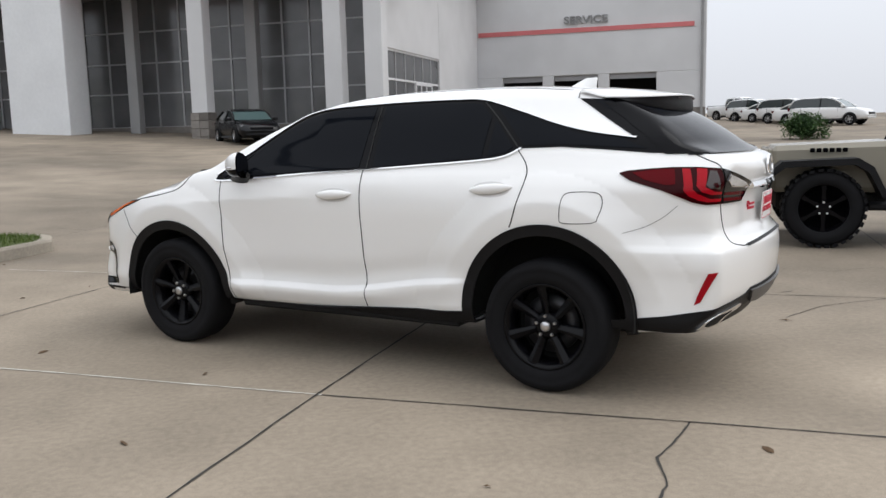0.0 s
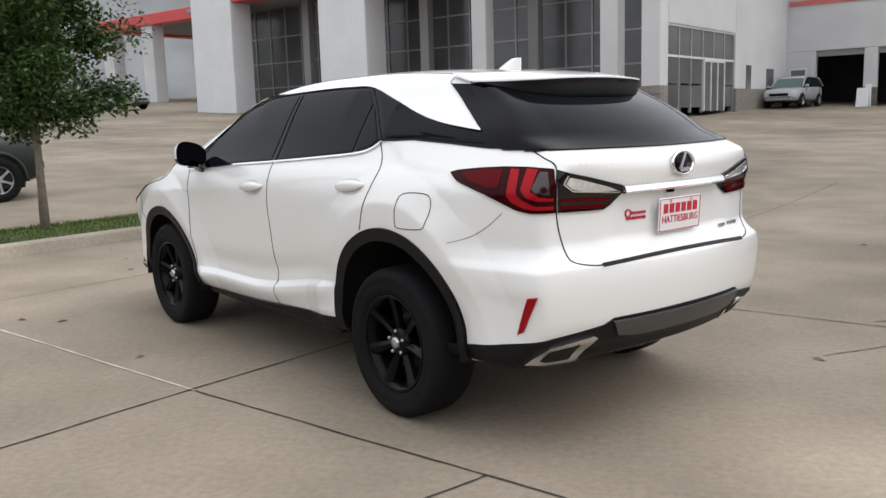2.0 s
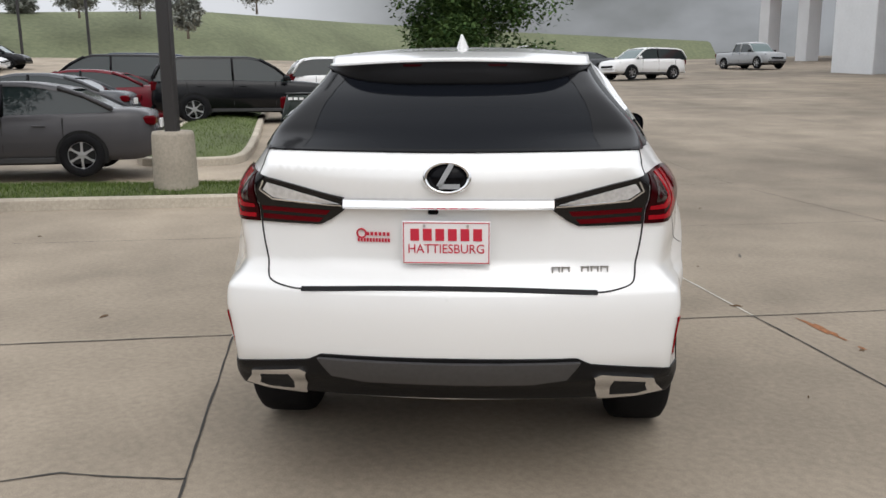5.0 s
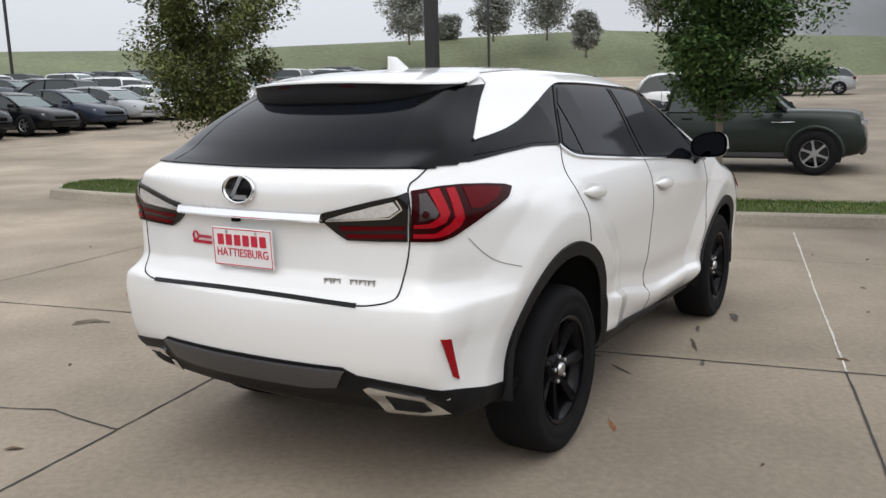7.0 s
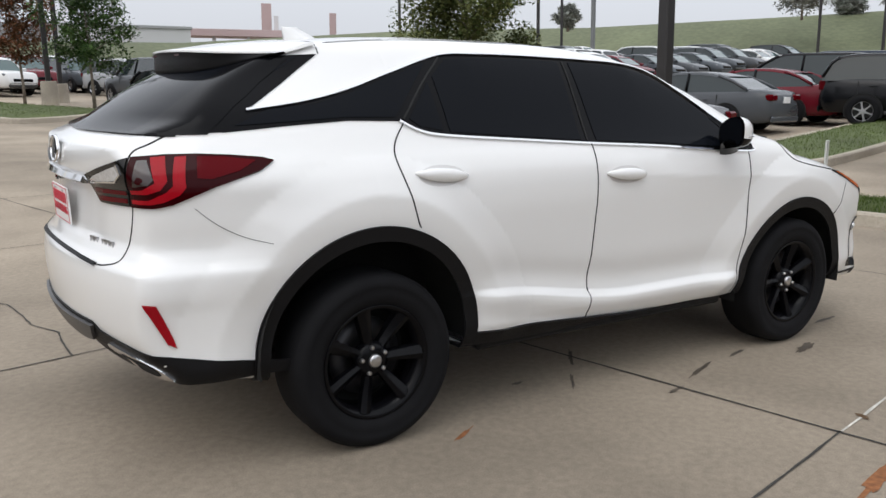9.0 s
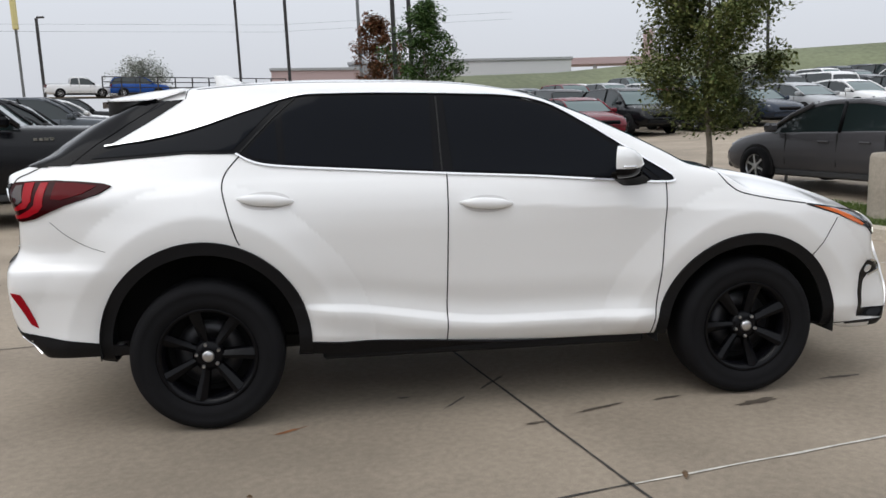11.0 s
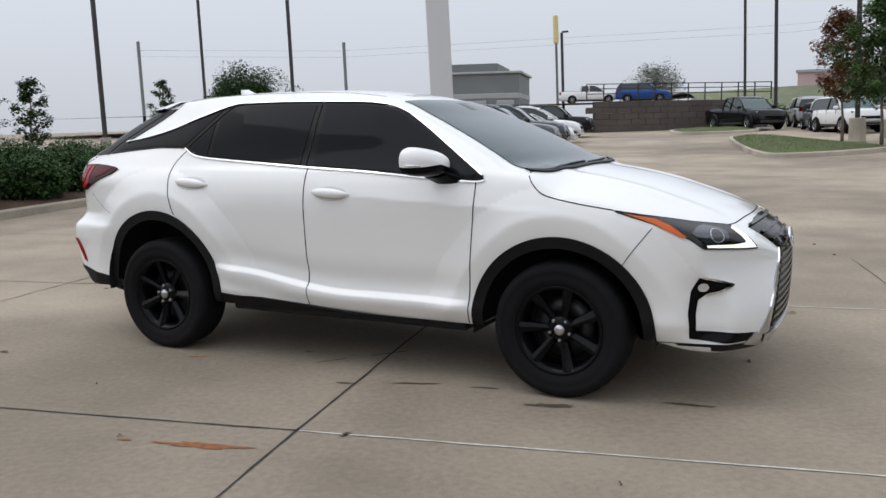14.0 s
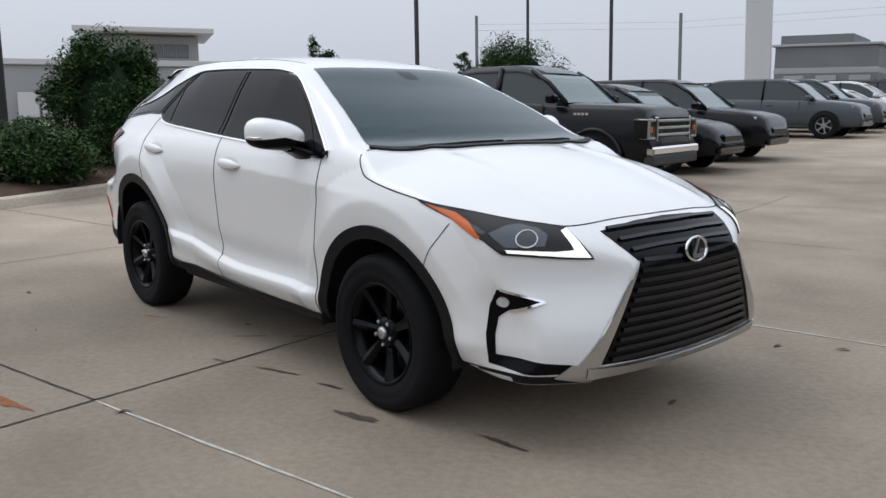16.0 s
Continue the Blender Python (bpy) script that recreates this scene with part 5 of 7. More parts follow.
leaf_rng = random.Random(5)
for k in range(46):
    a, r = leaf_rng.uniform(0, 6.28), leaf_rng.uniform(1.5, 6.5)
    fallen_leaf((-0.6 + r * math.cos(a) * 1.1, r * math.sin(a)), leaf_rng.uniform(0, 6), leaf_rng.uniform(0.03, 0.10), k)
twigs = thing("twigs", "few dry twigs lying on the concrete", "twigs")
for k in range(5):
    x, y, a = -1.05 + 0.02 * k, 3.02 + 0.015 * k, 0.45 + 0.12 * k
    Solid().tube([(x, y, 0.008), (x + 0.13 * math.cos(a), y - 0.13 * math.sin(a), 0.012 + 0.002 * k), (x + 0.25 * math.cos(a + 0.2), y - 0.25 * math.sin(a + 0.2), 0.006)], 0.0035, 5).put("twig", BARK, twigs)


# ---- kerbed islands ----
def island(name, line, label, fill, mound=0.10, blades=0, seed=1, step=0.35):
    """A kerb of real height round a filled bed; the kerb is one run, the filling its own mesh."""
    pts = dense(line, (step, step), True, True)
    n = len(pts)
    t = np.roll(pts, -1, 0) - np.roll(pts, 1, 0)
    t /= np.linalg.norm(t, axis=1, keepdims=True)
    area = 0.5 * np.sum(pts[:, 0] * np.roll(pts[:, 1], -1) - np.roll(pts[:, 0], -1) * pts[:, 1])
    inward = np.stack([-t[:, 1], t[:, 0]], -1) * (1 if area > 0 else -1)
    rows = []
    for off, h in ((0.0, -0.03), (0.012, 0.125), (0.035, 0.150), (0.135, 0.152), (0.155, 0.140), (0.158, 0.03)):
        q = pts + inward * off
        rows.append([on_ground(p, h) for p in q])
    v = [p for r in rows for p in r]
    f = [(r * n + i, r * n + (i + 1) % n, (r + 1) * n + (i + 1) % n, (r + 1) * n + i) for r in range(5) for i in range(n)]
    if area < 0:
        f = [q[::-1] for q in f]
    root = thing(name, label, "island", kind="structure")
    part("kerb", v, f, KERB, root, "pale concrete kerb", False)
    inner = pts + inward * 0.155
    lo, hi = inner.min(0), inner.max(0)
    g = np.stack(np.meshgrid(np.arange(lo[0], hi[0], 0.4), np.arange(lo[1], hi[1], 0.4)), -1).reshape(-1, 2)
    g = g[inside_outline(g[:, 0], g[:, 1], inner)]
    gap = np.sqrt(((g[:, None] - inner) ** 2).sum(-1).min(1)) if len(g) else np.zeros(0)
    g, gap = g[gap > 0.15], gap[gap > 0.15]
    flat = np.concatenate([inner, g])
    lift = np.concatenate([np.full(n, 0.13), 0.13 + mound * (1 - np.exp(-gap / 0.5))])
    vv, _, tris, orig, *_ = delaunay_2d_cdt([Vector(p) for p in flat], [(i, (i + 1) % n) for i in range(n)], [], 1, 1e-6)
    lifts = [lift[o[0]] if o else 0.13 for o in orig]
    part("bed", [on_ground(p, h) for p, h in zip(vv, lifts)], [t for t in tris], fill, root)
    if blades:
        g = np.random.default_rng(seed)
        p = g.uniform(lo, hi, (blades * 3, 2))
        p = np.concatenate([q[inside_outline(q[:, 0], q[:, 1], inner)] for q in np.array_split(p, 12)])[:blades]
        d = np.concatenate([np.sqrt(((q[:, None] - inner) ** 2).sum(-1).min(1)) for q in np.array_split(p, 12)])
        n_b = len(p)
        foot = np.stack([p[:, 0], p[:, 1], ground_z(p[:, 0], p[:, 1]) + 0.125 + mound * (1 - np.exp(-d / 0.5))], -1)
        turn, h, w = g.uniform(0, 6.28, n_b), g.uniform(0.03, 0.075, n_b), g.uniform(0.003, 0.006, n_b)
        tip = foot + np.stack([g.uniform(-1, 1, n_b) * h * 0.6, g.uniform(-1, 1, n_b) * h * 0.6, h], -1)
        side = np.stack([np.cos(turn) * w, np.sin(turn) * w, 0 * w], -1)
        bv = np.stack([foot - side, foot + side, tip], 1).reshape(-1, 3)
        bf = np.arange(n_b * 3).reshape(-1, 3).tolist()
        tagged(part("grass", bv, bf, GRASS, root, "short green grass", False), kind="stuff")
    return root


def lot_line(pts):
    return [tuple(lot(u, v)[:2]) for u, v in pts]


island("near_island", lot_line([(6.25, -3.35), (6.55, -3.82), (7.0, -3.95), (7.5, -3.7), (7.65, -3.1), (7.75, 4.0), (7.75, 8.9), (7.5, 9.6), (6.95, 9.9), (6.35, 9.6), (6.05, 8.9), (6.05, 4.0), (6.15, -2.7)]),
       "long kerbed planting strip of short green grass", TURF, 0.10, 26000, 3)
island("far_island", lot_line([(5.2, 21.2), (7.0, 22.0), (8.6, 23.6), (8.8, 24.8), (8.0, 27.5), (6.6, 33.5), (5.4, 34.6), (4.6, 33.5), (4.4, 27.0), (4.6, 22.2)]), "kerbed grass island with two young trees", TURF, 0.12, 5000, 4)
island("row_island", lot_line([(10.7, 2.9), (11.2, 2.35), (14.0, 2.3), (20.0, 2.5), (26.0, 2.7), (26.4, 3.6), (26.0, 4.5), (20.0, 4.6), (14.0, 4.5), (11.2, 4.3), (10.7, 3.7)]), "kerbed grass strip before a row of parked cars", TURF, 0.12, 6000, 7)
island("end_island", lot_line([(3.0, 40.5), (5.6, 41.0), (6.8, 43.0), (6.4, 46.5), (3.5, 47.0), (2.2, 44.0)]), "small kerbed grass island", TURF, 0.1, 1500, 5)
island("side_island", lot_line([(-7.0, -9.5), (-7.5, -3), (-7.8, 1.0), (-8.6, 3.6), (-9.2, 7), (-9.3, 14), (-9.5, 20), (-11, 23.5), (-14, 24.5), (-30, 24), (-31, -9), (-18, -10.5)]), "kerbed bed of brown mulch planted with shrubs", MULCH, 0.15, 0, 6, 0.7)

# ---- dealership building ----
def at_lot(u, v, z=None):
    p = lot(u, v)
    return Matrix.Translation((p.x, p.y, float(ground_z(p.x, p.y)) if z is None else z)) @ Matrix.Rotation(LOT, 4, "Z")


BASE_Z = 1.62
showroom = thing("showroom", "misty grey car showroom with white piers, red fascia and tall dark glazing", "building", at_lot(0, 0, BASE_Z), kind="structure")
GLASS_V, FRONT_V, TOP = -34.2, -30.0, 9.6


def block(name, u0, u1, v0, v1, z0, z1, mat, parent, r=0.03, label=""):
    return Solid().box(min(u0, u1), max(u0, u1), min(v0, v1), max(v0, v1), z0, z1, r).put(name, mat, parent, label)


for u0, u1 in ((28.3, 31.9), (39.6, 43.6)):
    block("pier", u0, u1, FRONT_V - 1.4, FRONT_V + 0.2, -0.6, TOP + 1.5, WALL_WHITE, showroom, 0.04, "broad white clad pier")
for u in (11.4, 13.35, 20.3):
    u = u + 0.2
    col = block("column", u, u + 0.85, FRONT_V - 0.6, FRONT_V + 0.1, 0.9, 7.2, WALL_GREY, showroom, 0.03, "grey column on a stone base")
    for k in range(4):
        for j in range(2):
            Solid().box(u - 0.05 + j * 0.48, u - 0.05 + j * 0.48 + 0.47, FRONT_V - 0.65, FRONT_V + 0.15, -0.6 + k * 0.385, -0.6 + k * 0.385 + 0.37, 0.02).put("stone_block", STONE_BASE, col)
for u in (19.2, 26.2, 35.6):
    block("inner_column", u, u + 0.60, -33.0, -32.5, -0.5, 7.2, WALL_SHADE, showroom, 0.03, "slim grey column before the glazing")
block("fascia", 11.0, 28.3, FRONT_V - 1.2, FRONT_V + 0.35, 7.2, 7.62, FASCIA_RED, showroom, 0.03, "red fascia band")
block("fascia", 31.9, 39.6, FRONT_V - 1.2, FRONT_V + 0.1, 7.2, 7.62, FASCIA_RED, showroom, 0.03, "red fascia band")
block("parapet", 11.0, 28.3, FRONT_V - 1.25, FRONT_V + 0.3, 7.62, TOP, WALL_GREY, showroom)
block("parapet", 31.9, 39.6, FRONT_V - 1.25, FRONT_V, 7.62, TOP, WALL_GREY, showroom)
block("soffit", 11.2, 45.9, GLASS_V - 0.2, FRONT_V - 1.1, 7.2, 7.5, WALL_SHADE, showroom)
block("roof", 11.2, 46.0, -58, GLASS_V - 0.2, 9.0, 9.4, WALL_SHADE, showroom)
block("back_wall", 12.4, 46.0, -58.3, -58.0, -0.6, 9.4, WALL_GREY, showroom)
block("end_wall", 45.7, 46.0, -58, GLASS_V - 0.1, -0.6, 9.4, WALL_GREY, showroom)
block("stone_plinth", 12.6, 46.0, GLASS_V - 0.3, GLASS_V + 0.12, -0.6, 0.35, STONE_BASE, showroom)
# glazing: panes between mullions
for k in range(22):
    u = 12.6 + k * 1.5
    for z0, z1 in ((0.35, 2.15), (2.15, 3.75), (3.75, 5.4), (5.4, 7.2)):
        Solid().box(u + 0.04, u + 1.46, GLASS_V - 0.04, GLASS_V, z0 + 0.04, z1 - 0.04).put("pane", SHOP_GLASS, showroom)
    block("mullion", u - 0.045, u + 0.045, GLASS_V - 0.06, GLASS_V + 0.06, 0.35, 7.2, MULLION, showroom, 0)
for z in (0.35, 2.15, 3.75, 5.4):
    block("transom", 12.6, 45.6, GLASS_V - 0.05, GLASS_V + 0.05, z - 0.04, z + 0.04, MULLION, showroom, 0)
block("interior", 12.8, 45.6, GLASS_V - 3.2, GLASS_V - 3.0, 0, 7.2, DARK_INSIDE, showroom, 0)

porte = thing("porte_cochere", "open drive-through canopy with a red band on tall grey posts", "canopy", at_lot(0, 0, BASE_Z), kind="structure")
block("red_band", 55.0, 73.6, -41.6, -40.4, 8.75, 9.7, FASCIA_RED, porte, 0.03, "red canopy band")
block("red_band", 72.4, 73.6, -56.0, -41.6, 8.75, 9.7, FASCIA_RED, porte, 0.03)
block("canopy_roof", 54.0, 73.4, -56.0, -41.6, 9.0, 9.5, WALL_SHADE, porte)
for u in (71.2, 64.6, 56.5):
    for v in (-41.8, -54.5):
        block("post", u, u + 1.7, v, v + 1.2, -0.8, 8.75, WALL_GREY, porte, 0.04, "broad grey canopy post")

# the wing towards the service lane: side wall with a glazed entrance, and three service doors
wing = thing("service_wing", "pale grey service wing with a red stripe and open doors", "building", at_lot(0, 0, BASE_Z - 0.05), kind="structure")
block("side_wall", 12.3, 12.75, -32.3, -31.2, -0.6, 9.4, WALL_GREY, wing)
block("side_wall", 12.3, 12.75, -49.0, -40.6, 0.95, 9.4, WALL_GREY, wing)
block("side_wall", 12.3, 12.75, -40.6, -32.3, 3.75, 9.4, WALL_GREY, wing)
block("stone_plinth", 12.22, 12.7, -49.0, -40.6, -0.6, 0.95, STONE_BASE, wing)
for k in range(6):
    v0 = -40.6 + k * 1.383
    for z0, z1 in ((0.0, 1.1), (1.1, 2.35), (2.35, 3.75)):
        if k in (1, 2) and z0 < 2:
            continue
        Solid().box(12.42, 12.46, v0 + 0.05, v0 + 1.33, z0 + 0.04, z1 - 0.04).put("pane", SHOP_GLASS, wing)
    block("mullion", 12.38, 12.5, v0 - 0.05, v0 + 0.05, -0.2, 3.75, MULLION, wing, 0)
for z in (2.35, 3.72):
    block("transom", 12.36, 12.5, -40.6, -32.3, z - 0.05, z + 0.05, DOOR_WHITE, wing, 0)
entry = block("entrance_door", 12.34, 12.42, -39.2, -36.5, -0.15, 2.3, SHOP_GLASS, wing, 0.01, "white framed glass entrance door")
for v in (-39.2, -38.3, -37.42, -36.58):
    block("door_frame", 12.30, 12.44, v, v + 0.09, -0.15, 2.3, DOOR_WHITE, entry, 0)
block("door_frame", 12.30, 12.44, -39.2, -36.5, 2.2, 2.34, DOOR_WHITE, entry, 0)
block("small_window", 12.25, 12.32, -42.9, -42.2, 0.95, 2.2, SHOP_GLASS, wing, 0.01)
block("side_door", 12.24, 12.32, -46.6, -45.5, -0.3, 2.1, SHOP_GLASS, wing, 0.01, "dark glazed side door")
# service front
doors = ((8.05, 10.65), (4.55, 7.35), (1.0, 3.85))
SV = -49.0
for a, b in ((-1.9, 1.0), (3.85, 4.55), (7.35, 8.05), (10.65, 12.75)):
    block("front_wall", a, b, SV - 0.4, SV, -0.6, 3.1, WALL_GREY, wing)
    block("stone_plinth", a - 0.02, b + 0.02, SV - 0.3, SV + 0.08, -0.6, 0.9, STONE_BASE, wing)
block("front_wall", -1.9, 12.75, SV - 0.4, SV, 3.1, 9.4, WALL_GREY, wing)
block("red_stripe", -1.2, 12.2, SV, SV + 0.06, 5.72, 6.0, STRIPE_RED, wing, 0, "faded red stripe")
block("end_wall", -1.9, -1.5, -62, SV - 0.4, -0.6, 9.4, WALL_GREY, wing)
block("drain_pipe", -1.75, -1.6, SV, SV + 0.16, -0.3, 9.0, WALL_SHADE, wing, 0.02)
block("wing_roof", -1.5, 12.4, -62, SV - 0.4, 9.0, 9.3, WALL_SHADE, wing, 0)
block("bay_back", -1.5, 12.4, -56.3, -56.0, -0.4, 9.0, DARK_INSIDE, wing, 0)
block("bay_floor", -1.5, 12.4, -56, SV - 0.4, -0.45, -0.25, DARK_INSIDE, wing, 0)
for a, b in doors:
    d = block("service_door", a, b, SV - 0.36, SV - 0.30, 2.78, 3.1, MULLION, wing, 0, "raised roller door")
    for x in (a - 0.35, b + 0.2):
        Solid().lathe([(0.0001, 1.05), (0.07, 1.05), (0.09, 1.0), (0.09, -0.5)], 14, "z", (x, SV + 0.6, 0)).put("bollard", WALL_WHITE, wing, "white bollard", True)
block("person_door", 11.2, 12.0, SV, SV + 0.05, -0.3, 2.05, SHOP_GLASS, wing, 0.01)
block("person_door_frame", 11.1, 12.1, SV - 0.02, SV + 0.03, -0.3, 2.15, DOOR_WHITE, wing, 0)
sign = letters("SERVICE", 0.62, 0.04, SIGN_GREY, wing, Matrix.Translation((5.3, SV + 0.10, 6.45)) @ Matrix.Rotation(math.pi, 4, "Z"), 0.015, 2.7)
sign.name = "service_letters"
a_board = thing("sandwich_board", "white sandwich board standing by the service doors", "sign", at_lot(7.7, -47.6))
for s in (1, -1):
    Solid().box(-0.32, 0.32, -0.02, 0.02, 0, 1.05, 0.01).put("board", WALL_WHITE, a_board, "", False, pose(0, 0.22 * s, 0.0, 12 * s, 0, 0))
planter = thing("planter", "terracotta pot with a small green shrub", "plant pot", at_lot(33.6, -28.8))
Solid().lathe([(0.0001, 0), (0.26, 0), (0.36, 0.5), (0.40, 0.52), (0.38, 0.45)], 20, "z").put("pot", material("terracotta", (0.30, 0.10, 0.06), 0.8), planter, "", True)

# ---- trees, shrubs, poles ----
def leaf_cloud(rng, clumps, count, size, squash=0.8):
    """Many small bent leaves round a set of clump centres."""
    g = np.random.default_rng(rng.randrange(10**6))
    pick = g.integers(0, len(clumps), count)
    centre, r = np.array([c[:] for c, _ in clumps])[pick], np.array([q for _, q in clumps])[pick]
    unit = lambda w: w / np.maximum(np.linalg.norm(w, axis=1, keepdims=True), 1e-9)
    d = unit(g.normal(size=(count, 3)) * (1, 1, squash)) * (r * g.random(count) ** 0.45)[:, None]
    p = centre + d
    a = unit(np.stack([g.uniform(-1, 1, count), g.uniform(-1, 1, count), g.uniform(-0.8, 0.3, count)], -1))
    b = unit(np.cross(a, np.stack([g.uniform(-0.5, 0.5, count), g.uniform(-0.5, 0.5, count), np.ones(count)], -1)))
    n = np.cross(a, b)
    s = (size * g.uniform(0.6, 1.25, count))[:, None]
    v = np.stack([p, p + a * s * 0.5 + b * s * 0.28 + n * s * 0.06, p + a * s, p + a * s * 0.5 - b * s * 0.28 + n * s * 0.06], 1).reshape(-1, 3)
    k = np.arange(count)[:, None] * 4
    return v, np.concatenate([k + (0, 1, 2), k + (0, 2, 3)], 1).reshape(-1, 3).tolist()


def tree(name, label, at, height, trunk_h, radius, leaf_mat, leaves, leaf_size, seed, lean=-1.5, trunk_r=0.055, pointed=0.5, clump=0.42):
    rng = random.Random(seed)
    root = thing(name, label, "tree", Matrix.Translation(at) @ pose(0, 0, 0, 0, lean, 0))
    wood = Solid()
    bend = [Vector((rng.uniform(-1, 1) * 0.02 * k, rng.uniform(-1, 1) * 0.02 * k, height * 0.86 * k / 7)) for k in range(8)]
    bend[0].z = -0.25
    wood.tube(bend, [trunk_r * 1.25] + [trunk_r * (1 - 0.8 * k / 7) for k in range(1, 8)], 9)
    clumps = []
    top = height - trunk_h
    limbs = max(9, int(top * 7))
    for k in range(limbs):
        h = trunk_h + top * (k + 0.3) / limbs * 0.92
        u = (h - trunk_h) / top
        reach = radius * (0.45 + 0.75 * math.sin(math.pi * min(1, 0.22 + u * (0.80 + 0.2 * pointed))) ** 0.9) * rng.uniform(0.55, 1.0) * (1 - pointed * 0.55 * u)
        a = k * 2.4 + rng.uniform(-0.4, 0.4)
        base = Vector((0, 0, h - reach * 0.25))
        tip = Vector((math.cos(a) * reach, math.sin(a) * reach, h + reach * rng.uniform(0.1, 0.45)))
        mid = (base + tip) / 2 + Vector((0, 0, 0.06))
        wood.tube([base, mid, tip], [trunk_r * 0.38, trunk_r * 0.25, trunk_r * 0.08], 5, False)
        for j in range(4):
            t = 0.35 + 0.22 * j
            c = base.lerp(tip, min(t, 1.0)) + Vector((rng.gauss(0, 0.08), rng.gauss(0, 0.08), rng.gauss(0, 0.06))) * radius
            clumps.append((c, clump * radius * rng.uniform(0.35, 0.75) * (1 - 0.4 * pointed * u)))
    clumps.append((Vector((0, 0, height - 0.1 * top)), 0.18 * radius))
    wood.put("trunk", BARK, root, "grey trunk with limbs", True)
    v, f = leaf_cloud(rng, clumps, leaves, leaf_size)
    tagged(part("crown", v, f, leaf_mat, root, "", False), kind="stuff")
    return root


def shrub(name, label, at, rx, ry, h, mat, leaves, size, seed):
    rng = random.Random(seed)
    root = thing(name, label, "shrub", Matrix.Translation(at))
    wood = Solid()
    clumps = []
    for k in range(80):
        a, e = rng.uniform(0, 6.28), rng.random() ** 0.3
        z = rng.uniform(0.12, 1.0)
        w = math.sin(math.acos(min(1, max(-1, (z - 0.42) / 0.60)))) * e
        c = Vector((math.cos(a) * rx * w * 0.85, math.sin(a) * ry * w * 0.85, z * h * 0.90))
        clumps.append((c, 0.24 * min(rx, ry) * rng.uniform(0.7, 1.4)))
        if k < 16:
            wood.tube([(0, 0, -0.05), (c.x * 0.5, c.y * 0.5, c.z * 0.6), tuple(c)], [0.025, 0.015, 0.006], 5, False)
    wood.put("stems", BARK, root, "", True)
    # added dark hull for the shaded inside, closing gaps behind the outer leaves
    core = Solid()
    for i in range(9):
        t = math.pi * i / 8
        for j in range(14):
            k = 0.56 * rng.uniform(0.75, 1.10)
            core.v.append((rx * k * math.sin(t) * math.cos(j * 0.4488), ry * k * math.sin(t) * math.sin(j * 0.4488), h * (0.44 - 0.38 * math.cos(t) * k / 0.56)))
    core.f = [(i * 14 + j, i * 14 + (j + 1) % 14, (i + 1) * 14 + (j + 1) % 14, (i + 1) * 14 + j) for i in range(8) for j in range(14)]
    core.put("dark_core", SHRUB_CORE, root, "", True)
    v, f = leaf_cloud(rng, clumps, leaves, size, 1.0)
    tagged(part("foliage", v, f, mat, root, "", False), kind="stuff")
    return root


tree("tree", "young green maple on the grass strip", on_ground((6.9, 0.38), 0.22), 5.1, 1.25, 0.98, LEAF, 62000, 0.080, 11, clump=0.74, pointed=0.25)
tree("tree", "young olive green tree on the grass strip", on_ground((5.55, 8.25), 0.22), 4.8, 1.15, 1.12, LEAF_OLIVE, 46000, 0.078, 12, clump=0.66, pointed=0.35)
tree("tree", "slim young tree with reddening leaves on the far island", on_ground((1.9, 31.5), 0.25), 4.9, 1.5, 1.25, LEAF_RED, 9000, 0.14, 13, pointed=0.6, clump=0.5)
tree("tree", "young green tree on the far island", on_ground((3.2, 26.0), 0.25), 4.9, 1.3, 1.35, LEAF, 11000, 0.14, 14, pointed=0.6, clump=0.55)


def light_pole(name, at, height, r, label, heads=1, base=True, lean=-1.5, mat=None):
    root = thing(name, label, "lamp post", Matrix.Translation(at) @ pose(0, 0, 0, 0, lean, 0))
    if base:
        Solid().lathe([(0.0001, 0.75), (0.26, 0.75), (0.28, 0.70), (0.30, -0.3)], 20, "z").put("base", KERB, root, "concrete footing", True)
    Solid().box(-r, r, -r, r, -0.2, height, r * 0.25).put("post", mat or POLE_DARK, root)
    for k in range(heads):
        s = -1 if k else 1
        Solid().box(0.05 if s > 0 else -0.75, 0.75 if s > 0 else -0.05, -0.17, 0.17, height - 0.02, height + 0.16, 0.04).put("lamp_head", mat or POLE_DARK, root)
    return root


light_pole("lamp_post", on_ground((6.0, 4.25), 0.2), 8.5, 0.085, "thick dark square lamp post on the grass strip", 2)
light_pole("lamp_post", on_ground((2.45, 29.5), 0.2), 8.5, 0.085, "dark square lamp post with a concrete footing", 2)
post_mat = material("white_plastic_post", (0.72, 0.72, 0.70), 0.5)
for p in ((6.86, 2.35), (7.3, 8.9)):
    post = thing("marker_post", "slim white plastic marker post in the grass", "marker post", Matrix.Translation(on_ground(p, 0.2)), "marker posts")
    Solid().box(-0.028, 0.028, -0.012, 0.012, -0.1, 0.66, 0.006).put("shaft", post_mat, post)

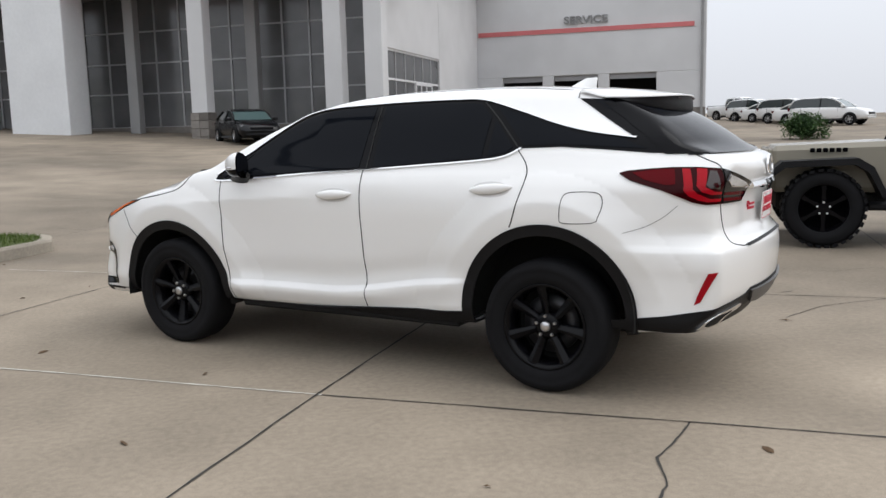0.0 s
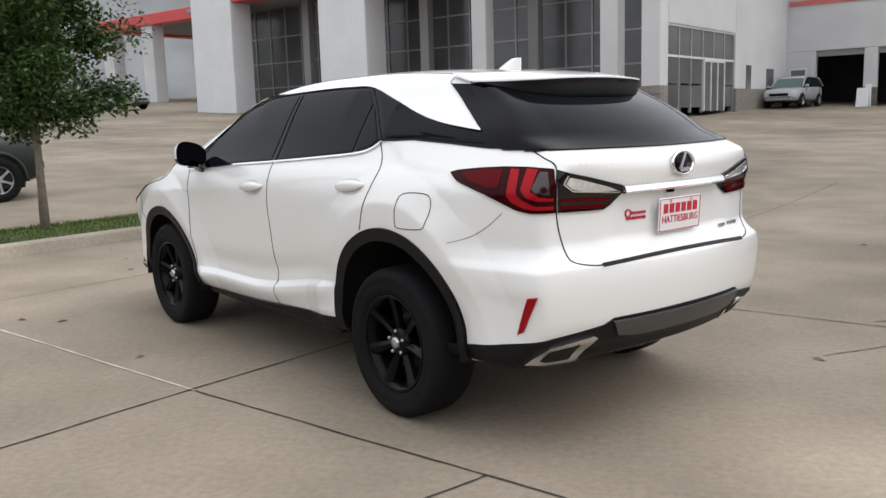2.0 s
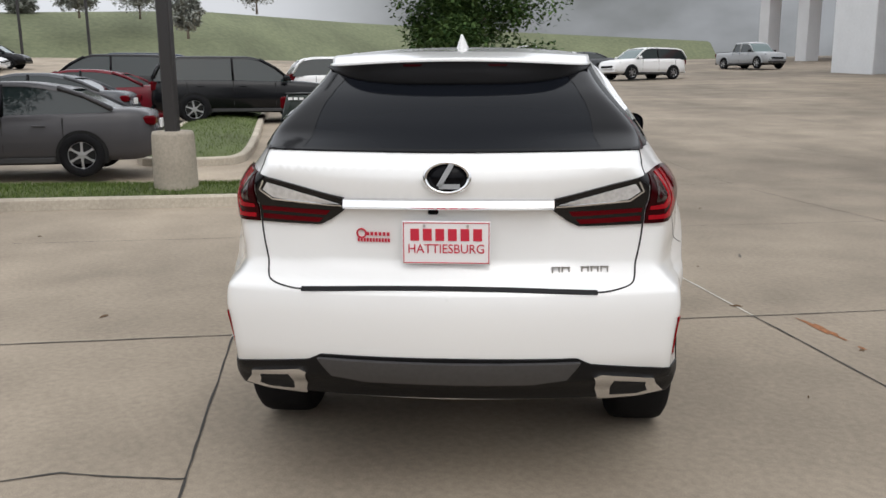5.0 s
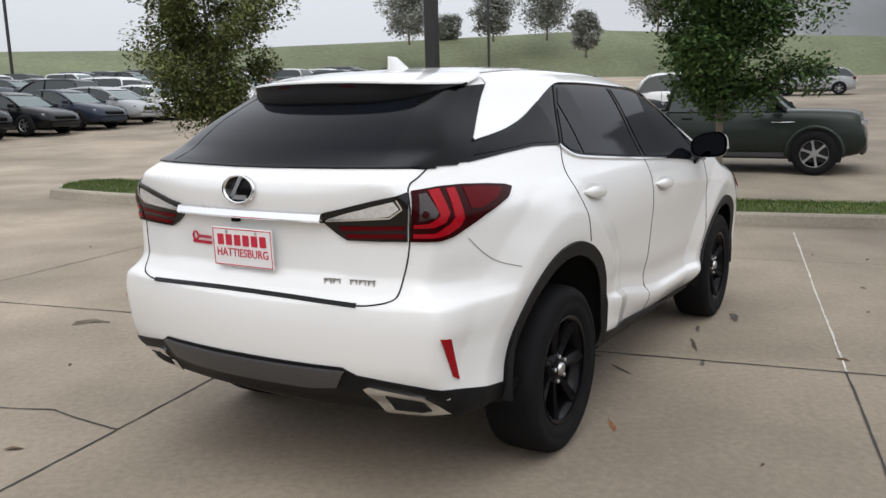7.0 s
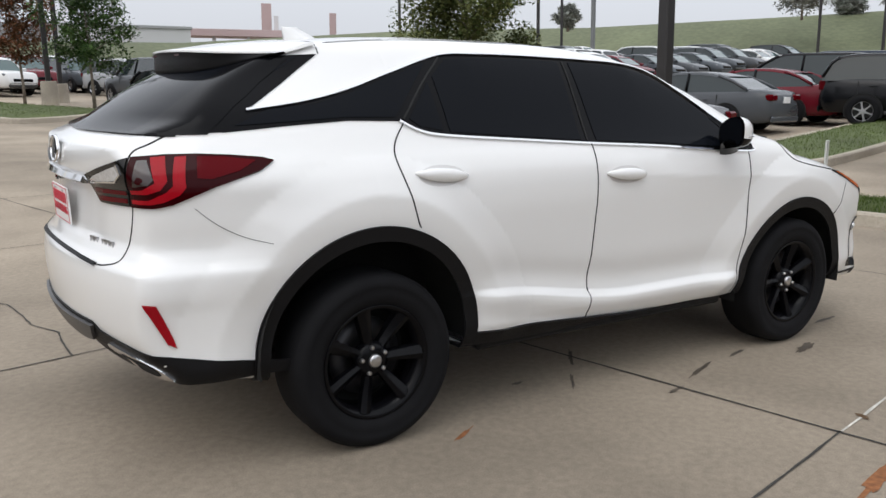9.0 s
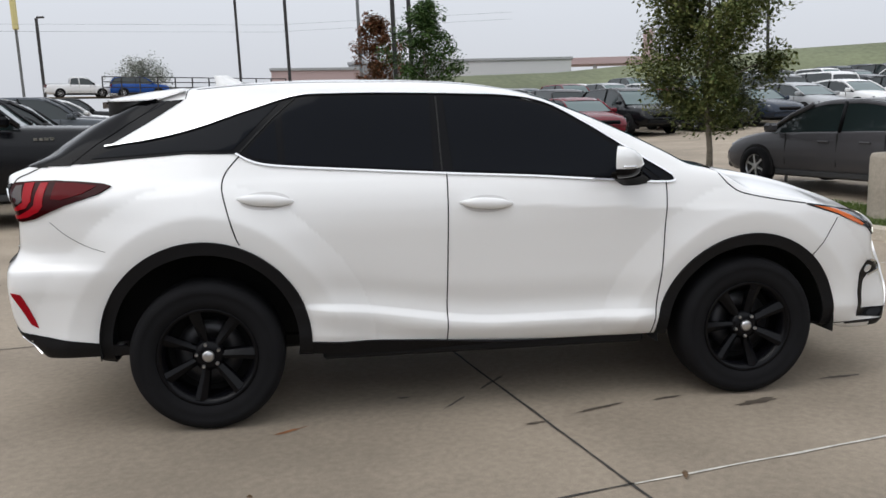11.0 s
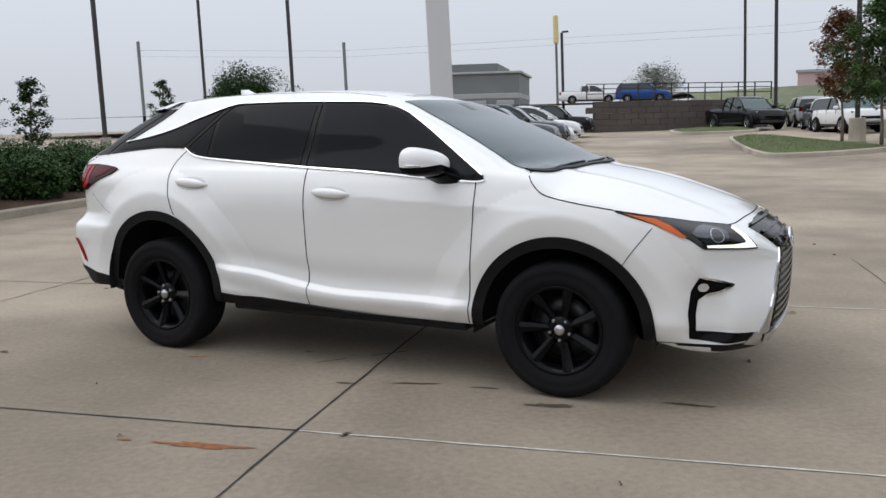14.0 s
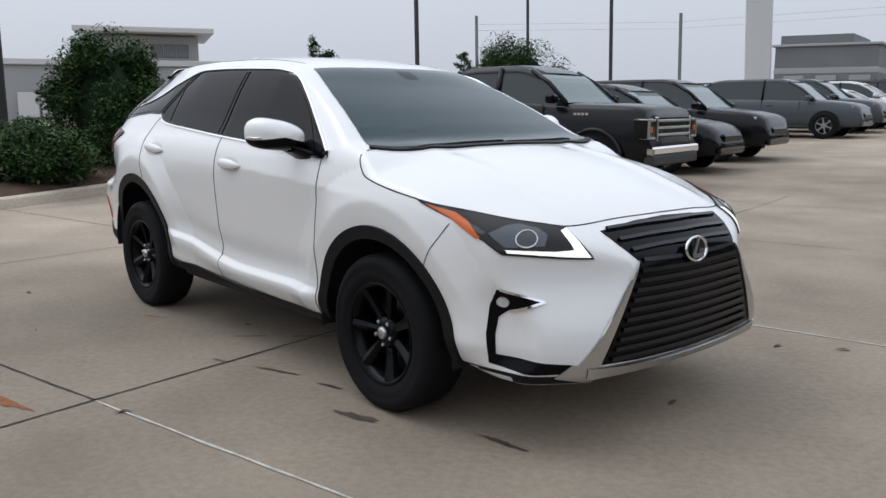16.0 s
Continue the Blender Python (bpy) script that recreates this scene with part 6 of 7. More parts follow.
# planted bed behind the SUV's tail
BED = [(-11.6, 2.6, 1.25, 2.5), (-13.7, 15.5, 1.7, 3.0), (-9.6, 0.75, 0.95, 0.82), (-9.2, -1.5, 0.8, 0.7)]
BED += [tuple(lot(u, v)[:2]) + (r, h * 0.66) for u, v, r, h in ((-10.3, 6.6, 0.95, 1.15), (-10.4, 8.3, 1.0, 1.3), (-10.6, 10.0, 0.95, 1.15), (-10.5, 11.7, 1.05, 1.3), (-10.6, 13.5, 1.0, 1.2), (-12.3, 7.6, 1.1, 1.45), (-12.5, 10.4, 1.15, 1.55), (-12.6, 13.0, 1.1, 1.4), (-15.0, 9.0, 1.2, 1.6), (-10.6, 17.0, 1.0, 1.2), (-14.5, 5.0, 1.0, 1.2))]
for k, (x, y, rx, h) in enumerate(BED):
    mat = LEAF_SHRUB
    big = k < 2
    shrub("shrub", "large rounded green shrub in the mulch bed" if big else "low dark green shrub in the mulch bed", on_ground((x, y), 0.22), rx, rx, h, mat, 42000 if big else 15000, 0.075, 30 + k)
for k, (x, y, h) in enumerate(((-20.5, 13.2, 3.2), (-26.0, 24.5, 3.6), (-32, 20, 4.6))):
    tree("tree", "thin young tree behind the lot", on_ground((x, y), 0.0), h, 1.1, 0.8, LEAF_SHRUB, 2600, 0.12, 50 + k, pointed=0.8, clump=0.4)


# ---- distance: embankment, roads, far trees and buildings ----
def bank(name, label, foot, top_shift, h, mat):
    """A long grass slope: foot line, and how far and high its top lies behind."""
    n = len(foot)
    v = []
    for s, z in ((0, -0.3), (0.15, 0.05), (0.5, 0.55), (0.85, 0.95), (1.0, 1.0), (3.0, 1.0)):
        for (u, vv), (du, dv), hh in zip(foot, top_shift, h):
            p = lot(u + du * s, vv + dv * s)
            g = float(ground_z(min(p.x, 90), min(p.y, 90)))
            v.append((p.x, p.y, g * 0 + 1.2 + (hh * z if z > 0 else z)))
    f = [(r * n + i, (r + 1) * n + i, (r + 1) * n + i + 1, r * n + i + 1) for r in range(5) for i in range(n - 1)]
    return tagged(part(name, v, f, mat), label, "grass bank", kind="structure")


bank("embankment", "long grassy embankment beyond the car lot", [(160, -82), (166, -48), (150, -18), (112, 6), (98, 30), (88, 52), (72, 66), (48, 74), (24, 76), (8, 74)],
     [(26, -6), (26, 4), (26, 12), (26, 14), (24, 18), (20, 22), (12, 24), (4, 22), (0, 18), (-4, 14)], [10.5, 12.6, 13.3, 12.2, 10.4, 9.1, 8.0, 5.2, 4.3, 3.3], HILL_TURF)


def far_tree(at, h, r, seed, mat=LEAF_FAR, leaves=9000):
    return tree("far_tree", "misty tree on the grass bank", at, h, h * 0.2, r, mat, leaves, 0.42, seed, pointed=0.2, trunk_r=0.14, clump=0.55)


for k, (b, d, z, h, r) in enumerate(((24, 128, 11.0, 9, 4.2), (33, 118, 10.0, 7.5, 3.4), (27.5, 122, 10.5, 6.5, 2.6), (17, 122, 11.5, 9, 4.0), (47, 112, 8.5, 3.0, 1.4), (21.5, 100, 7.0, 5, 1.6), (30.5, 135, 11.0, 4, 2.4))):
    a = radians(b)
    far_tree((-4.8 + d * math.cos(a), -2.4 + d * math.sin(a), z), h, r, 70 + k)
# the wood behind the lot, lost in the mist: a plain backdrop far away, mist painted as glow
def mist_material():
    m = bpy.data.materials.new("wood_in_glowing_mist")
    m.use_nodes = True
    n, l = m.node_tree.nodes, m.node_tree.links
    b = n["Principled BSDF"]
    co, mp, tex, rp = n.new("ShaderNodeTexCoord"), n.new("ShaderNodeMapping"), n.new("ShaderNodeTexNoise"), n.new("ShaderNodeValToRGB")
    mp.inputs["Scale"].default_value = (0.030, 0.030, 0.055)
    tex.inputs["Scale"].default_value, tex.inputs["Detail"].default_value = 1.0, 5
    l.new(co.outputs["Object"], mp.inputs[0]), l.new(mp.outputs[0], tex.inputs["Vector"]), l.new(tex.outputs["Fac"], rp.inputs[0])
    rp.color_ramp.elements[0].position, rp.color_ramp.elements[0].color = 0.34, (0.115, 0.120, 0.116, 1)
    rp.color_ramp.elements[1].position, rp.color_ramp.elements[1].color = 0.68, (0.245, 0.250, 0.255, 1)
    # glow blends into sky colour towards one end, where the open sky begins
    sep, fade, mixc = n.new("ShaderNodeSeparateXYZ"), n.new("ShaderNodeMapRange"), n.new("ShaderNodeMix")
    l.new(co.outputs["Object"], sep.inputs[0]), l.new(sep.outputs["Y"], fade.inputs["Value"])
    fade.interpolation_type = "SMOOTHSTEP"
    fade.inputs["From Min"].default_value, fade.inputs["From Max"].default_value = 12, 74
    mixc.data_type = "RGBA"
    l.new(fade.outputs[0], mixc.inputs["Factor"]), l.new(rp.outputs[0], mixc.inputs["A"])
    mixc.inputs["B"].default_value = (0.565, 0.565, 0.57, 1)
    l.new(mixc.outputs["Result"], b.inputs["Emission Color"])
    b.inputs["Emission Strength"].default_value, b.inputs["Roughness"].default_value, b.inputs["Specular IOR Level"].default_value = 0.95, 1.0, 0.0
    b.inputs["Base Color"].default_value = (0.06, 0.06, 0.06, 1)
    return m


wood_rng = random.Random(77)
wv = []
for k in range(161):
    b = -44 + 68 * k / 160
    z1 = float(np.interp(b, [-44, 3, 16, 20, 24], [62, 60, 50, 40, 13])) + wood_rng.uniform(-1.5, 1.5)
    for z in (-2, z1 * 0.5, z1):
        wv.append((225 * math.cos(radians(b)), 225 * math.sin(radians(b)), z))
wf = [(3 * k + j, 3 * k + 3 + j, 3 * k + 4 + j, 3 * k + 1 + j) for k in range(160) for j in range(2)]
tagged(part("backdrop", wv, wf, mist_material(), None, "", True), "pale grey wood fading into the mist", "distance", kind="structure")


def box_house(name, label, category, at, turn, parts):
    root = thing(name, label, category, Matrix.Translation(at) @ Matrix.Rotation(radians(turn), 4, "Z"))
    for nm, x0, x1, y0, y1, z0, z1, mat in parts:
        Solid().box(x0, x1, y0, y1, z0, z1, 0.04).put(nm, mat, root)
    return root


def polar(t_eye, bearing, dist, z):
    return (t_eye[0] + dist * math.cos(radians(bearing)), t_eye[1] + dist * math.sin(radians(bearing)), z)


EYE_B, EYE_C, EYE_D = (-3.04, -3.83), (0.94, -5.52), (4.47, -3.18)
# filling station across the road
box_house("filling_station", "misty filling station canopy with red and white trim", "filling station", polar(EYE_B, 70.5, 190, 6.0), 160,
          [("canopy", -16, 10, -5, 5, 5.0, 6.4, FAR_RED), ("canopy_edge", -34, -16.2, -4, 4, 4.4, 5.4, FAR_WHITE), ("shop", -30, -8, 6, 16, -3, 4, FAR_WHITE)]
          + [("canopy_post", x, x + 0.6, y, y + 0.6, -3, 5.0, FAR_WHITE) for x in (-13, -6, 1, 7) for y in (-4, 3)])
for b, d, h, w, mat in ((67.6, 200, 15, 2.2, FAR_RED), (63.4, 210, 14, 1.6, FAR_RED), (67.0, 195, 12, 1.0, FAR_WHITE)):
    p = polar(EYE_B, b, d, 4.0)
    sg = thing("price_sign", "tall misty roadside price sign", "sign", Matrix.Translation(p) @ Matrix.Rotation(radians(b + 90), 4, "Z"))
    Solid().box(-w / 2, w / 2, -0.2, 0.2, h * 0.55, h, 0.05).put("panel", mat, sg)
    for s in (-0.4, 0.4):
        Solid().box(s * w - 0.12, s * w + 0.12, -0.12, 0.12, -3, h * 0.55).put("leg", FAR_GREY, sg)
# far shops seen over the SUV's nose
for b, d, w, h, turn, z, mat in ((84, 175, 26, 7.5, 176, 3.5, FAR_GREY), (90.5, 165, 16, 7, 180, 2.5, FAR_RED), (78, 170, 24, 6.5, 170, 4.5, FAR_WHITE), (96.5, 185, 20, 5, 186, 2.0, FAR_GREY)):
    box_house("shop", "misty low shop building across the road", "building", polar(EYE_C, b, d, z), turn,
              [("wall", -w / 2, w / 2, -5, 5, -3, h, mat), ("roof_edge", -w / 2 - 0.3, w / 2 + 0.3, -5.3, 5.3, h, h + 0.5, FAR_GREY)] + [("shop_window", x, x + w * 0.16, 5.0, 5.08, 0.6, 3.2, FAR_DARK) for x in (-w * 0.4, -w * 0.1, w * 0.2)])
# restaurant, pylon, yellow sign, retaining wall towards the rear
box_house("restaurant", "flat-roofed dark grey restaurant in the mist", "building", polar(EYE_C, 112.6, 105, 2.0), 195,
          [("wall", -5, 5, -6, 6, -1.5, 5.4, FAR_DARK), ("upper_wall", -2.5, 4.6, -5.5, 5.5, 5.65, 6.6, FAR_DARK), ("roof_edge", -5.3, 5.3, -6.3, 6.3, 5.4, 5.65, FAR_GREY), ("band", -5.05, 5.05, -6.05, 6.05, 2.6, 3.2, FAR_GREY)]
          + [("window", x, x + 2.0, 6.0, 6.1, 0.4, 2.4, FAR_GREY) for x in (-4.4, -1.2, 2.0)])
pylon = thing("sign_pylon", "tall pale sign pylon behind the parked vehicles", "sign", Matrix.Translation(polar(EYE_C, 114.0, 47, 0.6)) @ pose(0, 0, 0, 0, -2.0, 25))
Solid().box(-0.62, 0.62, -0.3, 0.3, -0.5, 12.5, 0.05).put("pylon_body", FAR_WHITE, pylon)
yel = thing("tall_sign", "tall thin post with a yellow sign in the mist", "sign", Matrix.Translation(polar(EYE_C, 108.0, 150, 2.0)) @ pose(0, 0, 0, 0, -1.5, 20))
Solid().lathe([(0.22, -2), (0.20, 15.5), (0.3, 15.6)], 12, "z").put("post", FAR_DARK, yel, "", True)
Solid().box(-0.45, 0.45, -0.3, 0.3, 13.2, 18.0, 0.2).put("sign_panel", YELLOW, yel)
for x, y, h, r in ((-33.4, 27.7, 11, 0.10), (-48.0, 52.0, 12, 0.10), (-37.0, 49.5, 12, 0.11), (-7.8, 81, 12, 0.12), (-2.3, 51, 11, 0.10)):
    light_pole("lamp_post", on_ground((x, y)), h, r, "thin dark lamp post over the lot", 2, True)
for k, (eye, b, d, h, r) in enumerate(((EYE_C, 107.2, 95, 10, 0.13), (EYE_C, 88.0, 90, 12, 0.16), (EYE_D, 136.9, 100, 10, 0.14), (EYE_D, 123.9, 110, 11, 0.16), (EYE_D, 166.3, 24, 8.5, 0.13),
                                      (EYE_B, 80, 38, 9, 0.085), (EYE_B, 46.5, 95, 13, 0.2), (EYE_B, 33.0, 75, 9, 0.09), (EYE_B, 29.5, 70, 9, 0.09), (EYE_B, 59, 70, 9, 0.09), (EYE_B, 50.0, 60, 9, 0.09), (EYE_B, 48.5, 82, 9, 0.10))):
    p = polar(eye, b, d, 0)
    wooden = k in (1, 2, 3, 6)
    z = float(ground_z(min(p[0], 60), min(p[1], 60)))
    light_pole("utility_pole" if wooden else "lamp_post", (p[0], p[1], z), h, r, "wooden utility pole in the mist" if wooden else "thin dark lamp post over the lot", 0 if wooden else 1 + k % 2, not wooden and d < 50, -1.5, FAR_DARK if wooden else None)
wall_a, wall_b = Vector(polar((3.33, -4.66), 107.5, 52, 1.05)), Vector(polar((3.33, -4.66), 96.0, 56, 1.2))
wall_dir = (wall_b - wall_a).normalized()
ret = thing("retaining_wall", "dark block retaining wall with a railing on top", "wall", Matrix.Translation(wall_a) @ Matrix.Rotation(math.atan2(wall_dir.y, wall_dir.x), 4, "Z"), kind="structure")
wall_len = (wall_b - wall_a).length
for row in range(6):
    for k in range(int(wall_len / 0.9) + 1):
        x = k * 0.9 + (0.45 if row % 2 else 0)
        if x + 0.89 < wall_len + 0.5:
            Solid().box(x, x + 0.885, 0, 0.5, -0.4 + row * 0.36, -0.4 + row * 0.36 + 0.352, 0.012).put("wall_block", BLOCK_WALL, ret)
for k in range(12):
    Solid().box(k * wall_len / 11 - 0.03, k * wall_len / 11 + 0.03, 0.2, 0.26, 1.76, 2.8).put("rail_post", POLE_DARK, ret)
for z in (2.2, 2.5, 2.78):
    Solid().box(0, wall_len, 0.21, 0.25, z - 0.025, z + 0.025).put("rail", POLE_DARK, ret)
terrace = part("terrace", [wall_a + Vector((0, 0.3, 1.70)), wall_b + Vector((0, 0.3, 1.55)), wall_b + Vector((-10, 60, 3.2)), wall_a + Vector((-60, 60, 3.2)), wall_a + Vector((-60, 4, 1.8))], [(0, 1, 2, 3, 4)], SLAB)
tagged(terrace, "raised concrete terrace above the wall", "ground", kind="structure")
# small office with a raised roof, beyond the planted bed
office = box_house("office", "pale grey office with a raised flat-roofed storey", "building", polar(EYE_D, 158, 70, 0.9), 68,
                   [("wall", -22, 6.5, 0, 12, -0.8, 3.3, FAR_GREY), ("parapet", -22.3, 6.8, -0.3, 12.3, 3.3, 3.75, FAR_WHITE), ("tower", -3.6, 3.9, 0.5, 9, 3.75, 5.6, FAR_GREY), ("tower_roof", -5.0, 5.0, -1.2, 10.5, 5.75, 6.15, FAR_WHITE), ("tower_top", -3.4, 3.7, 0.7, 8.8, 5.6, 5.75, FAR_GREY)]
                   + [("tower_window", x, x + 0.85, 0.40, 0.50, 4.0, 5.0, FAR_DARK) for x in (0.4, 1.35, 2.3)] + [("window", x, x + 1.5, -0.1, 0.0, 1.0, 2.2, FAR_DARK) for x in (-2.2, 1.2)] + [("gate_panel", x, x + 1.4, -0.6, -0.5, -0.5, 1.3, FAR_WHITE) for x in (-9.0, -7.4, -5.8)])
bush_far = tree("far_tree", "rounded misty tree by the road", polar(EYE_C, 101.5, 115, 2.5), 6, 0.8, 3.6, LEAF_FAR, 7000, 0.34, 222, pointed=0.1, clump=0.6)
wires = Solid()
for z0 in (10.2, 9.4):
    a, b, c = Vector(polar(EYE_C, 135, 120, z0 + 2)), Vector(polar(EYE_C, 108, 110, z0 + 2)), Vector(polar(EYE_C, 78, 105, z0 + 3))
    wires.tube([a, a.lerp(b, 0.5) - Vector((0, 0, 0.8)), b, b.lerp(c, 0.5) - Vector((0, 0, 0.8)), c], 0.010, 5)
tagged(wires.put("power_lines", POLE_DARK), "thin power lines in the mist", "cables")
# hedge and verge in front of the far shops
for k in range(9):
    p = polar(EYE_C, 86 + k * 1.9, 58 + 1.0 * k, 0)
    shrub("hedge", "clipped dark hedge along the lot's edge", (p[0], p[1], float(ground_z(p[0], p[1])) - 0.1), 1.6, 1.3, 1.5, LEAF_SHRUB, 700, 0.16, 300 + k)

shrub("shrub", "rounded dark shrub by the lane", on_ground((1.3, -34.5)), 1.1, 1.1, 1.15, LEAF_SHRUB, 3000, 0.13, 411)

# ---- parked vehicles ----
PAINTS = {"black": (0.005, 0.0055, 0.007), "grey": (0.075, 0.080, 0.088), "silver": (0.34, 0.35, 0.36), "white": (0.72, 0.72, 0.72), "red": (0.12, 0.008, 0.015), "blue": (0.012, 0.060, 0.26), "green": (0.017, 0.023, 0.019), "navy": (0.020, 0.028, 0.045), "sand": (0.25, 0.23, 0.185), "steel": (0.075, 0.085, 0.097), "taupe": (0.060, 0.058, 0.062)}
PAINT = {k: material(f"{k}_car_paint", c, 0.24, coat=0.14, spec=0.22) for k, c in PAINTS.items()}
CAR_GLASS = material("car_glass", (0.016, 0.024, 0.025), 0.05, spec=0.6)
CAR_LAMP = material("car_lamp_glass", (0.30, 0.31, 0.33), 0.12, metal=0.4, coat=0.5)
# lighter than the side glass: reflected sky put into the base colour
CAR_SCREEN = material("car_windscreen", (0.075, 0.115, 0.115), 0.06, spec=0.6)
ALLOY = material("alloy_wheel", (0.48, 0.48, 0.49), 0.3, metal=0.9)
GREY_TRIM = material("grey_bumper_plastic", (0.030, 0.030, 0.031), 0.6)

# kind: length, width, wheelbase, wheel radius, tail overhang, body top (x share, z), roof (x, z), belt height, roof half width share
KINDS = {
    "sedan": dict(l=4.85, w=1.84, wb=2.80, r=0.335, rear=1.10, belt=0.93,
                  top=[(0.0, 0.70), (0.02, 0.98), (0.10, 1.04), (0.20, 1.02), (0.66, 0.97), (0.74, 0.96), (0.90, 0.84), (0.97, 0.70), (1.0, 0.52)],
                  roof=[(0.13, 1.04), (0.28, 1.36), (0.42, 1.445), (0.52, 1.44), (0.60, 1.37), (0.75, 0.97)], pillars=(0.30, 0.46, 0.64)),
    "hatch": dict(l=4.35, w=1.80, wb=2.64, r=0.325, rear=0.80, belt=0.95,
                  top=[(0.0, 0.70), (0.015, 1.0), (0.08, 1.02), (0.66, 0.98), (0.76, 0.95), (0.92, 0.82), (0.98, 0.68), (1.0, 0.5)],
                  roof=[(0.03, 1.02), (0.14, 1.38), (0.36, 1.47), (0.48, 1.46), (0.58, 1.38), (0.77, 0.97)], pillars=(0.20, 0.44, 0.63)),
    "crossover": dict(l=4.75, w=1.90, wb=2.78, r=0.36, rear=0.98, belt=1.08,
                      top=[(0.0, 0.75), (0.015, 1.12), (0.06, 1.15), (0.66, 1.10), (0.75, 1.06), (0.92, 0.95), (0.98, 0.78), (1.0, 0.55)],
                      roof=[(0.02, 1.15), (0.09, 1.60), (0.20, 1.69), (0.46, 1.70), (0.56, 1.62), (0.74, 1.09)], pillars=(0.20, 0.42, 0.61)),
    "boxy": dict(l=4.35, w=1.85, wb=2.57, r=0.36, rear=0.80, belt=1.10,
                 top=[(0.0, 0.8), (0.01, 1.14), (0.05, 1.14), (0.68, 1.12), (0.78, 1.10), (0.95, 1.03), (0.99, 0.92), (1.0, 0.6)],
                 roof=[(0.01, 1.14), (0.05, 1.62), (0.14, 1.70), (0.52, 1.70), (0.58, 1.64), (0.72, 1.12)], pillars=(0.22, 0.42, 0.60)),
    "suv": dict(l=5.10, w=2.00, wb=2.98, r=0.39, rear=1.08, belt=1.15,
                top=[(0.0, 0.8), (0.012, 1.20), (0.05, 1.22), (0.66, 1.18), (0.75, 1.15), (0.93, 1.05), (0.985, 0.90), (1.0, 0.6)],
                roof=[(0.015, 1.22), (0.07, 1.70), (0.18, 1.79), (0.50, 1.80), (0.58, 1.72), (0.73, 1.17)], pillars=(0.20, 0.42, 0.61)),
    "midsize": dict(l=5.24, w=1.90, wb=3.22, r=0.395, rear=1.20, belt=1.18,
                    top=[(0.0, 0.75), (0.008, 1.16), (0.03, 1.18), (0.33, 1.18), (0.66, 1.18), (0.75, 1.18), (0.93, 1.155), (0.972, 1.12), (0.990, 1.02), (1.0, 0.72)],
                    roof=[(0.335, 1.19), (0.355, 1.66), (0.40, 1.78), (0.54, 1.79), (0.61, 1.70), (0.745, 1.17)], pillars=(0.36, 0.50, 0.63)),
    "fullsize": dict(l=5.85, w=2.04, wb=3.70, r=0.415, rear=1.20, belt=1.33,
                     top=[(0.0, 0.8), (0.008, 1.40), (0.03, 1.43), (0.34, 1.43), (0.66, 1.36), (0.74, 1.33), (0.94, 1.29), (0.985, 1.20), (1.0, 0.70)],
                     roof=[(0.335, 1.40), (0.350, 1.82), (0.40, 1.94), (0.56, 1.955), (0.63, 1.86), (0.745, 1.34)], pillars=(0.36, 0.51, 0.64)),
    "pickup": dict(l=5.55, w=1.96, wb=3.45, r=0.40, rear=1.20, belt=1.16,
                   top=[(0.0, 0.7), (0.008, 1.18), (0.03, 1.20), (0.36, 1.20), (0.66, 1.18), (0.75, 1.16), (0.94, 1.07), (0.99, 0.92), (1.0, 0.62)],
                   roof=[(0.365, 1.19), (0.385, 1.74), (0.42, 1.83), (0.56, 1.84), (0.62, 1.76), (0.745, 1.17)], pillars=(0.395, 0.505, 0.63)),
}


def make_wheel(parent, r, w, bright):
    root = Solid().lathe([(r * 0.62, -w / 2), (r * 0.90, -w / 2), (r, -w * 0.36), (r, w * 0.36), (r * 0.90, w / 2), (r * 0.66, w / 2), (r * 0.62, w * 0.40)], 28, "y").put("wheel", RUBBER, parent, "", True)
    rim = Solid().lathe([(r * 0.63, w * 0.42), (r * 0.60, w * 0.30), (r * 0.56, -w * 0.1), (0.0001, -w * 0.12)], 28, "y")
    rim.put("rim", GLOSS_BLACK, root, "", True)
    star = Solid()
    for k in range(6):
        s = Solid()
        for q, hw in ((0.05, 0.070), (0.40, 0.042), (0.60, 0.065)):
            s.v += [(-hw * r * 1.2, w * 0.20, q * r), (-hw * r, w * 0.34, q * r), (hw * r, w * 0.34, q * r), (hw * r * 1.2, w * 0.20, q * r)]
        s.f = [(a + i, a + i + 4, a + i + 5, a + i + 1) for a in (0, 4) for i in range(3)]
        s.turned(Matrix.Rotation(2 * math.pi * k / 6, 4, "Y"))
        star.add(s.v, s.f)
    star.lathe([(0.0001, w * 0.37), (r * 0.16, w * 0.36), (r * 0.18, w * 0.2)], 16, "y")
    star.lathe([(r * 0.635, w * 0.43), (r * 0.60, w * 0.36), (r * 0.585, w * 0.30)], 28, "y")
    star.put("spokes", bright, root)
    return root


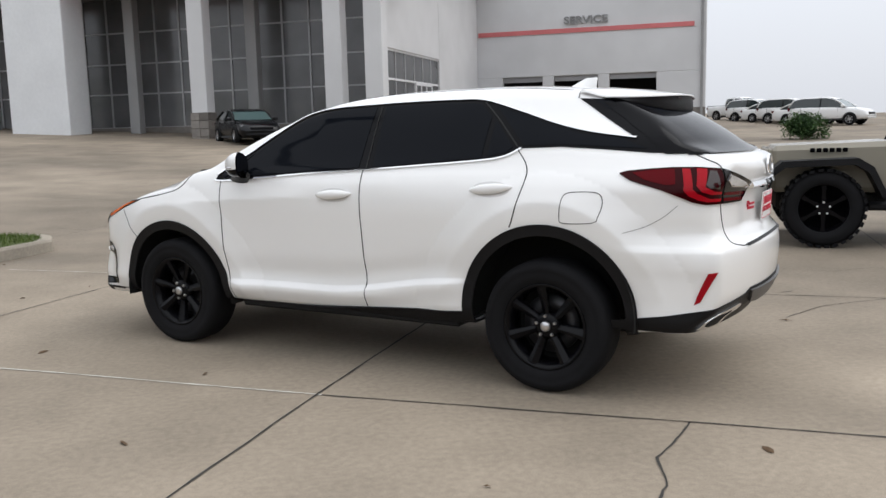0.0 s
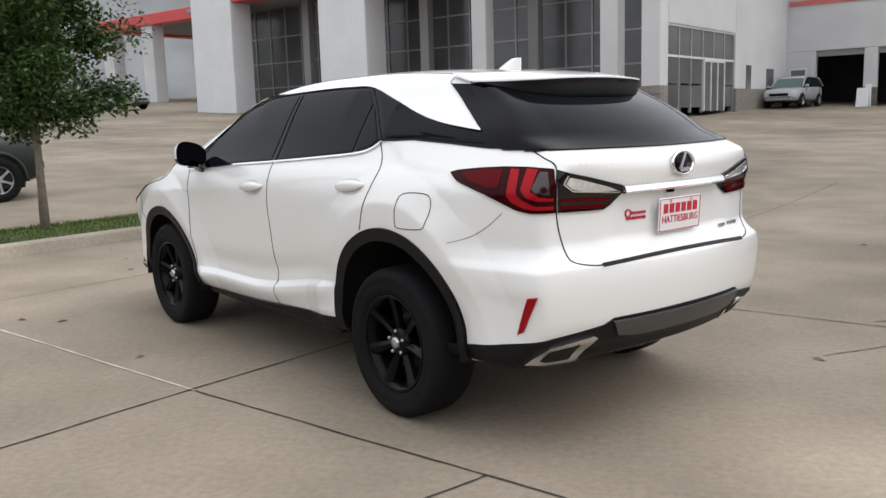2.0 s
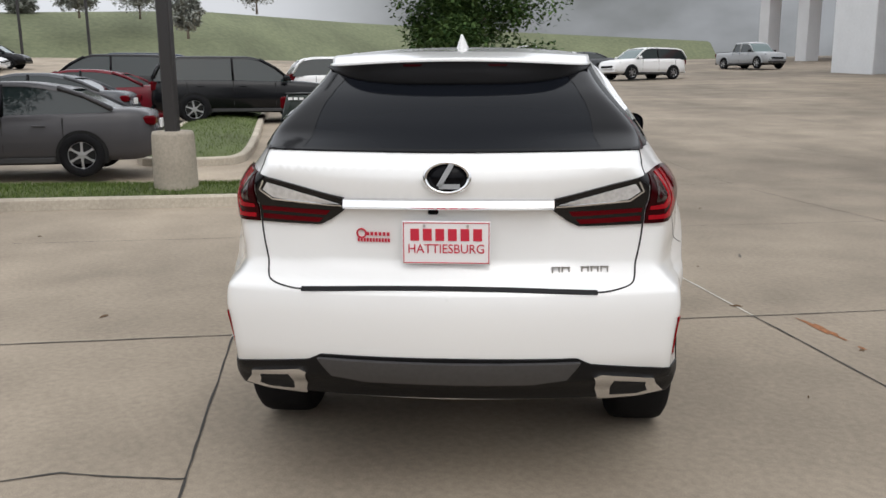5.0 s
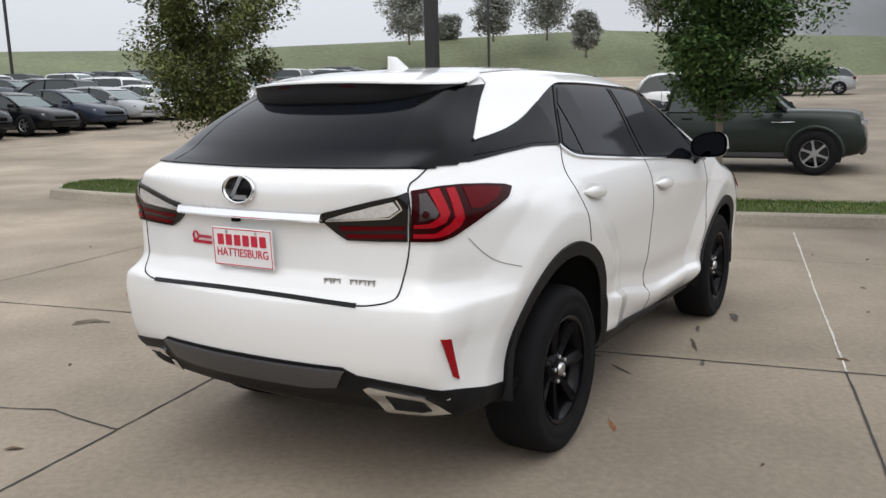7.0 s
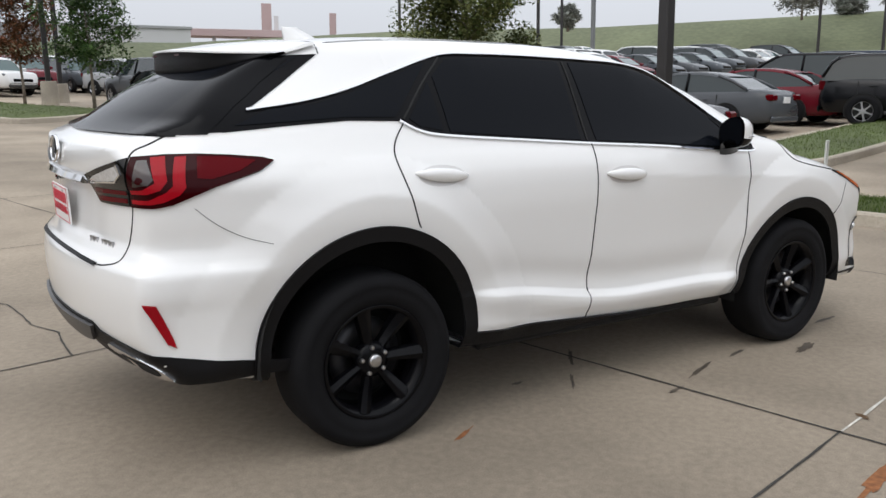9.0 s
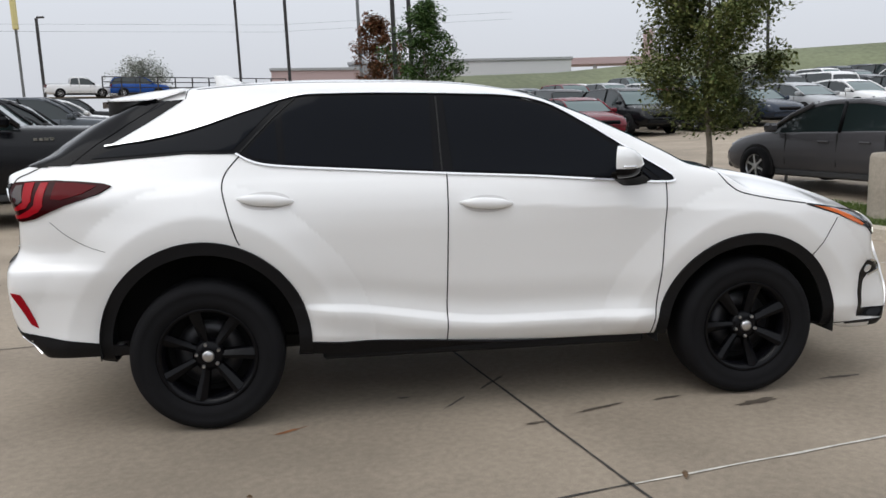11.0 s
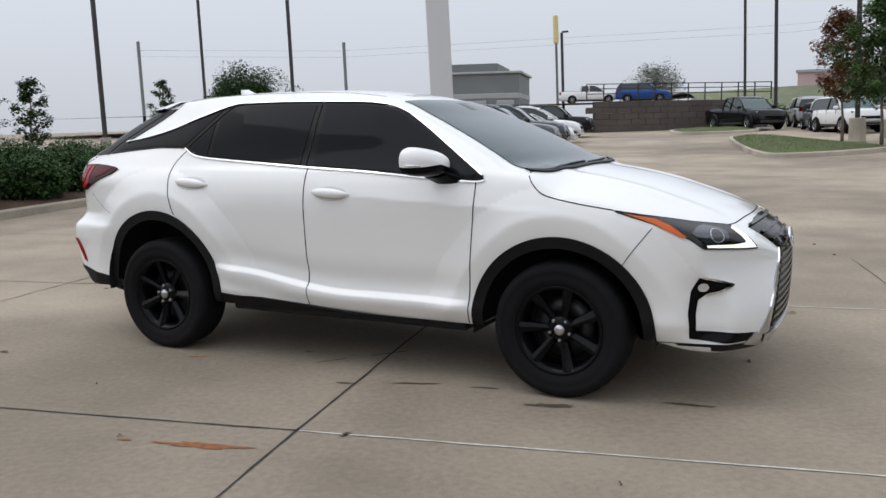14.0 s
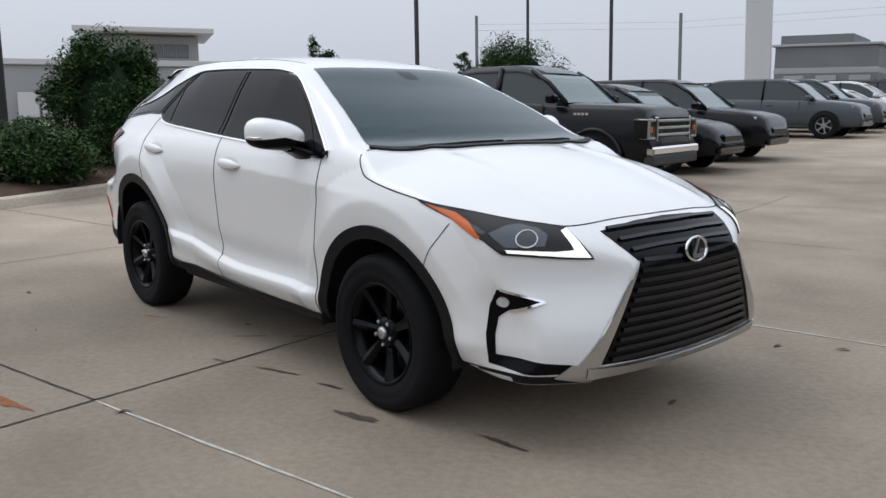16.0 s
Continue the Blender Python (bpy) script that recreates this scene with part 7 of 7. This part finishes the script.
def make_vehicle(kind, paint, label, spokes=None, category="car"):
    """One parked vehicle, nose along +x, standing at its middle on z = 0."""
    k = KINDS[kind]
    L, W, r = k["l"], k["w"], k["r"]
    truck_like = kind in ("pickup", "midsize", "fullsize")
    car = thing(kind if kind in ("sedan", "pickup") else {"midsize": "pickup", "fullsize": "pickup", "hatch": "hatchback", "boxy": "small_suv", "suv": "large_suv"}.get(kind, kind), label, category)
    x0 = -L / 2
    low = 0.24 if kind in ("sedan", "hatch") else 0.34
    n = 44
    rows = []
    for i in range(n):
        s = i / (n - 1)
        zt = float(smooth_curve([a for a, _ in k["top"]], [b for _, b in k["top"]], s))
        e = min(s, 1 - s) * L
        w = W / 2 * (1 - (0.07 if "size" in kind else 0.20) * math.exp(-e / 0.16) - (0.02 if "size" in kind else 0.05) * math.exp(-e / 0.5))
        zb = low + 0.14 * math.exp(-e / 0.12)
        zt = max(zt, zb + 0.1)
        x = x0 + s * L
        half = [(0.0, zb), (w * 0.86, zb), (w * 0.97, zb + 0.10), (w, zb + (zt - zb) * 0.42), (w * 0.985, zb + (zt - zb) * 0.72), (w * 0.95, zt - 0.07), (w * 0.88, zt - 0.015), (w * 0.5, zt + 0.012), (0.0, zt + 0.022)]
        rows.append([(x, y, z) for y, z in half] + [(x, -y, z) for y, z in half[-2:0:-1]])
    m = len(rows[0])
    v = [p for row in rows for p in row]
    axles = (x0 + k["rear"], x0 + k["rear"] + k["wb"])
    f = []
    for i in range(n - 1):
        for j in range(m):
            q = (i * m + j, (i + 1) * m + j, (i + 1) * m + (j + 1) % m, i * m + (j + 1) % m)
            f.append(q)
    f += [tuple(range(m)), tuple(range((n - 1) * m, n * m))[::-1]]
    part("body", v, f, paint, car, "", True)
    if kind in ("pickup", "midsize", "fullsize"):
        rail = 1.205 + (0.225 if kind == "fullsize" else -0.015 if kind == "midsize" else 0)
        Solid().box(x0 + 0.10, x0 + L * 0.33, -W * 0.42, W * 0.42, rail, rail + 0.022, 0.008).put("bed_cover", GREY_TRIM, car)
    # cabin: glass house, painted roof and pillars
    rs, rz = [a for a, _ in k["roof"]], [b for _, b in k["roof"]]
    cab, cn = [], 26
    for i in range(cn):
        s = rs[0] + (rs[-1] - rs[0]) * i / (cn - 1)
        z = float(smooth_curve(rs, rz, s))
        b = k["belt"] + 0.03 * (0.5 - s)
        z = max(z, b)
        lean = (z - b)
        w0, w1 = W / 2 * 0.925, W / 2 * 0.925 - 0.30 * lean
        cab.append((x0 + s * L, b - 0.03, z, w0, w1))
    gv, rv, rf = [], [], []
    for x, b, z, w0, w1 in cab:
        gv += [(x, w0, b), (x, w1, z), (x, w1 * 0.6, z + 0.005), (x, -w1 * 0.6, z + 0.005), (x, -w1, z), (x, -w0, b)]
    for j in (0, 4):
        part("side_glass", gv, [(i * 6 + j, (i + 1) * 6 + j, (i + 1) * 6 + j + 1, i * 6 + j + 1) for i in range(cn - 1)], CAR_GLASS, car, "", False)
    peak = max(rz)
    for name, some, mat in (("windscreen", range(cn // 2, cn - 1), CAR_SCREEN), ("rear_window", range(cn // 2), CAR_GLASS)):
        part(name, gv, [(i * 6 + j, (i + 1) * 6 + j, (i + 1) * 6 + j + 1, i * 6 + j + 1) for i in some for j in (1, 2, 3)], mat, car, "", False)
    rr = [c for c in cab if c[2] > peak - 0.16]
    lip = 0.11 if truck_like else 0.06
    for x, b, z, w0, w1 in rr:
        rv += [(x, w1 + 0.008 + 0.30 * lip, z - lip), (x, w1 + 0.006, z - 0.004), (x, w1 * 0.7, z + 0.022), (x, 0, z + 0.03), (x, -w1 * 0.7, z + 0.022), (x, -w1 - 0.006, z - 0.004), (x, -w1 - 0.008 - 0.30 * lip, z - lip)]
    for i in range(len(rr) - 1):
        rf += [(i * 7 + j, (i + 1) * 7 + j, (i + 1) * 7 + j + 1, i * 7 + j + 1) for j in range(6)]
    part("roof", rv, rf, paint, car, "", True)
    zs = lambda s: float(smooth_curve(rs, rz, s))
    for side in (1, -1):
        for a, b in ((rs[-1], rs[-2] - 0.012), (rs[0], rs[1] + 0.012)):
            p, q = (x0 + a * L, (W / 2 * 0.93) * side, zs(a)), (x0 + b * L, (W / 2 * 0.93 - 0.30 * (zs(b) - k["belt"]) + 0.012) * side, zs(b))
            mid = tuple((c + d) / 2 for c, d in zip(p, q))
            s_mid = (a + b) / 2
            mid = (mid[0], (W / 2 * 0.93 - 0.30 * (zs(s_mid) - k["belt"]) + 0.012) * side, zs(s_mid))
            Solid().tube([p, mid, q], 0.040, 6).put("pillar", paint, car, "", True)
        for a in k["pillars"][1:2]:
            zt = zs(a) - 0.03
            Solid().tube([(x0 + a * L, (W / 2 * 0.925 + 0.006) * side, k["belt"]), (x0 + a * L, (W / 2 * 0.925 - 0.30 * (zt - k["belt"]) + 0.010) * side, zt)], 0.050 if truck_like else 0.032, 6).put("pillar", paint if truck_like else GLOSS_BLACK, car, "", True)
        for a, wd in ((k["pillars"][0] - 0.02, 0), (k["pillars"][1], 0), (k["pillars"][2] + 0.035, 0)):
            Solid().box(x0 + a * L - 0.006, x0 + a * L + 0.006, (W / 2 * 0.985 - 0.004) * side - 0.008, (W / 2 * 0.985 - 0.004) * side + 0.012, low + 0.16, k["belt"] - 0.02).put("door_gap", GAP, car)
        for a in (k["pillars"][0] + 0.03, k["pillars"][1] + 0.03):
            Solid().box(x0 + a * L, x0 + a * L + 0.20, W / 2 * side * 0.99 - 0.02, W / 2 * side * 0.99 + 0.03, k["belt"] - 0.16, k["belt"] - 0.125, 0.01).put("door_handle", paint, car)
        mx = x0 + (rs[-1] - 0.03) * L
        Solid().box(mx - 0.09, mx + 0.09, W / 2 * side + (0.0 if side > 0 else -0.20), W / 2 * side + (0.20 if side > 0 else 0.0), k["belt"] + 0.0, k["belt"] + 0.15, 0.04).put("mirror", GLOSS_BLACK if kind in ("pickup", "midsize", "fullsize") else paint, car)
        lamp_z = (0.63, 0.72) if low < 0.3 else (0.87, 0.98)
        body_x = x0 + L * float(np.interp(-lamp_z[1], [-b for _, b in k["top"][-4:]], [a for a, _ in k["top"][-4:]]))
        wedge = Solid().box(body_x - 0.20, body_x + 0.035, W / 2 * 0.46, W / 2 * 0.90, lamp_z[0], lamp_z[1], 0.02)
        wedge.v = [(x - 0.16 * max(0.0, y / (W / 2) - 0.46), y * side, z + 0.10 * (body_x + 0.035 - x)) for x, y, z in wedge.v]
        wedge.f = [q[::side] for q in wedge.f]
        wedge.put("headlamp", CAR_LAMP, car)
        Solid().box(x0 - 0.005, x0 + L * 0.045, W / 2 * side * 0.70 - 0.15, W / 2 * side * 0.70 + 0.15, (0.78 if low < 0.3 else 0.90), (0.93 if low < 0.3 else 1.14), 0.03).put("tail_lamp", RED_LENS, car)
        Solid().box(axles[0] + r * 1.15, axles[1] - r * 1.15, W / 2 * 0.93 * side - 0.03, W / 2 * 0.93 * side + 0.03, low - 0.03, low + 0.07, 0.02).put("sill", GREY_TRIM, car)
    bumper = GREY_TRIM if truck_like or kind == "boxy" else paint
    Solid().box(x0 + L - 0.10, x0 + L + 0.004, -W * 0.27, W * 0.27, low + 0.25, low + 0.42, 0.04).put("grille", GLOSS_BLACK, car)
    Solid().box(x0 + L - 0.12, x0 + L + 0.006, -W * 0.38, W * 0.38, low + 0.03, low + 0.20, 0.05).put("front_bumper", bumper, car)
    Solid().box(x0 - 0.02, x0 + 0.06, -W * 0.40, W * 0.40, low + 0.02, low + 0.18, 0.04).put("rear_bumper", bumper, car)
    Solid().box(x0 - 0.025, x0 + 0.01, -0.16, 0.16, 0.72 if low < 0.3 else 0.80, 0.87 if low < 0.3 else 0.95, 0.005).put("plate", PLATE_WHITE, car)
    Solid().box(axles[0] - 0.3, axles[1] + 0.3, -W * 0.36, W * 0.36, low - 0.06, low + 0.12).put("underbody", WELL, car)
    for ax in axles:
        for side in (1, -1):
            arc = [(ax + r * 1.15 * math.cos(t), r + r * 1.15 * math.sin(t)) for t in np.linspace(-0.35, math.pi + 0.35, 24)]
            y0, y1 = sorted((W * 0.36 * side, (W / 2 + 0.004) * side))
            Solid().prism(arc, y0, y1).put("wheel_well", WELL, car, "dark wheel arch")
            if truck_like:
                lip = [(ax + r * 1.20 * math.cos(t), (W / 2 + 0.006) * side, r + r * 1.20 * math.sin(t)) for t in np.linspace(-0.10, math.pi + 0.10, 20)]
                Solid().tube(lip, 0.040, 6).put("arch_flare", paint, car, "", True)
    first = make_wheel(car, r, 0.23, spokes or ALLOY)
    first.matrix_basis = pose(axles[0], W / 2 - 0.058, r)
    for ax, side in ((axles[1], 1), (axles[0], -1), (axles[1], -1)):
        o = copy_thing(first, pose(ax, side * (W / 2 - 0.058), r, 0, 11, 180 if side < 0 else 0))
        o.parent = car
    return car


def park(car, at, heading, z=None):
    car.matrix_basis = Matrix.Translation((at[0], at[1], float(ground_z(at[0], at[1])) if z is None else z)) @ Matrix.Rotation(radians(heading), 4, "Z")
    return car


def repaint(car, paint):
    """A copy that shares meshes takes a coat of its own."""
    for o in car.children_recursive:
        if o.name.split(".")[0] in ("body", "roof", "pillar", "arch_flare", "door_handle", "mirror", "front_bumper", "rear_bumper") and o.material_slots and o.data.materials[0].name.endswith("_car_paint"):
            o.material_slots[0].link = "OBJECT"
            o.material_slots[0].material = paint
    return car


truck = park(make_vehicle("midsize", PAINT["green"], "dark green pickup truck with off-road wheels", ALLOY, "pickup truck"), (12.70, 1.70), -86.5, 0.20)
for s in (1, -1):
    bars(truck, PLATE_WHITE, -2.45, -2.12, 1.075, 1.125, 3, y=0.0, m=pose(0, 0.948 * s, 0))
    Solid().box(1.05, 1.45, 0.945 * s - 0.012, 0.945 * s + 0.012, 0.945, 0.965, 0.004).put("door_badge", CHROME, truck)
grey_sedan = park(make_vehicle("sedan", PAINT["taupe"], "dark grey sedan with chrome window trim", None), (8.08, 7.86), 106, 0.16)
black_coupe = park(make_vehicle("sedan", PAINT["black"], "black sedan parked before the showroom", None), (23.2, -24.0), 148)
silver_car = park(make_vehicle("crossover", PAINT["silver"], "silver crossover parked at the service doors", None), tuple(lot(11.0, -46.2)[:2]), 100)
big_pickup = park(make_vehicle("fullsize", PAINT["black"], "black full-size pickup truck with chrome grille", ALLOY, "pickup truck"), (-6.5, 8.2), math.degrees(LOT), 0.10)
Solid().box(2.76, 2.905, -0.70, 0.70, 0.70, 1.15, 0.04).put("grille_mesh", GLOSS_BLACK, big_pickup, "black mesh grille")
for z in (0.84, 0.95, 1.06):
    Solid().box(2.86, 2.925, -0.66, 0.66, z - 0.020, z + 0.020, 0.008).put("grille_bar", SATIN, big_pickup)
for y in (-0.69, 0.65):
    Solid().box(2.86, 2.92, y, y + 0.04, 0.74, 1.12, 0.008).put("grille_bar", SATIN, big_pickup)
Solid().box(2.84, 2.985, -0.95, 0.95, 0.52, 0.66, 0.03).put("chrome_bumper", CHROME, big_pickup, "chrome front bumper")
Solid().box(2.80, 2.975, -0.93, 0.93, 0.36, 0.53, 0.03).put("bumper_valance", GREY_TRIM, big_pickup)
for s in (1, -1):
    Solid().box(2.62, 2.905, 0.86 * s - 0.125, 0.86 * s + 0.125, 0.76, 1.10, 0.03).put("headlamp", LAMP_SMOKE, big_pickup, "dark headlamp with a bright C-shaped border")
    for y0, y1, z0, z1 in ((-0.12, 0.12, 1.05, 1.085), (-0.12, 0.12, 0.775, 0.81), (0.085, 0.12, 0.81, 1.05)):
        a, b = sorted((0.86 * s + y0 * s, 0.86 * s + y1 * s))
        Solid().box(2.72, 2.915, a, b, z0, z1, 0.006).put("headlamp_border", CAR_LAMP, big_pickup)
    Solid().box(2.76, 2.912, 0.89 * s - 0.05, 0.89 * s + 0.05, 0.87, 0.98, 0.015).put("amber_lens", AMBER, big_pickup)
    bars(big_pickup, CHROME, 1.60, 1.88, 1.14, 1.18, 4, y=0.0, m=pose(0, 1.012 * s, 0))
Solid().box(-0.25, 0.0, 0.0, 0.006, 0, 0.28).put("window_sticker", material("pale_blue_sticker", (0.45, 0.58, 0.75), 0.5), big_pickup, "pale blue window sticker", False, pose(-0.42, -0.925, 1.47, 14, 0, 0))

row = [("crossover", "black", "black SUV with a chrome slotted grille"), ("suv", "black", "black large SUV in the row of vehicles"), (None, None, None), (None, None, None), ("suv", "steel", "slate grey large SUV with silver wheels"), ("suv", "grey", "dark grey SUV in the row of vehicles"),
       ("sedan", "white", "white sedan in the row of vehicles"), ("crossover", "white", "white crossover in the row of vehicles"), (None, None, None), ("boxy", "black", "black boxy SUV at the end of the row")]
front = Vector((-3.7, 8.8, 0))
templates = {}


def from_template(kind, paint, label):
    if kind not in templates:
        templates[kind] = make_vehicle(kind, PAINT[paint], label)
        return templates[kind]
    c = repaint(copy_thing(templates[kind], Matrix()), PAINT[paint])
    return tagged(c, label)


for k, (kind, paint, label) in enumerate(row):
    if not kind:
        continue
    nose = front + V * (3.1 * (k + 1))
    c = nose - U * (KINDS[kind]["l"] / 2)
    tagged(park(from_template(kind, paint, label), (c.x, c.y), math.degrees(LOT)), group="row of vehicles for sale")

# the far side of the lot: rows of cars for sale
car_rng = random.Random(8)
FIRST = {0: ("hatch", "black"), 1: ("sedan", "red"), 2: ("crossover", "black"), 3: ("sedan", "black")}
NAMES = {"sedan": "sedan", "hatch": "hatchback", "crossover": "crossover", "boxy": "boxy small SUV", "suv": "large SUV", "pickup": "pickup truck"}


def fill_row(v, u0, u1, heading, first=None, skip=0.08, step=2.85, pool=("sedan", "sedan", "hatch", "crossover", "crossover", "suv", "boxy"), colours=("black", "grey", "white", "silver", "steel", "red", "navy", "black", "grey", "white")):
    u, k = u0, 0
    while u < u1:
        if first and k in first:
            kind, paint = first[k]
        else:
            kind, paint = car_rng.choice(pool), car_rng.choice(colours)
        if car_rng.random() > skip or (first and k in first):
            p = lot(u, v + car_rng.uniform(-0.25, 0.25))
            tagged(park(from_template(kind, paint, f"{paint} {NAMES[kind]} in a row of cars for sale"), (p.x, p.y), math.degrees(LOT) + heading + car_rng.uniform(-1.5, 1.5)), group="rows of cars for sale")
        u += step
        k += 1


fill_row(7.6, 17.0, 27, 90, {0: ("sedan", "grey"), 1: ("sedan", "red"), 2: ("suv", "black"), 3: ("suv", "navy")}, 0.0)
fill_row(23.0, 10.9, 62, -90, FIRST, step=2.6)
fill_row(28.4, 12.6, 60, 90)
fill_row(42.5, 10.0, 64, -90)
fill_row(48.0, 10.0, 62, 90)
fill_row(61.0, 12.0, 56, -90)
for kind, paint, p, hd, label in (("boxy", "white", (1.9, 40.5), -62, "white boxy small SUV near the far island"), ("crossover", "silver", (7.6, 39.0), -60, "silver crossover near the far island"), ("pickup", "black", (-3.6, 46.5), -50, "black pickup truck near the far island"),
                                  ("pickup", "white", (70.0, -2.2), 12, "white pickup truck across the lot"), ("sedan", "grey", (57.7, -5.7), 86, "grey sedan driving lane of the lot"), ("suv", "white", (46.0, -8.2), 120, "white SUV across the lot"),
                                  ("pickup", "silver", (58.0, -17.6), 205, "silver pickup truck beyond the showroom"), ("hatch", "silver", (46.0, 4.6), 95, "silver hatchback across the lot"), ("crossover", "white", (24.5, 4.9), -70, "white crossover behind the green pickup"),
                                  ("suv", "black", (19.0, 7.2), -66, "black SUV behind the green pickup")):
    park(from_template(kind, paint, label), p, hd)
for b, d, kind, paint, hd, label in ((107.2, 85, "pickup", "white", 20, "white pickup truck parked above the retaining wall"), (103.7, 84, "suv", "blue", 15, "bright blue SUV parked above the retaining wall")):
    p = polar((3.33, -4.66), b, d, 0)
    park(from_template(kind, paint, label), p, hd, 3.42)
for k in range(6):
    kind = ("pickup", "crossover", "sedan", "crossover", "sedan", "crossover")[k]
    a = radians(-79.8 - 1.05 * k)
    d = 74 - 3.2 * k
    tagged(park(from_template(kind, "white", f"white {NAMES[kind]} parked along the lane"), (-3.16 + d * math.cos(a), 5.14 + d * math.sin(a)), 150 + 3 * k), group="white cars along the lane")


# open-top off-roader beside the path
def build_offroader():
    car = thing("off_roader", "sand coloured off-road vehicle with black fenders and knobbly tyres", "off-road vehicle")
    sand = PAINT["sand"]
    Solid().box(-1.75, 0.40, -0.78, 0.78, 0.55, 1.12, 0.05).put("tub", sand, car)
    hood = Solid().box(0.38, 1.78, -0.68, 0.68, 0.62, 1.21, 0.06)
    hood.v = [(x, y * (1 - 0.10 * (x > 1.4)), z - 0.04 * (x > 1.4) * (z > 1)) for x, y, z in hood.v]
    hood.put("hood", sand, car)
    Solid().box(1.77, 1.83, -0.60, 0.60, 0.58, 1.15, 0.03).put("grille", sand, car)
    for k in range(7):
        Solid().box(1.83, 1.84, -0.30 + k * 0.1 - 0.025, -0.30 + k * 0.1 + 0.025, 0.72, 1.0).put("grille_slot", GLOSS_BLACK, car)
    for s in (1, -1):
        Solid().lathe([(0.0001, 1.86), (0.09, 1.85), (0.105, 1.82)], 18, "x", (0, 0.45 * s, 0.90)).put("headlamp", LAMP_CLEAR, car, "", True)
        for ax in (1.22, -1.20):
            outer = [(ax + 0.66, 0.66), (ax + 0.60, 0.88), (ax + 0.46, 1.00), (ax - 0.34, 1.03), (ax - 0.50, 0.93), (ax - 0.66, 0.60)]
            inner = [(ax - 0.60, 0.58), (ax - 0.45, 0.87), (ax - 0.31, 0.955), (ax + 0.42, 0.93), (ax + 0.54, 0.84), (ax + 0.60, 0.65)]
            y0, y1 = sorted((0.62 * s, 0.99 * s))
            edge = outer + inner
            v = [(x, y0, z) for x, z in edge] + [(x, y1, z) for x, z in edge]
            n = len(edge)
            part("fender", v, [(i, (i + 1) % n, (i + 1) % n + n, i + n) for i in range(n)] + [(i, i + 1, n - 2 - i, n - 1 - i) for i in range(5)] + [(i + 1 + n, i + n, 2 * n - 1 - i, 2 * n - 2 - i) for i in range(5)], CLAD, car, "black flared fender", False)
        Solid().box(-0.80, 0.75, 0.72 * s - 0.06, 0.72 * s + 0.06, 0.42, 0.52, 0.03).put("rock_rail", CLAD, car)
        bars(car, GLOSS_BLACK, 0.95, 1.37, 1.09, 1.14, 6, y=0.0, name="hood_lettering", m=pose(0, 0.683 * s, 0))
        Solid().box(1.84, 1.90, 0.86 * s - 0.06, 0.86 * s + 0.06, 0.76, 0.86, 0.02).put("turn_signal", AMBER, car)
        Solid().tube([(0.36, 0.70 * s, 1.1), (0.06, 0.66 * s, 1.72), (-1.4, 0.66 * s, 1.74), (-1.5, 0.70 * s, 1.1)], 0.035, 8).put("roll_bar", CLAD, car, "", True)
    Solid().box(1.84, 2.10, -0.78, 0.78, 0.52, 0.70, 0.04).put("front_bumper", CLAD, car)
    Solid().tube([(2.02, 0.66, 0.68), (2.02, 0.66, 0.80), (2.10, 0.66, 0.80)], 0.022, 6).put("tow_hook", GLOSS_BLACK, car)
    Solid().box(0.06, 0.13, -0.64, 0.64, 1.12, 1.70, 0.02).put("windscreen", CAR_GLASS, car)
    Solid().box(-1.65, 0.10, -0.68, 0.68, 1.70, 1.80, 0.04).put("soft_top", CLAD, car)
    Solid().box(-1.5, 1.7, -0.42, 0.42, 0.40, 0.60, 0.02).put("chassis", WELL, car)
    w = make_wheel(car, 0.44, 0.30, GLOSS_BLACK)
    knobs = Solid()
    for k in range(30):
        b = Solid().box(-0.028, 0.028, -0.16, -0.02, 0.425, 0.455).turned(Matrix.Rotation(2 * math.pi * k / 30, 4, "Y"))
        knobs.add(b.v, b.f)
        b = Solid().box(-0.028, 0.028, 0.02, 0.16, 0.425, 0.455).turned(Matrix.Rotation(2 * math.pi * (k + 0.5) / 30, 4, "Y"))
        knobs.add(b.v, b.f)
    tagged(knobs.put("tread", RUBBER, w), kind="stuff")
    for k in range(5):
        a = 2 * math.pi * k / 5
        Solid().lathe([(0.0001, 0.12), (0.012, 0.115), (0.014, 0.08)], 8, "y", (0.07 * math.sin(a), 0, 0.07 * math.cos(a))).put("wheel_nut", SATIN, w)
    w.matrix_basis = pose(1.22, 0.80, 0.455)
    for x, s in ((1.22, -1), (-1.20, 1), (-1.20, -1)):
        o = copy_thing(w, pose(x, 0.80 * s, 0.455, 0, 13, 180 if s < 0 else 0))
        o.parent = car
    return car


jeep = park(build_offroader(), (-3.20, -6.62), 12, 0.0)
